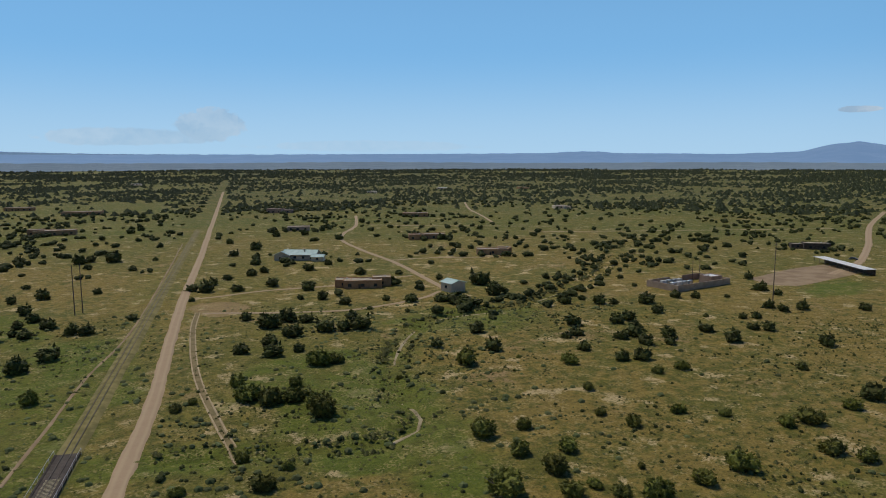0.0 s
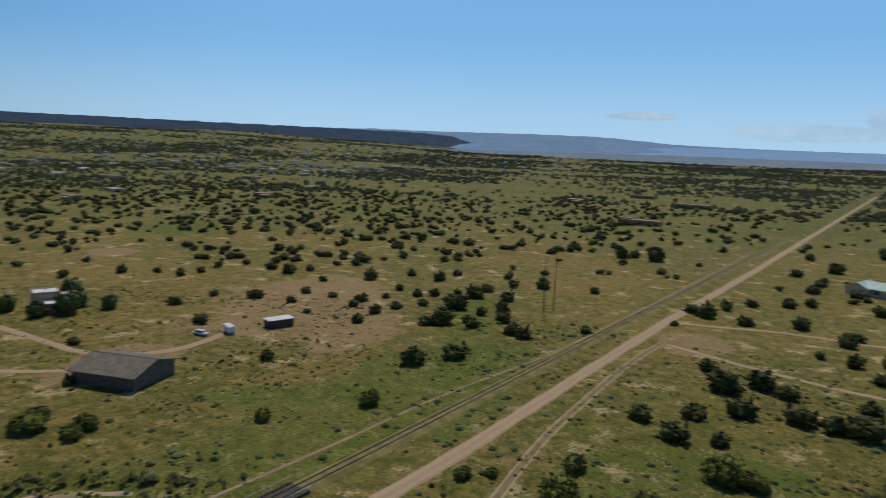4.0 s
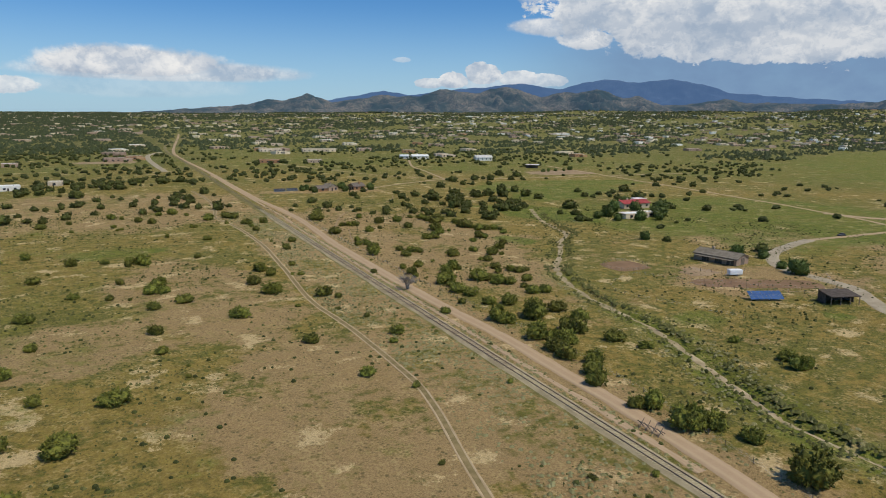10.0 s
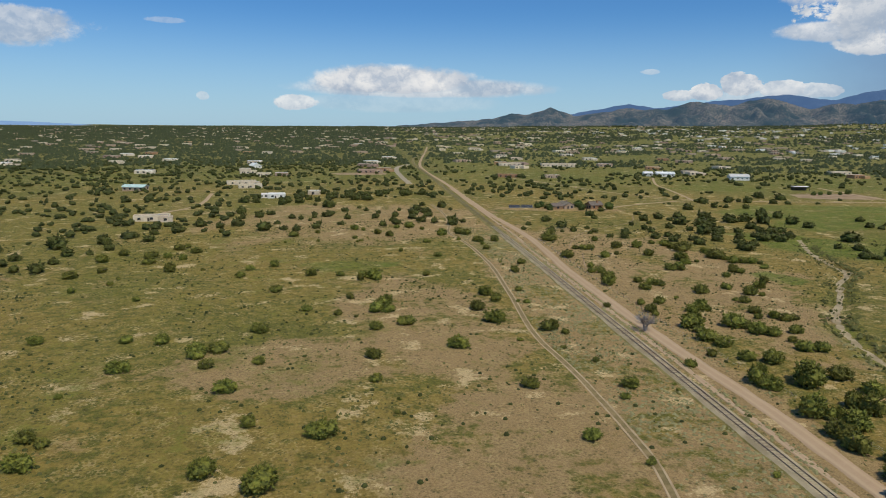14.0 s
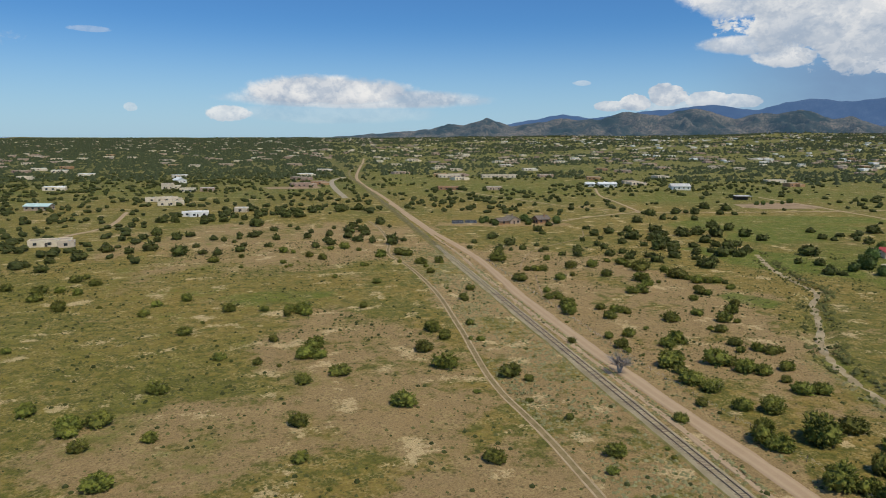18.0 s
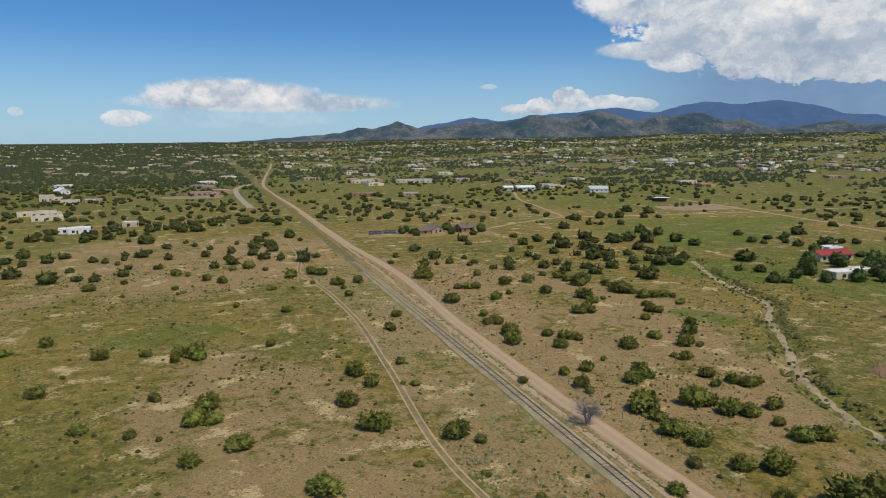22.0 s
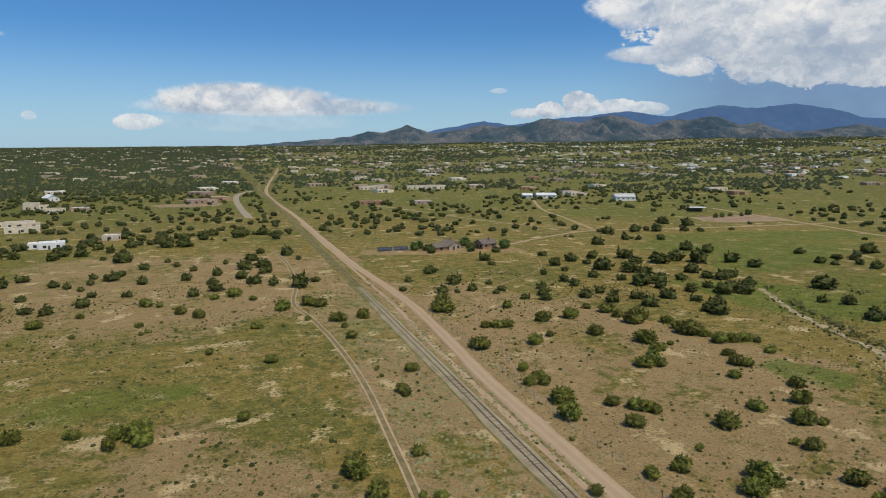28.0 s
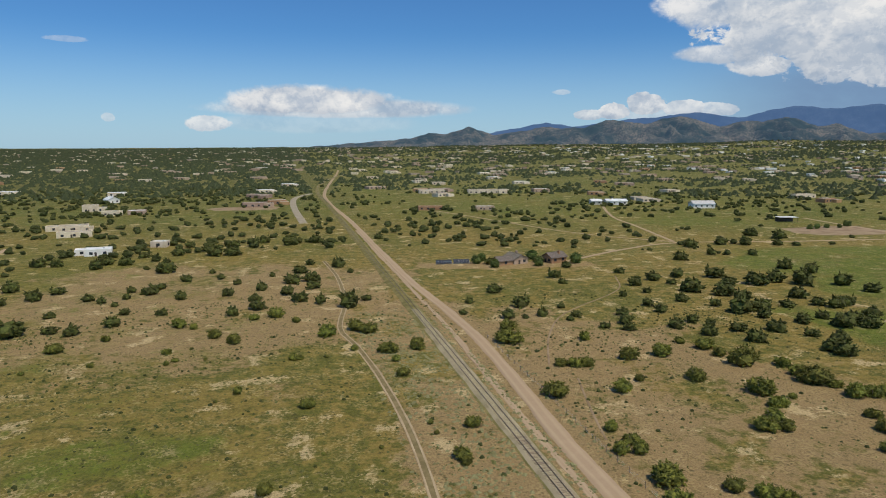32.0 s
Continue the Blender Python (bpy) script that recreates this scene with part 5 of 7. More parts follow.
JUNIPERS_16 = [
    (36, 183.6, 4.2), (52.3, 211.4, 5.3), (55.7, 210.2, 4.4), (56.9, 215.3, 5.4), (68.4, 196.4, 3.8), (76, 204.6, 4.9), (77.9, 203.2, 4.4), (78.2, 186.9, 4.6),
    (79.5, 211.3, 4.1), (92.5, 210.3, 3.7), (96.4, 219.6, 3), (-219.5, 246.8, 6.2), (-218.3, 234.4, 4.7), (-209.1, 223.5, 4.5), (-202.7, 255.8, 7.1), (-200.7, 238.7, 5.1),
    (-200.1, 222, 7), (-193.3, 257.5, 4.3), (-182.6, 241.5, 6.2), (-177.9, 255.9, 5.8), (-165.4, 251, 6.4), (-162.7, 237.5, 5.5), (-158.2, 249.3, 4.6), (-150.7, 245.3, 4.6),
    (-150.5, 221.9, 7), (-137.6, 221.5, 2.1), (-119.1, 221, 4.3), (-109.7, 227.6, 5.7), (-61.7, 252.8, 1.2), (-57.5, 257.9, 3.1), (-41.2, 245.6, 4.3), (-39.3, 220.7, 1.2),
]
JUNIPERS_17 = [
    (-27.9, 220.7, 1.2), (-16.1, 230.3, 1.6), (-15.8, 224.6, 1.4), (-7.3, 227.1, 3.9), (16.7, 240.1, 6.8), (30.3, 259.2, 4), (33.2, 258.5, 4.4), (34, 238.7, 6),
    (41.3, 244.6, 3.1), (55.5, 242.2, 6.3), (63.6, 221.7, 4.8), (64.8, 229.6, 7), (70.5, 225.4, 2.4), (73.5, 258.5, 4.7), (74.8, 249.4, 8.2), (83, 233.2, 8.3),
    (84.1, 239.3, 5.4), (85.2, 246.7, 4.9), (85.9, 223.3, 6), (86.2, 229.4, 4.1), (89.4, 221.6, 5.5), (94.5, 222.2, 5), (109, 255.9, 7.2), (110, 251, 7.1),
    (152.6, 227.2, 7.5), (156.4, 225, 4.5), (157.8, 253.4, 4.9), (162.8, 247.4, 5.8), (238, 247, 6.5), (252, 232, 7), (-235.7, 267.2, 7), (-213.1, 273.5, 11),
]
JUNIPERS_18 = [
    (-196.9, 285.6, 7.8), (-189.4, 268.4, 6), (-178.1, 291.1, 6.6), (-157.9, 268.2, 5.3), (-156, 273.9, 4.1), (-148.8, 260.6, 5.5), (-112.1, 284.5, 2.1), (-96.7, 287.4, 2.6),
    (-78.6, 295.2, 3.2), (-76.9, 284.8, 2.2), (-75.2, 287.1, 2.2), (-72.1, 298, 1.4), (-67.4, 286.7, 1.6), (-43.9, 281.5, 3.6), (-41.9, 280.6, 2.5), (-34.5, 280.7, 1.6),
    (-26.1, 286, 2.8), (-16.8, 283.1, 6.3), (-16.2, 274.4, 3.1), (-16, 261.8, 4.4), (-7.9, 283.7, 4.7), (-7.6, 286.9, 4.8), (20.2, 283.9, 8.5), (24.1, 297.6, 6.5),
    (27, 260.2, 4.4), (44.1, 282.4, 4.8), (47.3, 260.6, 5.7), (55.8, 292.9, 4), (57.8, 262.1, 6.3), (62.3, 289, 4.7), (65.7, 297, 5.4), (69.6, 272.3, 3.5),
]
JUNIPERS_19 = [
    (73.9, 265.6, 6), (79.1, 288.3, 6.7), (83.8, 277.9, 6.2), (88, 293.5, 4.7), (90.2, 286.7, 4.3), (93.1, 267.5, 6.2), (95.9, 279.8, 5.8), (107.5, 276.9, 7.4),
    (114.1, 269, 5.1), (115.2, 292.3, 5.6), (119, 262.6, 6.3), (122.7, 284.2, 6.9), (132.6, 275.7, 8.1), (133.9, 287, 5.6), (140.2, 279.2, 6.9), (140.5, 273.1, 6.7),
    (150.9, 299.9, 7.5), (152.4, 285.4, 7.1), (179.8, 272.7, 11), (238.1, 298.1, 7.3), (247.7, 289.2, 11), (-193.7, 307.3, 5.2), (-189.1, 304.7, 5.5), (-181.9, 313.3, 5.7),
    (-171, 320.5, 8.7), (-164, 339.4, 7.7), (-153, 334.7, 6.2), (-149, 317.6, 4), (-128, 323.9, 9.9), (-126.3, 330.4, 1.8), (-117.6, 325.3, 5), (-110.6, 322, 5.7),
]
JUNIPERS_20 = [
    (-109.9, 303.8, 5.9), (-100.7, 330.9, 6.5), (-98.1, 313.2, 3.6), (-78.6, 324.6, 6), (-73.8, 321.4, 3.4), (-66.9, 308.8, 5.4), (-63.1, 336.3, 5.5), (-60.9, 301.5, 5.5),
    (-55.4, 328.8, 3.8), (-48.3, 331.1, 6.1), (-41.9, 322.6, 3.5), (-32.3, 303, 6.7), (-23.8, 308.3, 6.4), (-19.5, 305, 6.4), (15.5, 319.9, 3.4), (22.4, 335.4, 4.2),
    (29.2, 310.6, 6.3), (34.8, 309.8, 2.8), (39.2, 326.6, 7.4), (41.7, 311.7, 5.1), (48.5, 304.2, 3.3), (52.7, 308.3, 4.2), (52.7, 321.6, 3.6), (69.1, 306.7, 5.7),
    (83.9, 333.5, 4.1), (85.4, 308.7, 5.2), (85.4, 317.9, 5.1), (96.4, 338, 4), (101.7, 320.9, 5.6), (109.2, 311.4, 4.5), (112.8, 300.9, 10.1), (116.3, 335.5, 10),
]
JUNIPERS_21 = [
    (120.6, 301.8, 8.8), (123.3, 315.4, 7.7), (123.7, 325.9, 8.6), (134.5, 304.2, 6), (146.9, 304.2, 5.5), (150, 316.3, 7.8), (157.9, 301.3, 6.1), (169.4, 337.8, 10.4),
    (184.9, 332.9, 8.7), (186.4, 318.3, 8.3), (224.1, 317.1, 6.3), (246.5, 319.4, 5.2), (272.7, 332.7, 9.5), (325, 305, 5.1), (-146.9, 369.7, 5.1), (-144.2, 341.5, 9.8),
    (-137.4, 377.6, 7.8), (-123.3, 345.1, 4.8), (-117.1, 371.3, 5.4), (-111.2, 365.9, 4.4), (-104.9, 359, 3.5), (-103.7, 370.8, 3.9), (-99.5, 346.1, 4.1), (-98, 378.6, 4.4),
    (-95.4, 377.1, 7.8), (-87.1, 342.7, 4.4), (-83.8, 365.7, 5.7), (-66.3, 368.4, 5.6), (-56.3, 358.1, 6), (-54.9, 343.8, 6.3), (-53.8, 377.1, 5.8), (-43.8, 366.2, 6.3),
]
JUNIPERS_22 = [
    (-39.7, 354.4, 6.7), (-33.4, 375.9, 6.6), (-31.8, 348.9, 5.4), (-21.9, 341.5, 8.8), (-15.1, 349.5, 4.4), (37.1, 351.8, 6.8), (70.3, 361.3, 4.1), (71.8, 374.6, 6.4),
    (98.6, 352.2, 6.8), (105.3, 378.8, 5.2), (112.3, 360.2, 7.1), (115.5, 351.5, 4.5), (126.5, 364.3, 6.5), (138.8, 345.6, 6.9), (142.6, 360.5, 9.1), (150, 343.4, 10.4),
    (161.7, 344.5, 8.8), (187, 370.5, 8.5), (192.1, 359.2, 7.6), (237.8, 343.6, 6.7), (353, 341, 7.1), (366, 370, 6.6), (-151.5, 394.7, 7.3), (-131.8, 386.9, 6.2),
    (-104.2, 384.2, 4.4), (-93.9, 388.1, 4.9), (-85.8, 402.1, 5.8), (-76.4, 418.9, 4), (-71.5, 404.5, 4.9), (-64.2, 390.1, 4.4), (-50.2, 405.1, 3.6), (-41.6, 387.7, 8.4),
]
JUNIPERS_23 = [
    (-38.1, 411.2, 7.3), (-34.4, 390.4, 8.6), (-15.5, 407.1, 4), (54.2, 414.1, 6.7), (79.5, 413.1, 6), (88, 398, 5.8), (152.9, 403.4, 7.4), (178.9, 416, 6.1),
    (199.7, 409.8, 5.2), (362, 390, 5.9), (-161.7, 456.6, 5.7), (-159.2, 454.1, 7.5), (-151.6, 452, 7.5), (-130.7, 442.7, 7.4), (-128.5, 453.7, 7.7), (-118.7, 450.9, 7.7),
    (-107.7, 435.1, 3.3), (-106.8, 459.4, 6), (-97.6, 426.8, 10.9), (-32.4, 431.7, 4.7), (-18.9, 423.1, 8.4), (183.4, 441.5, 7.9), (207.3, 447.5, 8.6), (220.6, 443.7, 8.6),
    (238.5, 438.1, 7.2), (247.7, 434.8, 4.8), (-114.5, 470.7, 6.1), (-99, 474.9, 7.5), (-83.5, 488.4, 8.7), (-80, 470.4, 10.4), (-71.6, 470.9, 10.5), (-20.6, 498.8, 4.7),
]
JUNIPERS_24 = [
    (247.4, 476.9, 10.4), (259.6, 462.5, 10.2), (-95.9, 503.9, 6.7), (-70.9, 500.1, 6.8), (-60.7, 501.2, 9.1), (-55, 512.8, 7), (-40.8, 501.4, 11), (-35.9, 507.4, 7),
    (-24.4, 508.1, 8.5), (13.6, 515.7, 6.9),
]

MEASURED = [row for some in (JUNIPERS_01, JUNIPERS_02, JUNIPERS_03, JUNIPERS_04, JUNIPERS_05, JUNIPERS_06, JUNIPERS_07, JUNIPERS_08, JUNIPERS_09, JUNIPERS_10, JUNIPERS_11, JUNIPERS_12, JUNIPERS_13, JUNIPERS_14, JUNIPERS_15, JUNIPERS_16, JUNIPERS_17, JUNIPERS_18, JUNIPERS_19, JUNIPERS_20, JUNIPERS_21, JUNIPERS_22, JUNIPERS_23, JUNIPERS_24) for row in some]
TALL = [(10 < x < 33 and -40 < y < 96) for x, y, _ in MEASURED]
MEASURED = [(x, y, (1.3 if tall else 1.1) * wide, tall) for (x, y, wide), tall in zip(MEASURED, TALL)]
# Those nearest to the flight line stand as trees of their own, the others join the far woods.
MEASURED.sort(key=lambda row: math.hypot(row[0] + 50, max(0, abs(row[1] - 60) - 120)))
for k, (x, y, wide, tall) in enumerate(MEASURED[:330]):
    size = "low" if wide < 4 else "broad" if wide > 7.5 else "rounded"
    tree("juniper", x, y, wide, k, f"{size} dark green juniper standing in dry grass", "juniper", "junipers on the rangeland", tall=1.35 if tall else 1.0)

FAR_LUMPS, OPEN_CROWNS = [], []
for k in range(6):
    FAR_LUMPS.append(crown_arrays(100 + k, 2, 8, 0.34, 0, 0.85))
    OPEN_CROWNS.append(crown_arrays(120 + k, 4, 60, 0.19, 60, 0.85))


# Sectors round three stations of the flight where every tree has its own place: plan place, reach, first and last azimuth
SURVEYED = [(-47, 85, 400, -18, 48), (-62, 28, 400, -14, 52), (-77, -68, 380, -27, 39), (-82, -76, 330, 5, 150), (-36, 0, 390, 163, 230)]


def surveyed(x, y):
    inside = np.zeros(np.shape(x), bool)
    for cx, cy, reach, first, last in SURVEYED:
        turn = (np.degrees(np.arctan2(x - cx, y - cy)) - first) % 360
        inside |= (np.hypot(x - cx, y - cy) < reach) & (turn < last - first)
    return inside


def clear_of_plan(x, y):
    """Where woods may stand: away from roads, rails, lanes, yards and meadows."""
    ok = np.abs(x) > 9
    for line, gap in ((ROAD_NORTH[::3], 7), (ROAD_SOUTH[::3], 7), (ARROYO[::2], 4)):
        ok &= away(x, y, line) > gap
    for wide, points in LANES:
        ok &= away(x, y, np.array(points, float)) > wide / 2 + (12 if wide > 6 else 4)
    ok &= (away(x, y, PAVED[::4]) > 9) & (away(x, y, DRIVE[::3]) > 9)
    ok &= ((patch(x, y, 235, 165, 105, 62, 10) < 0.5) & (patch(x, y, 430, 230, 120, 45, 5) < 0.5)) | ((wave(x, y, 7, 1.0) > 0.42) & (y > 145))
    for cx, cy, r in OPEN_SPOTS:
        ok &= np.hypot(x - cx, y - cy) > r
    ok &= patch(x, y, 480, -80, 95, 80, 0) < 0.4
    ok &= patch(x, y, 900, 420, 420, 200, 20) < 0.2
    ok &= patch(x, y, 235, 385, 75, 52, -8) < 0.5
    ok &= patch(x, y, 210, -20, 130, 75, 10) < 0.5
    ok &= patch(x, y, 110, -60, 62, 62, 0) < 0.5
    ok &= patch(x, y, 260, 70, 90, 85, 0) < 0.3
    return ok


# Houses, yards and fields: plan place and radius
OPEN_SPOTS = [(320, -45, 75), (155, 25, 34), (75, -165, 22), (310, -190, 26), (150, -182, 8), (205, 245, 34), (140, 110, 32), (330, 650, 15), (265, 702, 16), (328, 490, 40), (60, 412, 20), (-180, 598, 12), (-140, 486, 7),
              (-200, 365, 10), (-65, -418, 22), (-90, -322, 22), (-127, -300, 9), (-250, -275, 38), (-350, -295, 50), (-25, -290, 20), (130, 880, 16), (195, 872, 18), (-76, 735, 34), (105, 690, 26), (132, 680, 22), (99, 129, 26)]


def scatter(seed, count, near, far, accept):
    """Random plan places in a ring round the flight, kept where accept() allows."""
    rng = np.random.default_rng(seed)
    r = np.sqrt(rng.uniform(near**2, far**2, count * 3))
    a = rng.uniform(0, 2 * math.pi, count * 3)
    x, y = -40 + r * np.sin(a), 40 + r * np.cos(a)
    keep = accept(x, y, rng)
    return x[keep][:count], y[keep][:count], rng


def woods_weight(x, y):
    """How dense the woods are, 0 to 1: patchy, thin near the line, thicker on the rises."""
    w = 0.62 + 0.8 * wave(x, y, 330, 3.0) + 0.45 * wave(x, y, 120, 8.0)
    w = np.where((x > 280) & (y < 350), 0.42 + 1.3 * wave(x, y, 480, 6.0) + 0.7 * wave(x, y, 190, 1.0), w)
    w = np.maximum(w, 0.95 * np.maximum(patch(x, y, 760, -60, 150, 130, 0), patch(x, y, 540, -270, 120, 80, 20)))
    w = np.where((x > 110) & (x < 560) & (y < -270) & (y > -700), w + 0.55, w)
    w = np.where((x < 0) & (y > 380), w + 0.45, w)
    w = np.where((x > 420) & (x < 1400) & (y > -420) & (y < 60), w + 0.2, w)
    w = np.where((y < -550) & (np.abs(x) > 20), w - 0.1, w)
    w = np.where((x > 40) & (y > 520), w - 0.22, w)
    w = np.where((x > 560) & (x < 1250) & (y < -140) & (y > -700), w + 0.4, w)
    return np.clip(w, 0.03, 1)


def stuff_trees(name, label, x, y, width, shapes, mat, rng, squash=(0.75, 1.05)):
    kind = rng.integers(0, len(shapes), len(x))
    verts, faces, base = [], [], 0
    for k, (v0, f0) in enumerate(shapes):
        some = np.where(kind == k)[0]
        if not len(some):
            continue
        a = rng.uniform(0, 6.28, len(some))
        s = width[some] / 2
        px = (v0[None, :, 0] * np.cos(a)[:, None] - v0[None, :, 1] * np.sin(a)[:, None]) * s[:, None] + x[some][:, None]
        py = (v0[None, :, 0] * np.sin(a)[:, None] + v0[None, :, 1] * np.cos(a)[:, None]) * s[:, None] + y[some][:, None]
        pz = v0[None, :, 2] * (s * rng.uniform(*squash, len(some)))[:, None] + terrain(x[some], y[some])[:, None]
        verts.append(np.stack([px, py, pz], -1).reshape(-1, 3))
        faces.append((f0[None] + base + len(v0) * np.arange(len(some))[:, None, None]).reshape(-1, 3))
        base += len(v0) * len(some)
    return tagged(new(name, mesh_of(name, np.concatenate(verts), np.concatenate(faces), mat)), label, "trees", kind="stuff")


def near_ok(x, y, rng):
    inner = surveyed(x, y)
    west = (x < -120) & (y < 300) & (y > -420)
    return clear_of_plan(x, y) & ~inner & (rng.uniform(size=len(x)) < woods_weight(x, y) * np.where(west, 0.6, 1))


rest = np.array(MEASURED[330:])
stuff_trees("open_junipers", "scattered olive green junipers over dry open range", rest[:, 0], rest[:, 1], rest[:, 2], OPEN_CROWNS, LEAF_OPEN, np.random.default_rng(15), (0.8, 1.1))
x, y, rng = scatter(1, 8500, 120, 1000, near_ok)
wide = rng.uniform(3.0, 7.6, len(x))
# trees standing round the houses
homes = np.array([(-181, 600), (-140, 487), (-205, 822), (-203, 735), (-178, 697), (-160, 702), (-113, 511), (128, 886), (193, 872), (260, 876), (84, 688), (131, 678), (-68, 752), (-198, 366), (-262, 545), (-172, 566), (332, 655), (270, 703),
                  (-70, -421), (-90, -321), (-188, -409), (-172, -503), (107, -614), (128, -822), (-73, -790), (-82, -592), (-210, -698), (-402, -369), (309, -186), (373, -231), (400, 190), (530, 235)], float)
a, r = rng.uniform(0, 6.28, (len(homes), 8)), rng.uniform(14, 30, (len(homes), 8))
x = np.r_[x, (homes[:, :1] + r * np.cos(a)).ravel()]
y = np.r_[y, (homes[:, 1:] + 0.8 * r * np.sin(a)).ravel()]
wide = np.r_[wide, rng.uniform(4.0, 8.0, a.size)]
bank = ARROYO[(ARROYO[:, 1] < -250) & (ARROYO[:, 0] < -105)]
pick = bank[rng.integers(0, len(bank), 150)] + rng.normal(0, 9, (150, 2))
pick = pick[(away(pick[:, 0], pick[:, 1], ARROYO[::2]) > 4) & (np.hypot(pick[:, 0] + 128, pick[:, 1] + 299) > 14)]
x, y, wide = np.r_[x, pick[:, 0]], np.r_[y, pick[:, 1]], np.r_[wide, rng.uniform(3.5, 7.0, len(pick))]
stuff_trees("juniper_woodland", "scattered dark green junipers across open rangeland", x, y, wide, FAR_LUMPS, LEAF_MID, rng)
x, y, rng = scatter(2, 38000, 850, 2000, lambda x, y, rng: clear_of_plan(x, y) & (rng.uniform(size=len(x)) < woods_weight(x, y)))
stuff_trees("distant_woodland", "distant dark juniper woodland", x, y, rng.uniform(5.0, 11.0, len(x)), [blob_shape(8)], LEAF_FAR, rng)
x, y, rng = scatter(3, 60000, 2000, 4300, lambda x, y, rng: (rng.uniform(size=len(x)) < woods_weight(x * 0.6, y * 0.6)) & (x > -2600) & (patch(x, y, 900, 420, 420, 200, 20) < 0.2))
stuff_trees("far_woodland", "far dark woods on the plain", x, y, rng.uniform(8.0, 17.0, len(x)), [blob_shape(8)], LEAF_FAR, rng)

# small shrubs, sage and grass clumps


def small_ok(x, y, rng):
    ok = (np.abs(x) > 4) & (away(x, y, ROAD_NORTH[::3]) > 3.4) & (away(x, y, ROAD_SOUTH[::3]) > 3.2) & (away(x, y, TRACK_WEST[::3]) > 1.6)
    for cx, cy, r in OPEN_SPOTS:
        ok &= np.hypot(x - cx, y - cy) > r * 0.6
    return ok & (rng.uniform(size=len(x)) < 0.45 + 0.55 * wave(x, y, 60, 5.0))


TUFT_SHAPE = (np.array([(0.5, 0, 0), (-0.3, 0.45, 0), (-0.3, -0.45, 0), (0.1, 0.05, 0.9), (-0.35, 0.1, 0.7)]), np.array([(0, 1, 3), (1, 2, 4), (2, 0, 3), (1, 4, 3), (4, 2, 3)]))
x, y, rng = scatter(6, 30000, 30, 340, small_ok)
stuff_trees("dry_grass_tufts", "countless small tufts of dry and green grass", x, y, rng.uniform(0.3, 0.95, len(x)), [TUFT_SHAPE], TUFT, rng, (0.5, 1.1))
rng = np.random.default_rng(7)
x, y = 5.5 + np.random.default_rng(8).normal(0, 0.4, 900), np.random.default_rng(9).uniform(0, 330, 900)
keep = wave(y, y, 34, 2.0) > -0.25
x, y = x[keep], y[keep]
stuff_trees("roadside_weeds", "low green weeds between the rails and road", x, y, rng.uniform(0.3, 1.0, len(x)), FAR_LUMPS, SAGE, rng, (0.4, 0.8))
x, y, rng = scatter(4, 26000, 40, 330, small_ok)
o = stuff_trees("grass_clumps", "small dark clumps of bunch grass and low shrubs", x, y, rng.uniform(0.35, 1.1, len(x)) ** 1.3, [blob_shape(8)], TUFT, rng, (0.6, 1.1))
rng = np.random.default_rng(5)
x, y = np.r_[rng.uniform(-24, -1.9, 7000), rng.uniform(4, 60, 9000), rng.uniform(1.9, 3.8, 800)], np.r_[rng.uniform(-60, 330, 7000), rng.uniform(-120, 280, 9000), rng.uniform(-60, 330, 800)]
keep = (away(x, y, TRACK_WEST[::3]) > 1.4) & ((x < 3.9) | (np.abs(away(x, y, ARROYO[::3]) - 6) < 4) | (np.abs(away(x, y, ROAD_NORTH[::3]) - 5.5) < 1.6)) & (rng.uniform(size=len(x)) < 0.6 + 0.5 * wave(x, y, 40, 5.0))
x, y = x[keep], y[keep]
stuff_trees("sagebrush", "grey-green sagebrush along the railway bank and arroyo", x, y, rng.uniform(0.4, 1.3, len(x)), [blob_shape(8)], SAGE, rng, (0.5, 0.8))
x, y, rng = scatter(21, 5600, 25, 320, small_ok)
stuff_trees("low_shrubs", "small dark shrubs dotted over bare soil", x, y, rng.uniform(0.45, 1.3, len(x)), [blob_shape(20)], LEAF_MID, rng, (0.7, 1.1))
x, y, rng = scatter(22, 9000, 60, 330, lambda x, y, rng: (y < -95) & (y > -290) & (np.abs(x) > 3) & (away(x, y, ROAD_SOUTH[::3]) > 3.5) & (away(x, y, TRACK_SOUTH[::3]) > 1.6) & (away(x, y, ARROYO[::3]) > 2.5) & (rng.uniform(size=len(x)) < np.clip(1.2 - away(x, y, ARROYO[::3]) / 45, 0.06, 1) + np.clip(0.9 - np.abs(x) / 45, 0, 1)) & (wave(x, y, 26, 4.0) > -0.25))
stuff_trees("bank_scrub", "grey-green weeds and scrub in the damp hollow", x, y, rng.uniform(0.5, 1.9, len(x)) ** 1.2, [blob_shape(20)], SCRUB, rng, (0.5, 0.95))
x, y, rng = scatter(12, 520, 60, 420, lambda x, y, rng: (y < -120) & (np.abs(x) > 8) & (away(x, y, ROAD_SOUTH[::3]) > 5) & (((away(x, y, ARROYO[::3]) < 11) & (away(x, y, ARROYO[::3]) > 2)) | (np.hypot(x - 73, y + 163) < 16)) & (np.hypot(x - 73, y + 163) > 11))
stuff_trees("arroyo_shrubs", "dense low green shrubs along the arroyo banks", x, y, rng.uniform(1.2, 3.2, len(x)), FAR_LUMPS, LEAF_MID, rng, (0.6, 1.0))
rng = np.random.default_rng(14)
pick = rng.integers(0, len(ARROYO) - 1, 2600)
along = np.gradient(ARROYO, axis=0)
along /= np.linalg.norm(along, axis=1)[:, None]
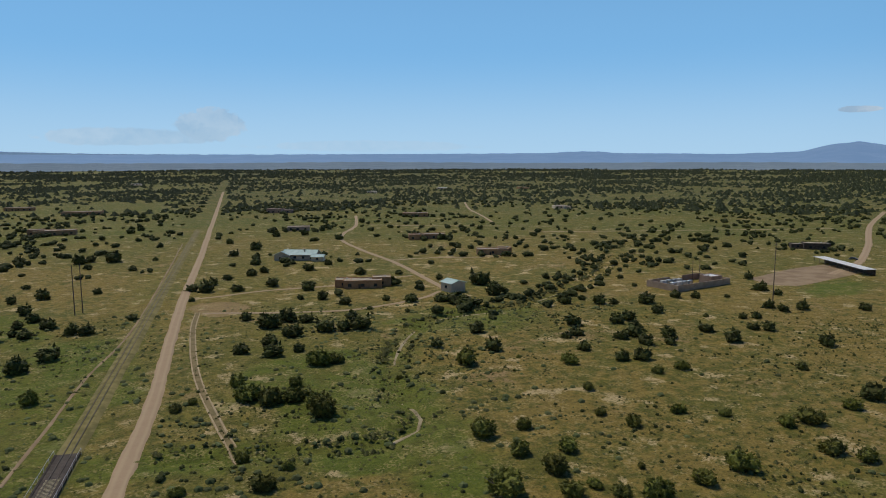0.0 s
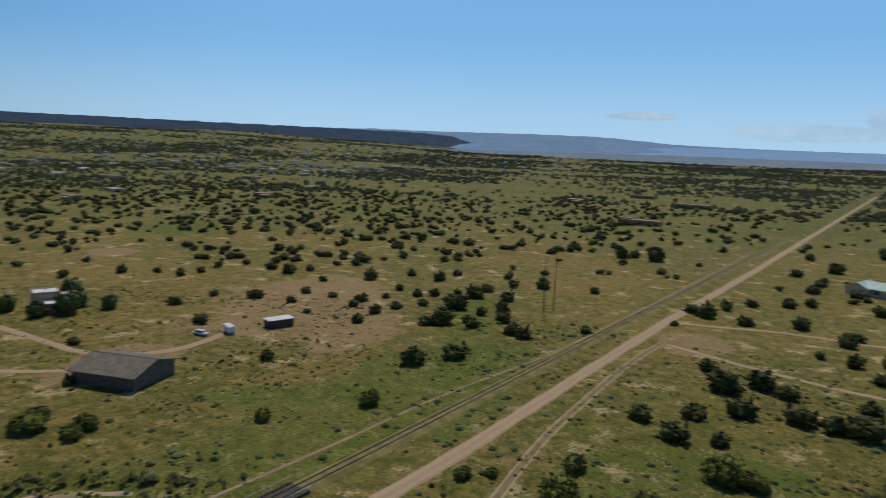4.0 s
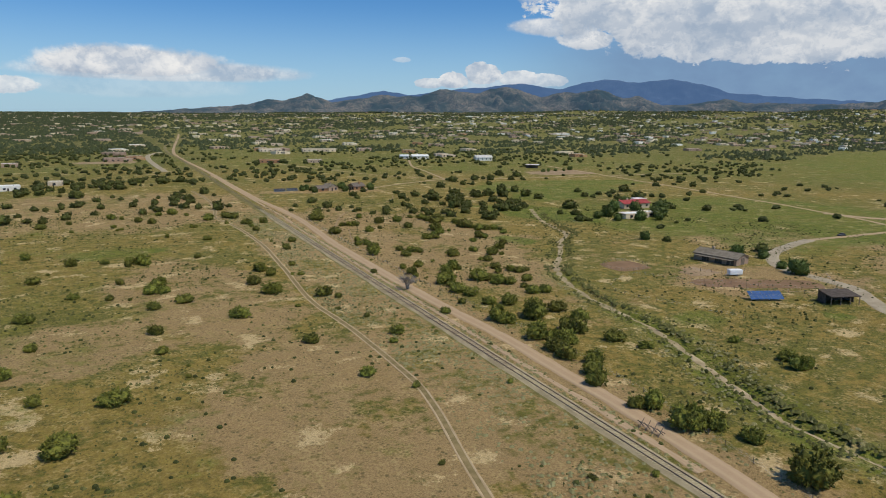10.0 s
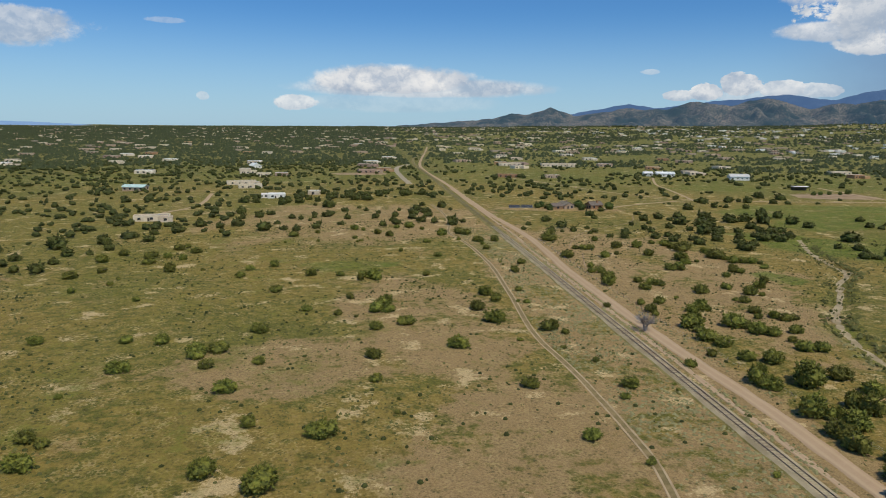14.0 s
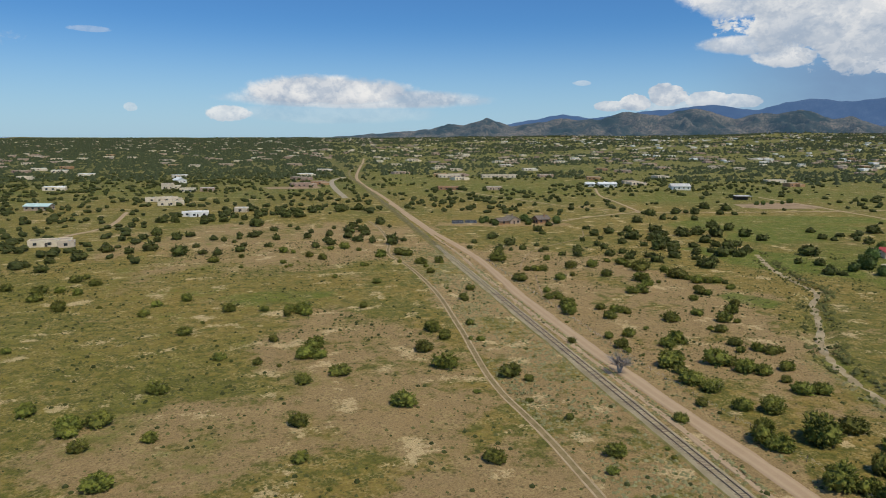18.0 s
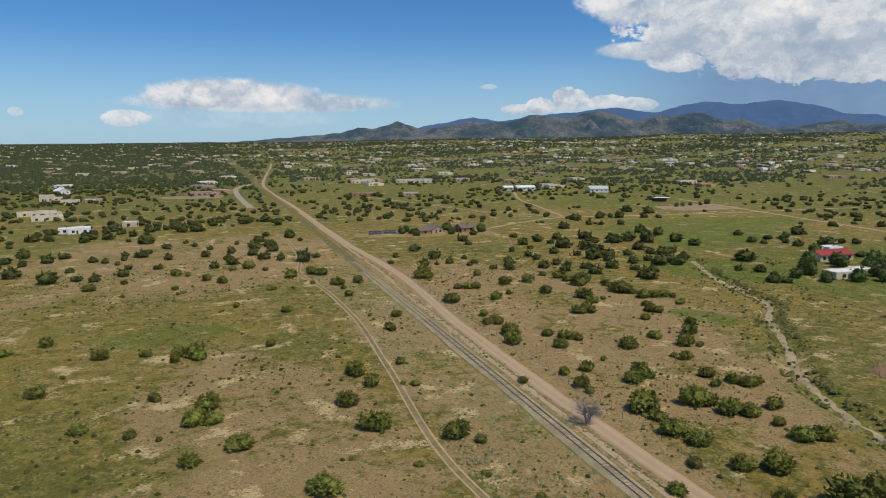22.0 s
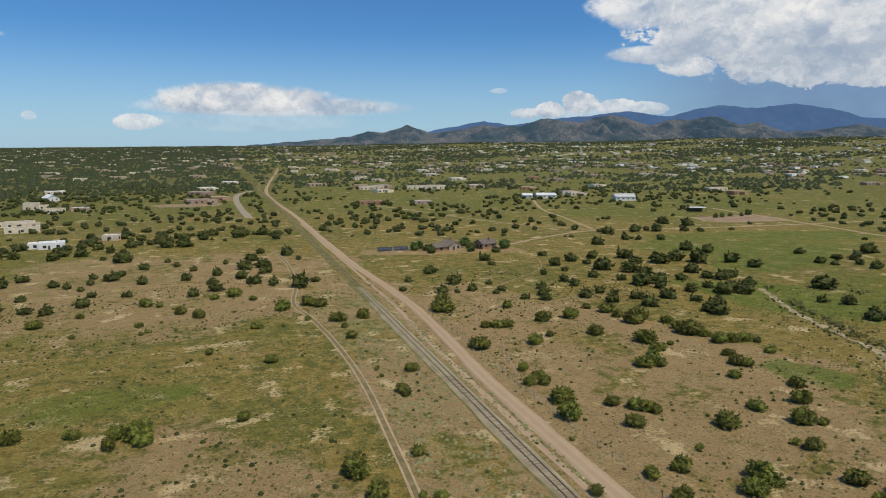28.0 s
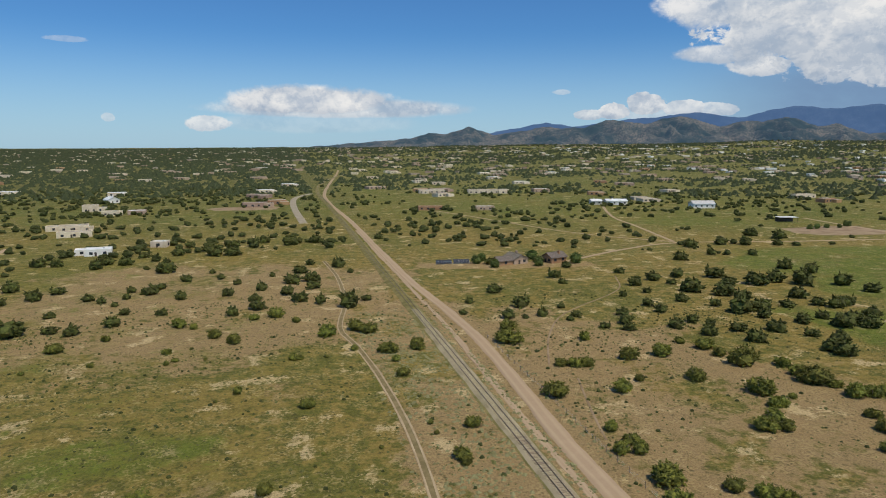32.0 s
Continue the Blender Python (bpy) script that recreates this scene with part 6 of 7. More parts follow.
off = rng.normal(3.7, 1.1, 2600)[:, None] * np.stack([along[:, 1], -along[:, 0]], -1)[pick] * np.where(rng.uniform(size=(2600, 1)) < 0.72, -1, 1)
spot = ARROYO[pick] + off + rng.uniform(-3, 3, (2600, 1)) * along[pick]
spot = spot[(np.abs(spot[:, 0]) > 8) & (away(spot[:, 0], spot[:, 1], ROAD_SOUTH[::3]) > 4) & (wave(spot[:, 0], spot[:, 1], 37, 2.0) > np.where(spot[:, 1] < -125, 0.05, -0.35))]
stuff_trees("bank_shrubs", "low dark scrub along the cut arroyo bank", spot[:, 0], spot[:, 1], rng.uniform(0.5, 1.7, len(spot)), [blob_shape(8)], TUFT, rng, (0.6, 1.0))

# ---------------------------------------------------------------- buildings


def thing(name, label, category, x, y, turn=0.0, group="", z=0.0):
    ob = tagged(new(name), label, category, group)
    ob.matrix_world = pose(x, y, z, 0, 0, turn)
    return ob


def window(parent, x, y, z, wide, high, side):
    """A framed window set in a wall that faces side: 'n', 's', 'e' or 'w'."""
    turn = {"s": 0, "e": 90, "n": 180, "w": 270}[side]
    frame_part = part("window", boxed(-wide / 2 - 0.1, -0.09, -high / 2 - 0.1, wide / 2 + 0.1, 0.1, high / 2 + 0.1, bevel=0.02), WOOD_DARK, parent)
    frame_part.matrix_basis = pose(x, y, z, 0, 0, turn)
    part("pane", boxed(-wide / 2, -0.115, -high / 2, wide / 2, -0.06, high / 2), GLASS, frame_part)


def door(parent, x, y, z, wide, high, side, mat=None):
    turn = {"s": 0, "e": 90, "n": 180, "w": 270}[side]
    ob = part("door", boxed(-wide / 2, -0.1, 0, wide / 2, 0.08, high, bevel=0.02), mat or WOOD_DARK, parent)
    ob.matrix_basis = pose(x, y, z, 0, 0, turn)


def flat_block(parent, cx, cy, w, d, h, wall, roof, windows=True, base=-0.3):
    """One room block: walls with a raised rounded parapet, a sunk roof, a drain spout, windows round it."""
    x0, x1, y0, y1, t = cx - w / 2, cx + w / 2, cy - d / 2, cy + d / 2, 0.4
    bm = bmesh.new()
    box(bm, x0, y0, base, x1, y1, h, bevel=0.12)
    for a in ((x0, y0, x1, y0 + t), (x0, y1 - t, x1, y1), (x0, y0 + t, x0 + t, y1 - t), (x1 - t, y0 + t, x1, y1 - t)):
        box(bm, a[0], a[1], h - 0.15, a[2], a[3], h + 0.45, bevel=0.08)
    body = part("wall", bm, wall, parent)
    part("roof", boxed(x0 + t + 0.02, y0 + t + 0.02, h + 0.004, x1 - t - 0.02, y1 - t - 0.02, h + 0.12), roof, parent)
    part("roof_vent", boxed(cx + w * 0.2 - 0.35, cy - 0.35, h + 0.12, cx + w * 0.2 + 0.35, cy + 0.35, h + 0.75, bevel=0.05), METAL, parent)
    if windows:
        for side, length, place_at in (("s", w, lambda u: (u + cx, y0)), ("n", w, lambda u: (u + cx, y1)), ("w", d, lambda u: (x0, u + cy)), ("e", d, lambda u: (x1, u + cy))):
            n = max(1, int(length // 5.5))
            for k in range(n):
                px, py = place_at(-length / 2 + (k + 0.5) * length / n)
                window(parent, px, py, min(1.55, h * 0.55), 1.5, 1.25, side)
    return body


def adobe_house(x, y, turn, blocks, wall, roof, label, name="adobe_house", group="", windows=True):
    house = thing(name, label, "house", x, y, turn, group)
    for cx, cy, w, d, h in blocks:
        flat_block(house, cx, cy, w, d, h, wall, roof, windows)
    cx, cy, w, d, h = blocks[0]
    door(house, cx - w * 0.08, cy - d / 2, 0, 1.1, 2.1, "s")
    return house


def gable_body(bm, w, d, h, rise, base=-0.3):
    """Walls with pointed ends; the ridge runs along y."""
    p = [(-w / 2, base), (w / 2, base), (w / 2, h), (0, h + rise), (-w / 2, h)]
    a = [bm.verts.new((x, -d / 2, z)) for x, z in p]
    b = [bm.verts.new((x, d / 2, z)) for x, z in p]
    bm.faces.new(a), bm.faces.new(b[::-1])
    for k in range(5):
        bm.faces.new((a[k], a[(k + 1) % 5], b[(k + 1) % 5], b[k]))
    return bm


def gable_roof(parent, w, d, h, rise, mat, over=0.6, thick=0.18, seams=True):
    """Two sloping roof plates with a ridge cap and standing seams."""
    slope = rise / (w / 2)
    for s in (-1, 1):
        bm = bmesh.new()
        ends = [(0, h + rise + 0.05), (s * (w / 2 + over), h - slope * over + 0.05)]
        quad = []
        for dz in (0, thick):
            for y in (-d / 2 - over, d / 2 + over):
                for x, z in ends:
                    quad.append(bm.verts.new((x, y, z + dz)))
        for f in ((0, 1, 3, 2), (4, 6, 7, 5), (0, 4, 5, 1), (2, 3, 7, 6), (0, 2, 6, 4), (1, 5, 7, 3)):
            bm.faces.new([quad[k] for k in f])
        plate = part("roof", bm, mat, parent)
        if seams:
            bm = bmesh.new()
            n = int(d / 1.5)
            for k in range(n + 1):
                y = -d / 2 + k * d / n
                tube(bm, (ends[0][0], y, ends[0][1] + thick), (ends[1][0], y, ends[1][1] + thick), 0.04, 0.04, 4)
            part("seam", bm, mat, plate)
    part("ridge_cap", tube(bmesh.new(), (0, -d / 2 - over, h + rise + thick + 0.03), (0, d / 2 + over, h + rise + thick + 0.03), 0.14, 0.14, 6), mat, parent)


def gable_house(x, y, turn, w, d, h, rise, wall, roof, label, name="house", category="house", wings=(), chimney=True, seams=True):
    house = thing(name, label, category, x, y, turn)
    part("wall", gable_body(bmesh.new(), w, d, h, rise), wall, house)
    gable_roof(house, w, d, h, rise, roof, seams=seams)
    for side, length in (("e", d), ("w", d)):
        n = max(1, int(length // 4.5))
        for k in range(n):
            window(house, (w / 2) * (1 if side == "e" else -1), -length / 2 + (k + 0.5) * length / n, h * 0.55, 1.4, 1.2, side)
    door(house, -w * 0.12, -d / 2, 0, 1.1, 2.1, "s")
    window(house, w * 0.25, -d / 2, h * 0.55, 1.3, 1.2, "s")
    if chimney:
        part("chimney", boxed(w * 0.14, d * 0.1, h + rise * 0.4, w * 0.14 + 0.9, d * 0.1 + 0.9, h + rise + 1.1, bevel=0.05), wall, house)
    for cx, cy, ww, wd, wh in wings:
        flat_block(house, cx, cy, ww, wd, wh, wall, roof)
    return house


# The grey-roofed stable with its yard
stable = thing("stable", "tan stuccoed stable with a brown shingled gable roof", "stable", 142, 121, 14.5)
part("wall", gable_body(bmesh.new(), 10, 18, 2.8, 1.5), ADOBE, stable)
gable_roof(stable, 10, 18, 2.8, 1.5, ROOF_BROWN, seams=False)
door(stable, 0, -9, 0, 3.0, 2.7, "s", WOOD_POLE)
for y in (-6.5, -1.5, 4.0):
    door(stable, -5, y, 0, 3.0, 2.3, "w")
part("chimney", boxed(-0.5, 3.0, 4.2, 0.4, 3.9, 5.6, bevel=0.05), ADOBE, stable)
lean = part("lean_to", boxed(-7.4, -8.0, 2.2, -4.9, 8.0, 2.35), ROOF_BROWN, stable, "low brown lean-to roof")
for y in (-7.5, -2.5, 2.5, 7.5):
    part("post", boxed(-7.2, y - 0.08, -0.2, -7.04, y + 0.08, 2.2), WOOD_POLE, lean)

shed = thing("carport", "open carport with a dark brown sloping metal roof", "carport", 127, 60, -18)
bm = bmesh.new()
p = [bm.verts.new(v) for v in ((-5.2, -3.4, 2.7), (5.2, -3.4, 2.7), (5.2, 3.4, 3.5), (-5.2, 3.4, 3.5))]
q = [bm.verts.new(v.co + Vector((0, 0, 0.16))) for v in p]
bm.faces.new(p[::-1]), bm.faces.new(q)
for k in range(4):
    bm.faces.new((p[k], p[(k + 1) % 4], q[(k + 1) % 4], q[k]))
part("roof", bm, WOOD_DARK, shed)
for x in (-4.9, -1.6, 1.7, 4.9):
    part("post", boxed(x - 0.1, -3.2, -0.2, x + 0.1, -3.0, 2.75), WOOD_POLE, shed)
part("back_wall", boxed(-5.0, 3.0, -0.2, 5.0, 3.2, 3.4), WOOD_DARK, shed)
for s in (-1, 1):
    part("side_wall", boxed(s * 4.95 - 0.1, -0.5, -0.2, s * 4.95 + 0.1, 3.0, 3.0), WOOD_DARK, shed)

solar = thing("solar_array", "tilted array of sixteen blue solar panels on steel legs", "solar panels", 108, 72, -22)
tilt = pose(0, 0, 1.5, 28, 0, 0)
bar = part("support_frame", boxed(-5.6, -0.1, -0.16, 5.6, 0.1, -0.06), METAL, solar)
bar.matrix_basis = tilt
for i in range(8):
    for j in range(2):
        panel = part("panel", boxed(-0.66, -0.98, -0.02, 0.66, 0.98, 0.04, bevel=0.01), PANEL_BLUE, solar)
        panel.matrix_basis = tilt @ pose((i - 3.5) * 1.4, (j - 0.5) * 2.05, 0)
        part("rim", boxed(-0.69, 0.98, -0.03, 0.69, 1.01, 0.05), METAL, panel)
for x in (-4.5, -1.5, 1.5, 4.5):
    part("leg", tube(bmesh.new(), (x, 0, -0.2), (x, 0, 1.45), 0.07, 0.07), METAL, solar)


def wheel_at(parent, x, y, r=0.36):
    ob = part("wheel", tube(bmesh.new(), (x - 0.12, y, r), (x + 0.12, y, r), r, r, 12), RUBBER, parent)
    part("rim", tube(bmesh.new(), (x - 0.13, y, r), (x + 0.13, y, r), r * 0.55, r * 0.55, 8), METAL, ob)


def car(x, y, turn, paint, label, pickup=False):
    """A parked car: lower body, cabin with glass, four wheels."""
    ob = thing("pickup_truck" if pickup else "car", label, "vehicle", x, y, turn)
    body = bmesh.new()
    box(body, -0.92, -2.4, 0.38, 0.92, 2.4, 0.98, bevel=0.14)
    part("body", body, paint, ob)
    cab = bmesh.new()
    top = box(cab, -0.82, -0.6 if pickup else -1.7, 0.95, 0.82, 1.2, 1.62, bevel=0.2)
    part("cabin", cab, paint, ob)
    part("windscreen", boxed(-0.7, 1.1, 1.02, 0.7, 1.24, 1.45), GLASS, ob)
    for s in (-1, 1):
        part("side_window", boxed(s * 0.8 - 0.04, -0.4 if pickup else -1.4, 1.08, s * 0.8 + 0.04, 0.95, 1.48), GLASS, ob)
        for y0 in (-1.45, 1.45):
            wheel_at(ob, s * 0.82, y0)
        part("headlight", boxed(s * 0.65 - 0.16, 2.36, 0.62, s * 0.65 + 0.16, 2.43, 0.8), METAL, ob)
    return ob


def trailer(x, y, turn, label):
    ob = thing("trailer", label, "trailer", x, y, turn)
    part("body", boxed(-1.15, -2.6, 0.55, 1.15, 2.6, 2.5, bevel=0.22), PAINT_WHITE, ob)
    part("window", boxed(1.12, -0.6, 1.3, 1.18, 0.6, 1.9), GLASS, ob)
    part("door", boxed(1.12, 1.0, 0.7, 1.17, 1.7, 2.2), METAL, ob)
    part("drawbar", tube(bmesh.new(), (0, 2.5, 0.5), (0, 3.7, 0.45), 0.08, 0.05), METAL, ob)
    for s in (-1, 1):
        wheel_at(ob, s * 1.0, -0.3)


trailer(126, 100, 70, "small white box trailer parked beside the stable yard")
trailer(87, -204, 70, "white travel trailer parked beside the lane")
car(132, 62, -18, PAINT_DARK, "dark car parked beside the open carport")
car(129, 40, 20, PAINT_DARK, "dark car parked on the gravel yard")
car(133, 37, 25, PAINT_DARK, "dark blue car parked on the gravel yard")
car(171, 2, -40, PAINT_WHITE, "white car parked at the end of the gravel drive")
car(91, -197, 100, PAINT_WHITE, "white car parked on the dirt lane")
car(246, 140, -88, PAINT_DARK, "dark pickup truck on the pale drive", pickup=True)
car(-384, -322, 30, PAINT_DARK, "dark car on the dirt road", pickup=False)

# houses east of the line
adobe_house(151, 28, -62, [(0, 0, 20, 12, 3.3), (13, 2, 10, 9, 2.9), (-9, -7.5, 9, 6, 2.7)], ADOBE, ROOF_PINK, "long low tan house with pale flat roofs among trees")
adobe_house(170, 9, -30, [(0, 0, 9, 7, 2.8)], ADOBE, ROOF_FLAT, "small pink stuccoed cottage beside gravel drive")
barn = thing("barn", "weathered dark wooden barn with a brown-grey roof", "barn", 73, -163, 111)
part("wall", gable_body(bmesh.new(), 15, 17, 3.4, 2.0), WOOD_POLE, barn)
gable_roof(barn, 15, 17, 3.4, 2.0, ROOF_BROWN, over=0.9)
for y in (-5.0, 0.0, 5.0):
    door(barn, -7.5, y, 0, 3.2, 2.7, "w", WOOD_POLE)
door(barn, 0, -8.5, 0, 3.6, 3.0, "s", WOOD_POLE)
shelter = thing("shelter", "open animal shelter with a white sheet roof", "shelter", 82, -219, 72)
part("roof", boxed(-4.4, -2.4, 2.5, 4.4, 2.4, 2.68, bevel=0.04), ROOF_WHITE, shelter)
part("back_wall", boxed(-4.1, 2.0, -0.2, 4.1, 2.15, 2.5), WOOD_DARK, shelter)
for s in (-1, 1):
    part("side_wall", boxed(s * 4.1 - 0.06, -1.9, -0.2, s * 4.1 + 0.06, 2.0, 2.5), WOOD_DARK, shelter)
    part("post", boxed(s * 1.4 - 0.09, -2.2, -0.2, s * 1.4 + 0.09, -2.0, 2.5), WOOD_POLE, shelter)
adobe_house(156, -183, -20, [(0, 0, 8, 8, 5.6), (-7, 1, 8, 7, 3.1), (5, -7, 7, 6, 2.9)], ADOBE, ROOF_WHITE, "two-storey tan house half hidden by dark trees")
adobe_house(309, -186, -62, [(0, 0, 24, 11, 3.3), (14, -3, 12, 9, 2.9), (-14, 4, 10, 9, 3.6)], ADOBE_PALE, ROOF_WHITE, "wide cream house with several white flat roofs")
adobe_house(373, -231, -50, [(0, 0, 15, 9, 3.0)], ADOBE_PALE, ROOF_WHITE, "cream flat-roofed house among junipers")
adobe_house(306, -37, -47, [(-28, -2, 11, 8, 2.6), (-22, 5, 9, 7, 3.4), (-13, 0, 10, 9, 4.0), (-6, 6, 9, 9, 6.2), (-3, -5, 10, 7, 3.0), (4, 1, 8, 9, 4.6), (11, -5, 7, 6, 2.6), (22, 2, 18, 11, 6.6), (12, 8, 8, 8, 4.8)], ADOBE_ROSE, ROOF_ROSE, "large red-brown adobe house of many stepped blocks")
adobe_house(267, -63, -75, [(0, 0, 24, 7, 1.0), (-3, 9, 9, 6, 1.6)], ADOBE_ROSE, YARD, "low unfinished red-brown walls beside the house", windows=False, name="walled_court")
adobe_house(357, -134, -20, [(0, 0, 7, 5, 2.8)], WHITE, ROOF_GREY, "small grey-white metal shed beside the lane", name="shed")
for k, (x, y, t) in enumerate(((290, -88, 10), (288, -95, 40), (286, -102, 5))):
    car(x, y, t, PAINT_DARK, "dark vehicle parked on the bare building yard", pickup=k == 1)
for k in range(7):
    stack = thing("timber_stack", "low stack of pale building timber on bare ground", "timber", 265 + 5 * (k % 3), -84 - 6 * k, 25 + 9 * k, "building timber")
    part("boards", boxed(-4.5, -0.7, -0.05, 4.5, 0.7, 0.5, bevel=0.05), SLEEPER, stack)
    part("bearer", boxed(-4.0, -0.9, -0.1, -3.8, 0.9, 0.06), WOOD_POLE, stack)
gable_house(218, 261, 88, 10, 20, 3.2, 1.6, ADOBE_PALE, ROOF_RED, "cream house with a long red metal roof among trees")
adobe_house(189, 227, -4, [(0, 0, 16, 8, 2.6), (12, 3, 8, 7, 2.4)], ADOBE_PALE, ROOF_WHITE, "low cream house with flat white porch roofs")
adobe_house(236, 276, 0, [(0, 0, 9, 7, 3.0)], WHITE, ROOF_WHITE, "small white outbuilding behind the red-roofed house")
gable_house(400, 190, 75, 9, 30, 3.4, 1.5, ADOBE, ROOF_RED, "long house with a red roof beside the lane")
gable_house(640, 210, 60, 9, 34, 3.4, 1.5, ADOBE_PALE, ROOF_FLAT, "pale ranch buildings at the meadow edge", seams=False)
gable_house(530, 235, 65, 10, 26, 3.4, 1.5, ADOBE, ROOF_RED, "red-roofed ranch house at the meadow edge")

# houses north
gable_house(332, 655, 79, 12, 20, 4.0, 2.4, WHITE, ROOF_GREY, "white house with a pale grey metal roof", chimney=False)
gable_house(270, 703, 80, 11, 20, 3.6, 1.6, WHITE, ROOF_WHITE, "white-roofed house with grey-blue walls")
gable_house(252, 709, 80, 9, 10, 3.4, 1.5, ROOF_GREY, ROOF_WHITE, "white-roofed garage beside the house", name="garage")
hay = thing("hay_barn", "open hay barn with a white metal roof", "barn", 328, 540, -12)
part("roof", boxed(-7.2, -4, 3.6, 7.2, 4, 3.8, bevel=0.04), ROOF_WHITE, hay)
for x in (-6.8, -2.3, 2.3, 6.8):
    for y in (-3.6, 3.6):
        part("post", boxed(x - 0.12, y - 0.12, -0.2, x + 0.12, y + 0.12, 3.62), WOOD_DARK, hay)
part("back_wall", boxed(-6.8, 3.2, -0.2, 6.8, 3.4, 3.5), WOOD_DARK, hay)
gable_house(68, 416, 15, 8, 10, 2.6, 2.0, ADOBE, ROOF_BROWN, "old brown stone house with a steep brown roof", seams=False)
gable_house(60, 412, 105, 6, 8, 2.4, 1.6, ADOBE_RED, WOOD_POLE, "small brown outbuilding with a rusty roof", seams=False, chimney=False)
gable_house(88, 414, -70, 7, 10, 2.8, 2.0, ADOBE_RED, WOOD_POLE, "old brown stone house with a weathered board roof", seams=False)
for k in range(2):
    rack = thing("solar_rack", "dark solar rack among junipers", "solar panels", 32 + 9 * k, 419, -6, "solar racks")
    for i in range(6):
        panel = part("panel", boxed(-0.62, -1.2, -0.03, 0.62, 1.2, 0.03), PAINT_DARK, rack)
        panel.matrix_basis = pose(i * 1.3 - 3.4, 0, 1.3, 40, 0, 0)
    part("stand", boxed(-4, -0.1, -0.1, 4, 0.1, 1.3), METAL, rack)
adobe_house(-181, 600, 12, [(0, 0, 18, 10, 3.4), (-12, 3, 10, 9, 3.0), (8, -7, 8, 6, 2.8)], ADOBE_PALE, ROOF_FLAT, "large cream flat-roofed house among trees")
adobe_house(-140, 487, 8, [(0, 0, 13, 9, 3.2), (-8, 3, 7, 7, 2.8)], WHITE, ROOF_WHITE, "white flat-roofed house among junipers")
gable_house(-205, 822, 30, 11, 14, 3.6, 2.6, WHITE, ROOF_WHITE, "white gabled house beyond junipers")
adobe_house(-203, 735, 5, [(0, 0, 12, 9, 5.4), (8, 0, 9, 8, 3.2)], ADOBE_PALE, ROOF_FLAT, "two-storey cream house among junipers")
adobe_house(-178, 697, -8, [(0, 0, 14, 9, 3.4)], ADOBE_PALE, ROOF_FLAT, "cream flat-roofed house with deep porch")
adobe_house(-160, 702, 6, [(0, 0, 14, 9, 3.2)], ADOBE, ROOF_WHITE, "tan house with a pale flat roof")
adobe_house(-113, 511, -10, [(0, 0, 9, 7, 3.0)], ADOBE_PALE, ROOF_WHITE, "small cream cottage among junipers")
adobe_house(128, 886, -4, [(0, 0, 30, 11, 3.6), (-8, -7, 9, 6, 3.0)], ADOBE_PALE, ROOF_FLAT, "long cream house facing the open range")
adobe_house(193, 872, -6, [(0, 0, 48, 12, 4.0), (16, -8, 10, 7, 3.2)], ADOBE_PALE, ROOF_FLAT, "very long cream house facing the open range")
adobe_house(260, 876, 0, [(0, 0, 20, 11, 3.6)], ADOBE, ROOF_WHITE, "tan house with a pale flat roof")
adobe_house(84, 688, -6, [(0, 0, 22, 8, 3.2)], ADOBE_RED, ROOF_FLAT, "brown house with a long flat porch")
adobe_house(131, 678, -8, [(0, 0, 16, 8, 3.2)], ADOBE, ROOF_WHITE, "tan house with a pale flat roof")
adobe_house(-68, 752, 8, [(0, 0, 22, 11, 3.6), (12, -4, 9, 7, 3.0)], ADOBE, ROOF_FLAT, "tan house behind a bare building plot")
adobe_house(-198, 366, 10, [(0, 0, 20, 8, 3.0), (8, -6, 8, 6, 2.7)], ADOBE_PALE, ROOF_FLAT, "long cream house beside a pale lane")
gable_house(-262, 545, 80, 10, 18, 3.2, 1.6, ADOBE, ROOF_TEAL, "tan house with a green metal roof among junipers")
adobe_house(-172, 566, 12, [(0, 0, 20, 9, 3.2)], ADOBE_PALE, ROOF_FLAT, "cream flat-roofed house among junipers")
adobe_house(510, 736, 0, [(0, 0, 26, 10, 3.6)], ADOBE_PALE, ROOF_FLAT, "long cream house among junipers")

# houses south
gable_house(-70, -421, 68, 11, 20, 3.4, 2.2, ADOBE_PALE, ROOF_TEAL, "house with a pale turquoise metal roof", wings=())
gable_house(-60, -424, 160, 9, 12, 3.2, 2.0, ADOBE_PALE, ROOF_TEAL, "pale turquoise roofed wing of the house", name="wing_house")
gable_house(-79, -412, 68, 6, 7, 2.6, 1.0, ADOBE_PALE, ROOF_TEAL, "small turquoise-roofed garage beside the house", name="garage", chimney=False)
adobe_house(-90, -321, 170, [(0, 0, 18, 9, 3.4), (9, 4, 9, 7, 3.9), (-9, 3, 8, 8, 3.2)], ADOBE_RED, ROOF_FLAT, "long brown flat-roofed adobe house with porches")
gable_house(-128, -299, 20, 8, 8, 4.2, 1.0, ADOBE_PALE, ROOF_TEAL, "tall narrow cream barn with a pale green roof", name="barn", category="barn", chimney=False)
adobe_house(-188, -409, 165, [(0, 0, 20, 9, 3.2), (8, 4, 9, 7, 3.6)], ADOBE_RED, ROOF_FLAT, "brown adobe house with flat roofs")
adobe_house(-172, -503, 170, [(0, 0, 24, 11, 3.4), (-10, -6, 12, 8, 3.8)], ADOBE_RED, ROOF_FLAT, "brown adobe house among junipers")
adobe_house(107, -614, 185, [(0, 0, 30, 12, 3.6), (-14, 5, 12, 9, 4.2)], ADOBE_RED, ROOF_FLAT, "large dark brown house among junipers")
adobe_house(128, -822, 180, [(0, 0, 40, 12, 3.6)], ADOBE_RED, ROOF_FLAT, "long dark brown house among junipers")
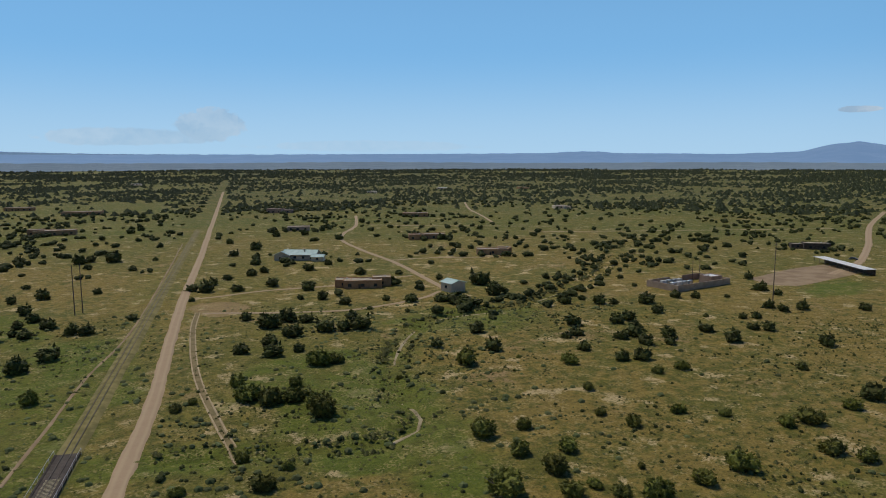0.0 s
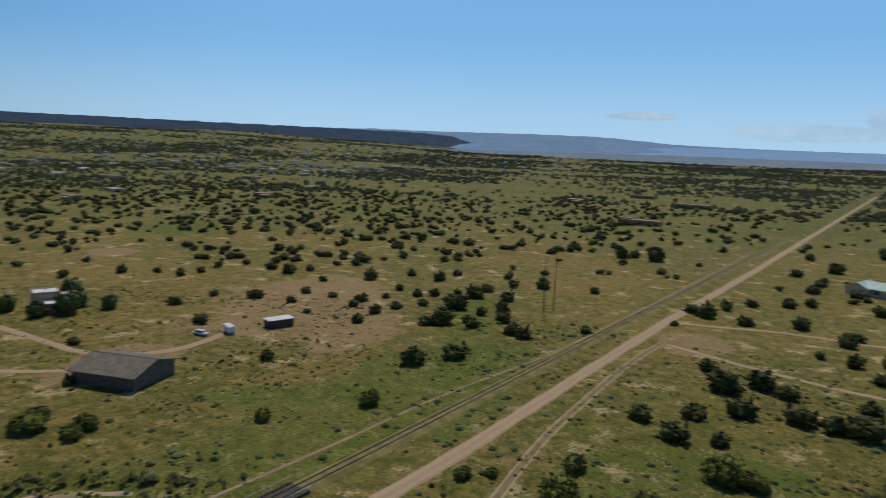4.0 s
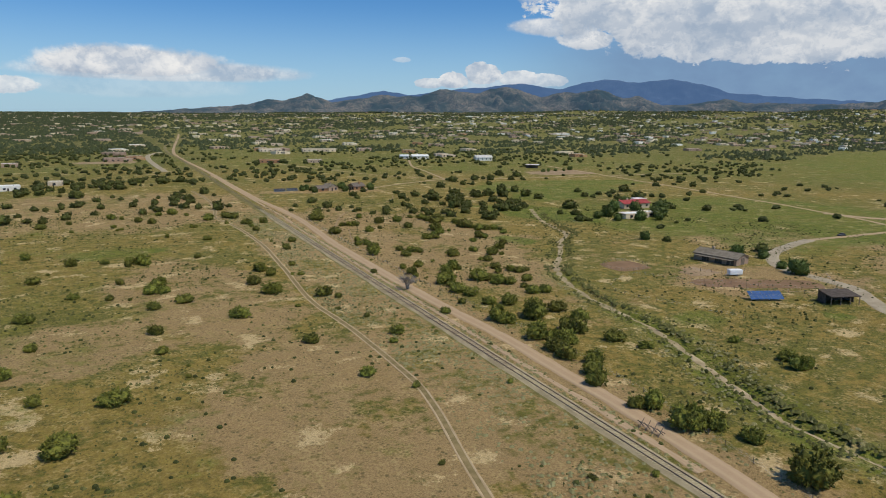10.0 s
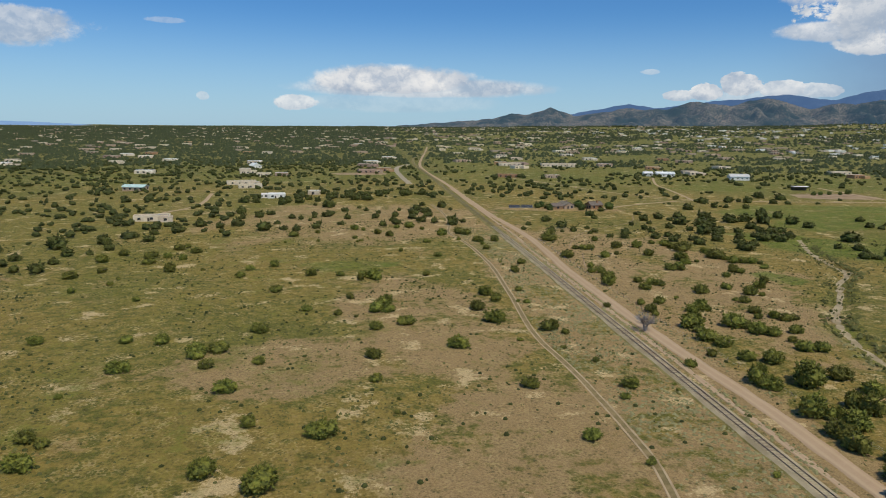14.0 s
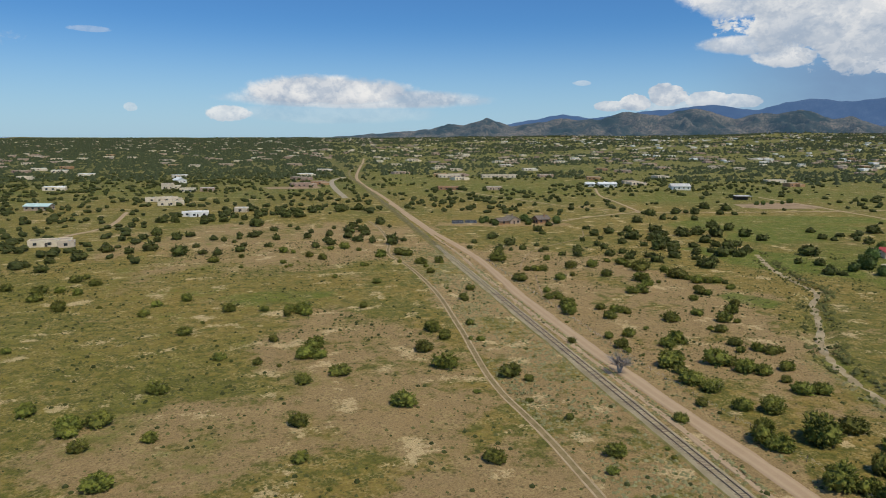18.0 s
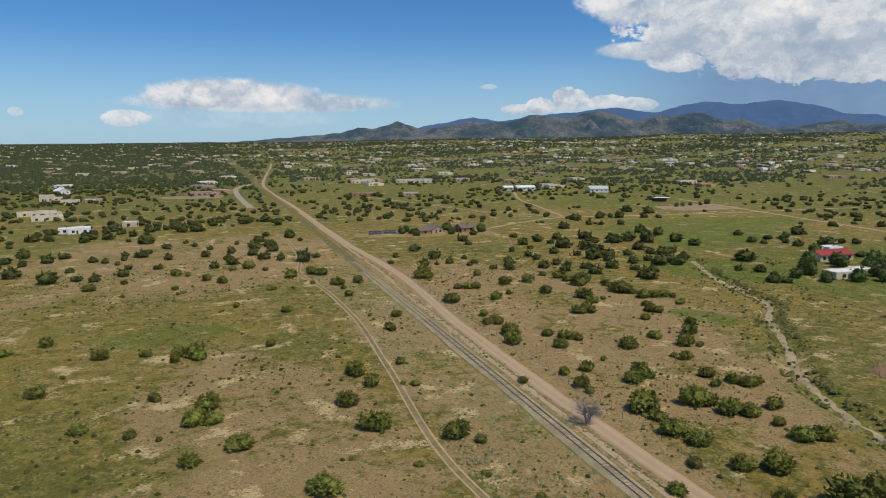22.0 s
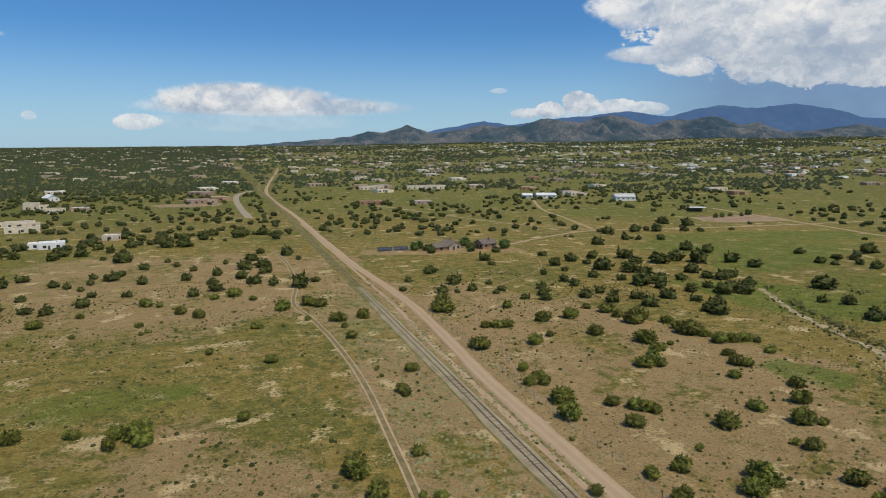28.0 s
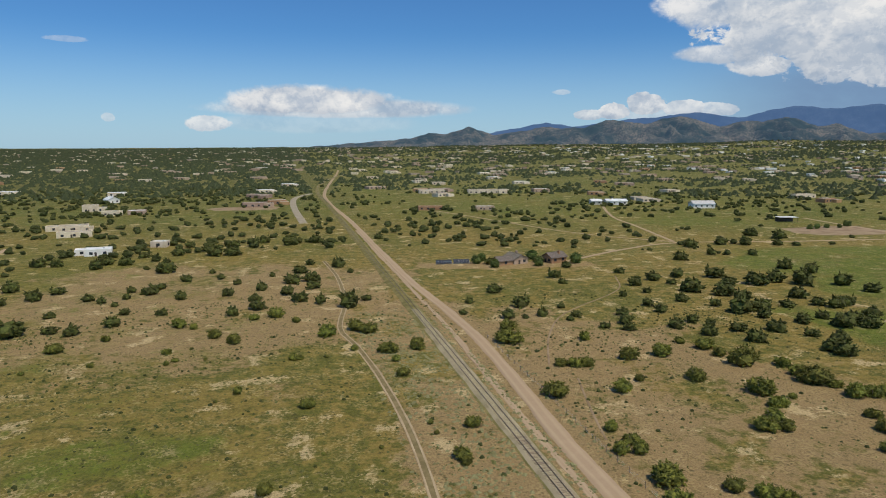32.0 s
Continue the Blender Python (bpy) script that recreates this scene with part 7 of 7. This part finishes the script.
adobe_house(-73, -790, 150, [(0, 0, 18, 10, 4.4), (12, 3, 12, 8, 3.4)], ADOBE, ROOF_FLAT, "tan adobe house of stepped blocks")
adobe_house(-82, -592, 170, [(0, 0, 18, 9, 3.2)], ADOBE, ROOF_FLAT, "tan adobe house among junipers")
adobe_house(-210, -698, 160, [(0, 0, 26, 11, 3.6)], ADOBE_RED, ROOF_FLAT, "brown adobe house among junipers")
adobe_house(-402, -369, 150, [(0, 0, 16, 9, 3.8), (-11, 2, 8, 7, 2.8)], WOOD_DARK, ROOF_FLAT, "dark flat-roofed house beside the dirt road")
adobe_house(212, -912, 180, [(0, 0, 30, 12, 3.6)], ADOBE_RED, ROOF_FLAT, "brown house far along the plain")
arena = thing("long_shed", "long low open shed with a pale metal roof", "shed", -351, -298, 74)
part("roof", boxed(-24, -3.4, 3.2, 24, 3.4, 3.4, bevel=0.05), ROOF_WHITE, arena)
part("back_wall", boxed(-23.6, 2.9, -0.2, 23.6, 3.1, 3.2), WOOD_DARK, arena)
for k in range(9):
    part("post", boxed(-23.5 + k * 5.85, -3.2, -0.2, -23.3 + k * 5.85, -3.0, 3.2), WOOD_POLE, arena)
sub = thing("walled_compound", "tan walled equipment compound with small buildings", "compound", -240, -280, 16)
for a in ((-19, -9, -18.6, 9), (18.6, -9, 19, 9), (-18.6, 8.6, 18.6, 9), (-18.6, -9, -6, -8.6), (3, -9, 18.6, -8.6)):
    part("wall", boxed(a[0], a[1], -0.3, a[2], a[3], 3.0, bevel=0.05), ADOBE, sub)
flat_block(sub, -13.5, 2, 8, 7, 3.6, ADOBE, ROOF_WHITE, False)
for k in range(8):
    part("equipment_cabinet", boxed(2 + (k % 4) * 3.8, -4 + (k // 4) * 6, -0.1, 4.4 + (k % 4) * 3.8, -2 + (k // 4) * 6, 3.2, bevel=0.1), METAL if k % 3 else ROOF_GREY, sub)
for x in (-1, 4):
    part("mast", tube(bmesh.new(), (x, 5, -0.2), (x, 5, 13), 0.16, 0.1), WOOD_POLE, sub)

# ---------------------------------------------------------------- far houses


def house_variant(k):
    rng = random.Random(300 + k)
    wall = (ADOBE, ADOBE_PALE, ADOBE, ADOBE_PALE, ADOBE_RED, ADOBE_PALE)[k % 6]
    roof = (ROOF_FLAT, ROOF_WHITE, ROOF_FLAT, ROOF_FLAT, ROOF_FLAT, ROOF_FLAT)[k % 6]
    words = {0: "tan flat-roofed adobe house among junipers", 1: "cream house with a white flat roof", 2: "tan adobe house with stepped blocks",
             3: "cream flat-roofed house among junipers", 4: "brown adobe house among junipers", 5: "cream house with a flat brown roof"}[k % 6]
    blocks = [(0, 0, rng.uniform(16, 26), rng.uniform(9, 12), rng.uniform(3.2, 4.2))]
    blocks.append((blocks[0][2] * 0.35, -7, 9, 7, 3.0))
    house = thing("adobe_house", words, "house", 0, 0, 0, "houses across the plain")
    for b in blocks:
        x0, x1, y0, y1 = b[0] - b[2] / 2, b[0] + b[2] / 2, b[1] - b[3] / 2, b[1] + b[3] / 2
        part("wall", boxed(x0, y0, -0.3, x1, y1, b[4], bevel=0.15), wall, house)
        part("roof", boxed(x0 + 0.4, y0 + 0.4, b[4] - 0.1, x1 - 0.4, y1 - 0.4, b[4] + 0.08), roof, house)
    for u in (-0.3, 0.0, 0.3):
        window(house, u * blocks[0][2], -blocks[0][3] / 2, 1.7, 1.9, 1.4, "s")
    return house


VARIANTS = [house_variant(k) for k in range(6)]


def suburb(x, y, rng):
    """Where far houses stand: north and east, away from lines and meadows."""
    ok = clear_of_plan(x, y) & (np.abs(x - 30) > 25)
    north = (y > 720) & (x > -1500)
    east = (x > 430) & (y > -1300) & (y < 700)
    south = (y < -650) & (np.abs(x) < 700)
    return ok & (north | (east & (rng.uniform(size=len(x)) < 0.55)) | (south & (rng.uniform(size=len(x)) < 0.12)))


x, y, rng = scatter(11, 230, 600, 1800, suburb)
for k, (px, py) in enumerate(zip(x, y)):
    m = pose(px, py, float(terrain(px, py)), 0, 0, rng.uniform(-30, 30) + (180 if py < 0 else 0))
    if k < 6:
        VARIANTS[k].matrix_basis = m
    else:
        copy_thing(VARIANTS[(k * 7 + k // 6) % 6], m)


def far_houses(name, label, count, seed, near, far, mats, east=-9999):
    for j, mat in enumerate(mats):
        x, y, rng = scatter(seed + j, count // len(mats), near, far, lambda x, y, rng: (y > -2600) & (x > max(east, -2300)) & ((y > 500) | (x > 700)) & (patch(x, y, 900, 420, 420, 200, 20) < 0.2))
        n = len(x)
        w, d, h, a = rng.uniform(9, 21, n), rng.uniform(8, 13, n), rng.uniform(2.8, 4.4, n), rng.uniform(-0.5, 0.5, n)
        corner = np.array([(-.5, -.5, 0), (.5, -.5, 0), (.5, .5, 0), (-.5, .5, 0), (-.5, -.5, 1), (.5, -.5, 1), (.5, .5, 1), (-.5, .5, 1)])
        p = corner[None] * np.stack([w, d, h], -1)[:, None]
        v = np.stack([p[..., 0] * np.cos(a)[:, None] - p[..., 1] * np.sin(a)[:, None] + x[:, None], p[..., 0] * np.sin(a)[:, None] + p[..., 1] * np.cos(a)[:, None] + y[:, None], p[..., 2] + terrain(x, y)[:, None]], -1)
        q = np.array([(0, 1, 5, 4), (1, 2, 6, 5), (2, 3, 7, 6), (3, 0, 4, 7), (4, 5, 6, 7)])
        f = (q[None] + 8 * np.arange(n)[:, None, None]).reshape(-1, 4)
        tagged(new(name, mesh_of(name, v.reshape(-1, 3), f, mat)), label, "houses", kind="stuff")


far_houses("distant_houses", "many small far pale houses among dark trees", 2600, 30, 1300, 4000, (ADOBE_PALE, ADOBE, ROOF_FLAT, ADOBE, ADOBE_PALE))

far_houses("white_houses", "far white houses scattered over green plain", 460, 40, 1200, 3400, (WHITE,), 800)

# ---------------------------------------------------------------- poles, fences, bridge, odd things


def pole(x, y, high, label, arms=1):
    ob = thing("utility_pole", label, "utility pole", x, y, 20, "wooden utility poles")
    part("shaft", tube(bmesh.new(), (0, 0, -0.5), (0, 0, high), 0.22, 0.13, 8), WOOD_POLE, ob)
    for k in range(arms):
        arm = part("crossarm", boxed(-1.3, -0.07, high - 0.7 - k * 1.3, 1.3, 0.07, high - 0.5 - k * 1.3), WOOD_POLE, ob)
        for x0 in (-1.15, 0.0, 1.15):
            part("insulator", tube(bmesh.new(), (x0, 0, high - 0.5 - k * 1.3), (x0, 0, high - 0.25 - k * 1.3), 0.05, 0.04, 6), GLASS, arm)


pole(27.5, -293, 20, "tall weathered wooden pole in the grass", 0)
pole(25.5, -297, 20, "tall weathered wooden pole in the grass", 0)
pole(-245, -231, 26, "very tall wooden power pole in grass", 1)


def fence(line, spacing, label, rails=3, high=1.2):
    ob = thing("fence", label, "fence", 0, 0)
    pts = curve_through(line, spacing)
    rng = random.Random(len(pts))
    shaft = None
    for x, y in pts:
        g = float(ground_height(np.array([x]), np.array([y]))[0])
        if shaft is None:
            shaft = part("post", tube(bmesh.new(), (0, 0, -0.4), (0, 0, high + 0.1), 0.075, 0.06, 6), WOOD_POLE, ob)
            one = shaft
        else:
            one = shaft.copy()
            scene.collection.objects.link(one)
        one.matrix_basis = pose(x, y, g, rng.uniform(-3, 3), rng.uniform(-3, 3), 0)
    for k in range(rails):
        bm = bmesh.new()
        for (x0, y0), (x1, y1) in zip(pts, pts[1:]):
            z0, z1 = (float(ground_height(np.array([a]), np.array([b]))[0]) + high * (k + 1) / (rails + 0.3) for a, b in ((x0, y0), (x1, y1)))
            tube(bm, (x0, y0, z0), (x1, y1, z1), 0.012, 0.012, 3)
        part("wire", bm, METAL, ob)


fence([(13, -14), (15.5, 5), (19, 30), (20, 60), (19, 90), (15.5, 130), (14.5, 200), (15, 290)], 5.0, "old wire fence on wooden posts beside the dirt road")
fence([(102, 104), (118, 88), (140, 70), (148, 76), (160, 88)], 4.0, "wooden post fence round bare paddock", 2)
fence([(98, 98), (110, 86), (134, 66)], 4.0, "wooden post fence round bare paddock", 2)
fence([(117, 113), (127, 103), (136, 104)], 3.5, "wooden post fence round the stable yard", 3)
fence([(99 + 8.9 * math.cos(a), 129 + 7.9 * math.sin(a)) for a in np.linspace(0, 6.28, 13)], 2.4, "round wooden rail fence of the riding ring", 3, 1.3)
fence([(84, 60), (70, 100), (92, 116), (102, 104)], 6.0, "thin wire fence across the meadow", 2)

jack = thing("log_barrier", "row of crossed log trestles beside the road", "barrier", 7.2, 15, 8)
for k in range(4):
    for s in (-1, 1):
        part("log", tube(bmesh.new(), (-s * 0.9, k * 1.5 - 2.3, -0.1), (s * 0.9, k * 1.5 - 2.1, 1.7), 0.1, 0.08, 6), WOOD_POLE, jack)
part("rail", tube(bmesh.new(), (0, -3.2, 1.0), (0, 3.2, 1.05), 0.09, 0.08, 6), WOOD_POLE, jack)

bridge = thing("railway_bridge", "short dark timber railway bridge over the arroyo", "bridge", 0, -140)
part("deck", boxed(-2.1, -12, 0.37, 2.1, 12, 0.44), WOOD_DARK, bridge)
for s in (-1, 1):
    part("girder", boxed(s * 2.2 - 0.2, -12, -0.2, s * 2.2 + 0.2, 12, 0.6), WOOD_DARK, bridge)
    part("handrail", tube(bmesh.new(), (s * 2.5, -12, 1.5), (s * 2.5, 12, 1.5), 0.05, 0.05, 6), METAL, bridge)
    for k in range(7):
        part("rail_post", tube(bmesh.new(), (s * 2.5, -12 + 4 * k, 0.0), (s * 2.5, -12 + 4 * k, 1.5), 0.05, 0.05, 6), METAL, bridge)

# a dead grey tree beside the road
dead = thing("bare_tree", "bare grey leafless shrub beside the dirt road", "tree", 7.0, 130)
bm = bmesh.new()
rng = random.Random(77)
for k in range(9):
    a = rng.uniform(0, 6.28)
    m1 = Vector((math.cos(a) * 0.6, math.sin(a) * 0.6, 1.4 + rng.random()))
    tube(bm, (math.cos(a) * 0.1, math.sin(a) * 0.1, -0.1), m1, 0.12, 0.07, 5)
    for j in range(9):
        b = a + rng.uniform(-1.3, 1.3)
        m2 = m1 + Vector((math.cos(b) * rng.uniform(0.5, 1.8), math.sin(b) * rng.uniform(0.5, 1.8), rng.uniform(0.2, 1.8)))
        tube(bm, m1, m2, 0.05, 0.02, 4)
        for i in range(4):
            tube(bm, m1.lerp(m2, 0.6), m2 + Vector((rng.uniform(-0.7, 0.7), rng.uniform(-0.7, 0.7), rng.uniform(0, 0.6))), 0.025, 0.01, 3)
bmesh.ops.scale(bm, vec=(1.45, 1.45, 1.3), verts=bm.verts[:])
part("crown", bm, TWIG, dead)

# leafy trees round the farms
GROVE = [(158, 46, 9), (166, 40, 8), (149, 12, 9), (157, 5, 9), (165, 16, 10), (155, 18, 8), (146, 170, 6), (158, 127, 7), (163, 118, 6), (150, 92, 9), (153, 101, 5), (196, 252, 9), (206, 243, 8),
         (178, 236, 10), (186, 218, 8), (205, 222, 10), (212, 234, 8), (228, 244, 9), (225, 275, 8), (146, -176, 9), (150, -190, 8), (143, -184, 9), (160, -172, 8), (166, -196, 9), (140, -196, 7), (54, 405, 6), (76, 404, 6), (97, 408, 7), (80, 424, 8), (48, 417, 6), (196, 214, 7), (174, 222, 7), (210, 250, 8), (168, 232, 6), (52, 423, 7), (343, -18, 8), (347, -34, 7), (350, -52, 8), (338, -6, 6), (144, 47, 6), (138, 12, 6), (312, 498, 5), (320, 500, 5), (330, 502, 5), (338, 499, 4), (350, 505, 6)]
for k, (x, y, wide) in enumerate(GROVE):
    tree("leafy_tree", x, y, wide, 500 + k, "dense dark green leafy tree beside farm buildings", "tree", "farm trees", ROUND_CROWNS, 1.0)
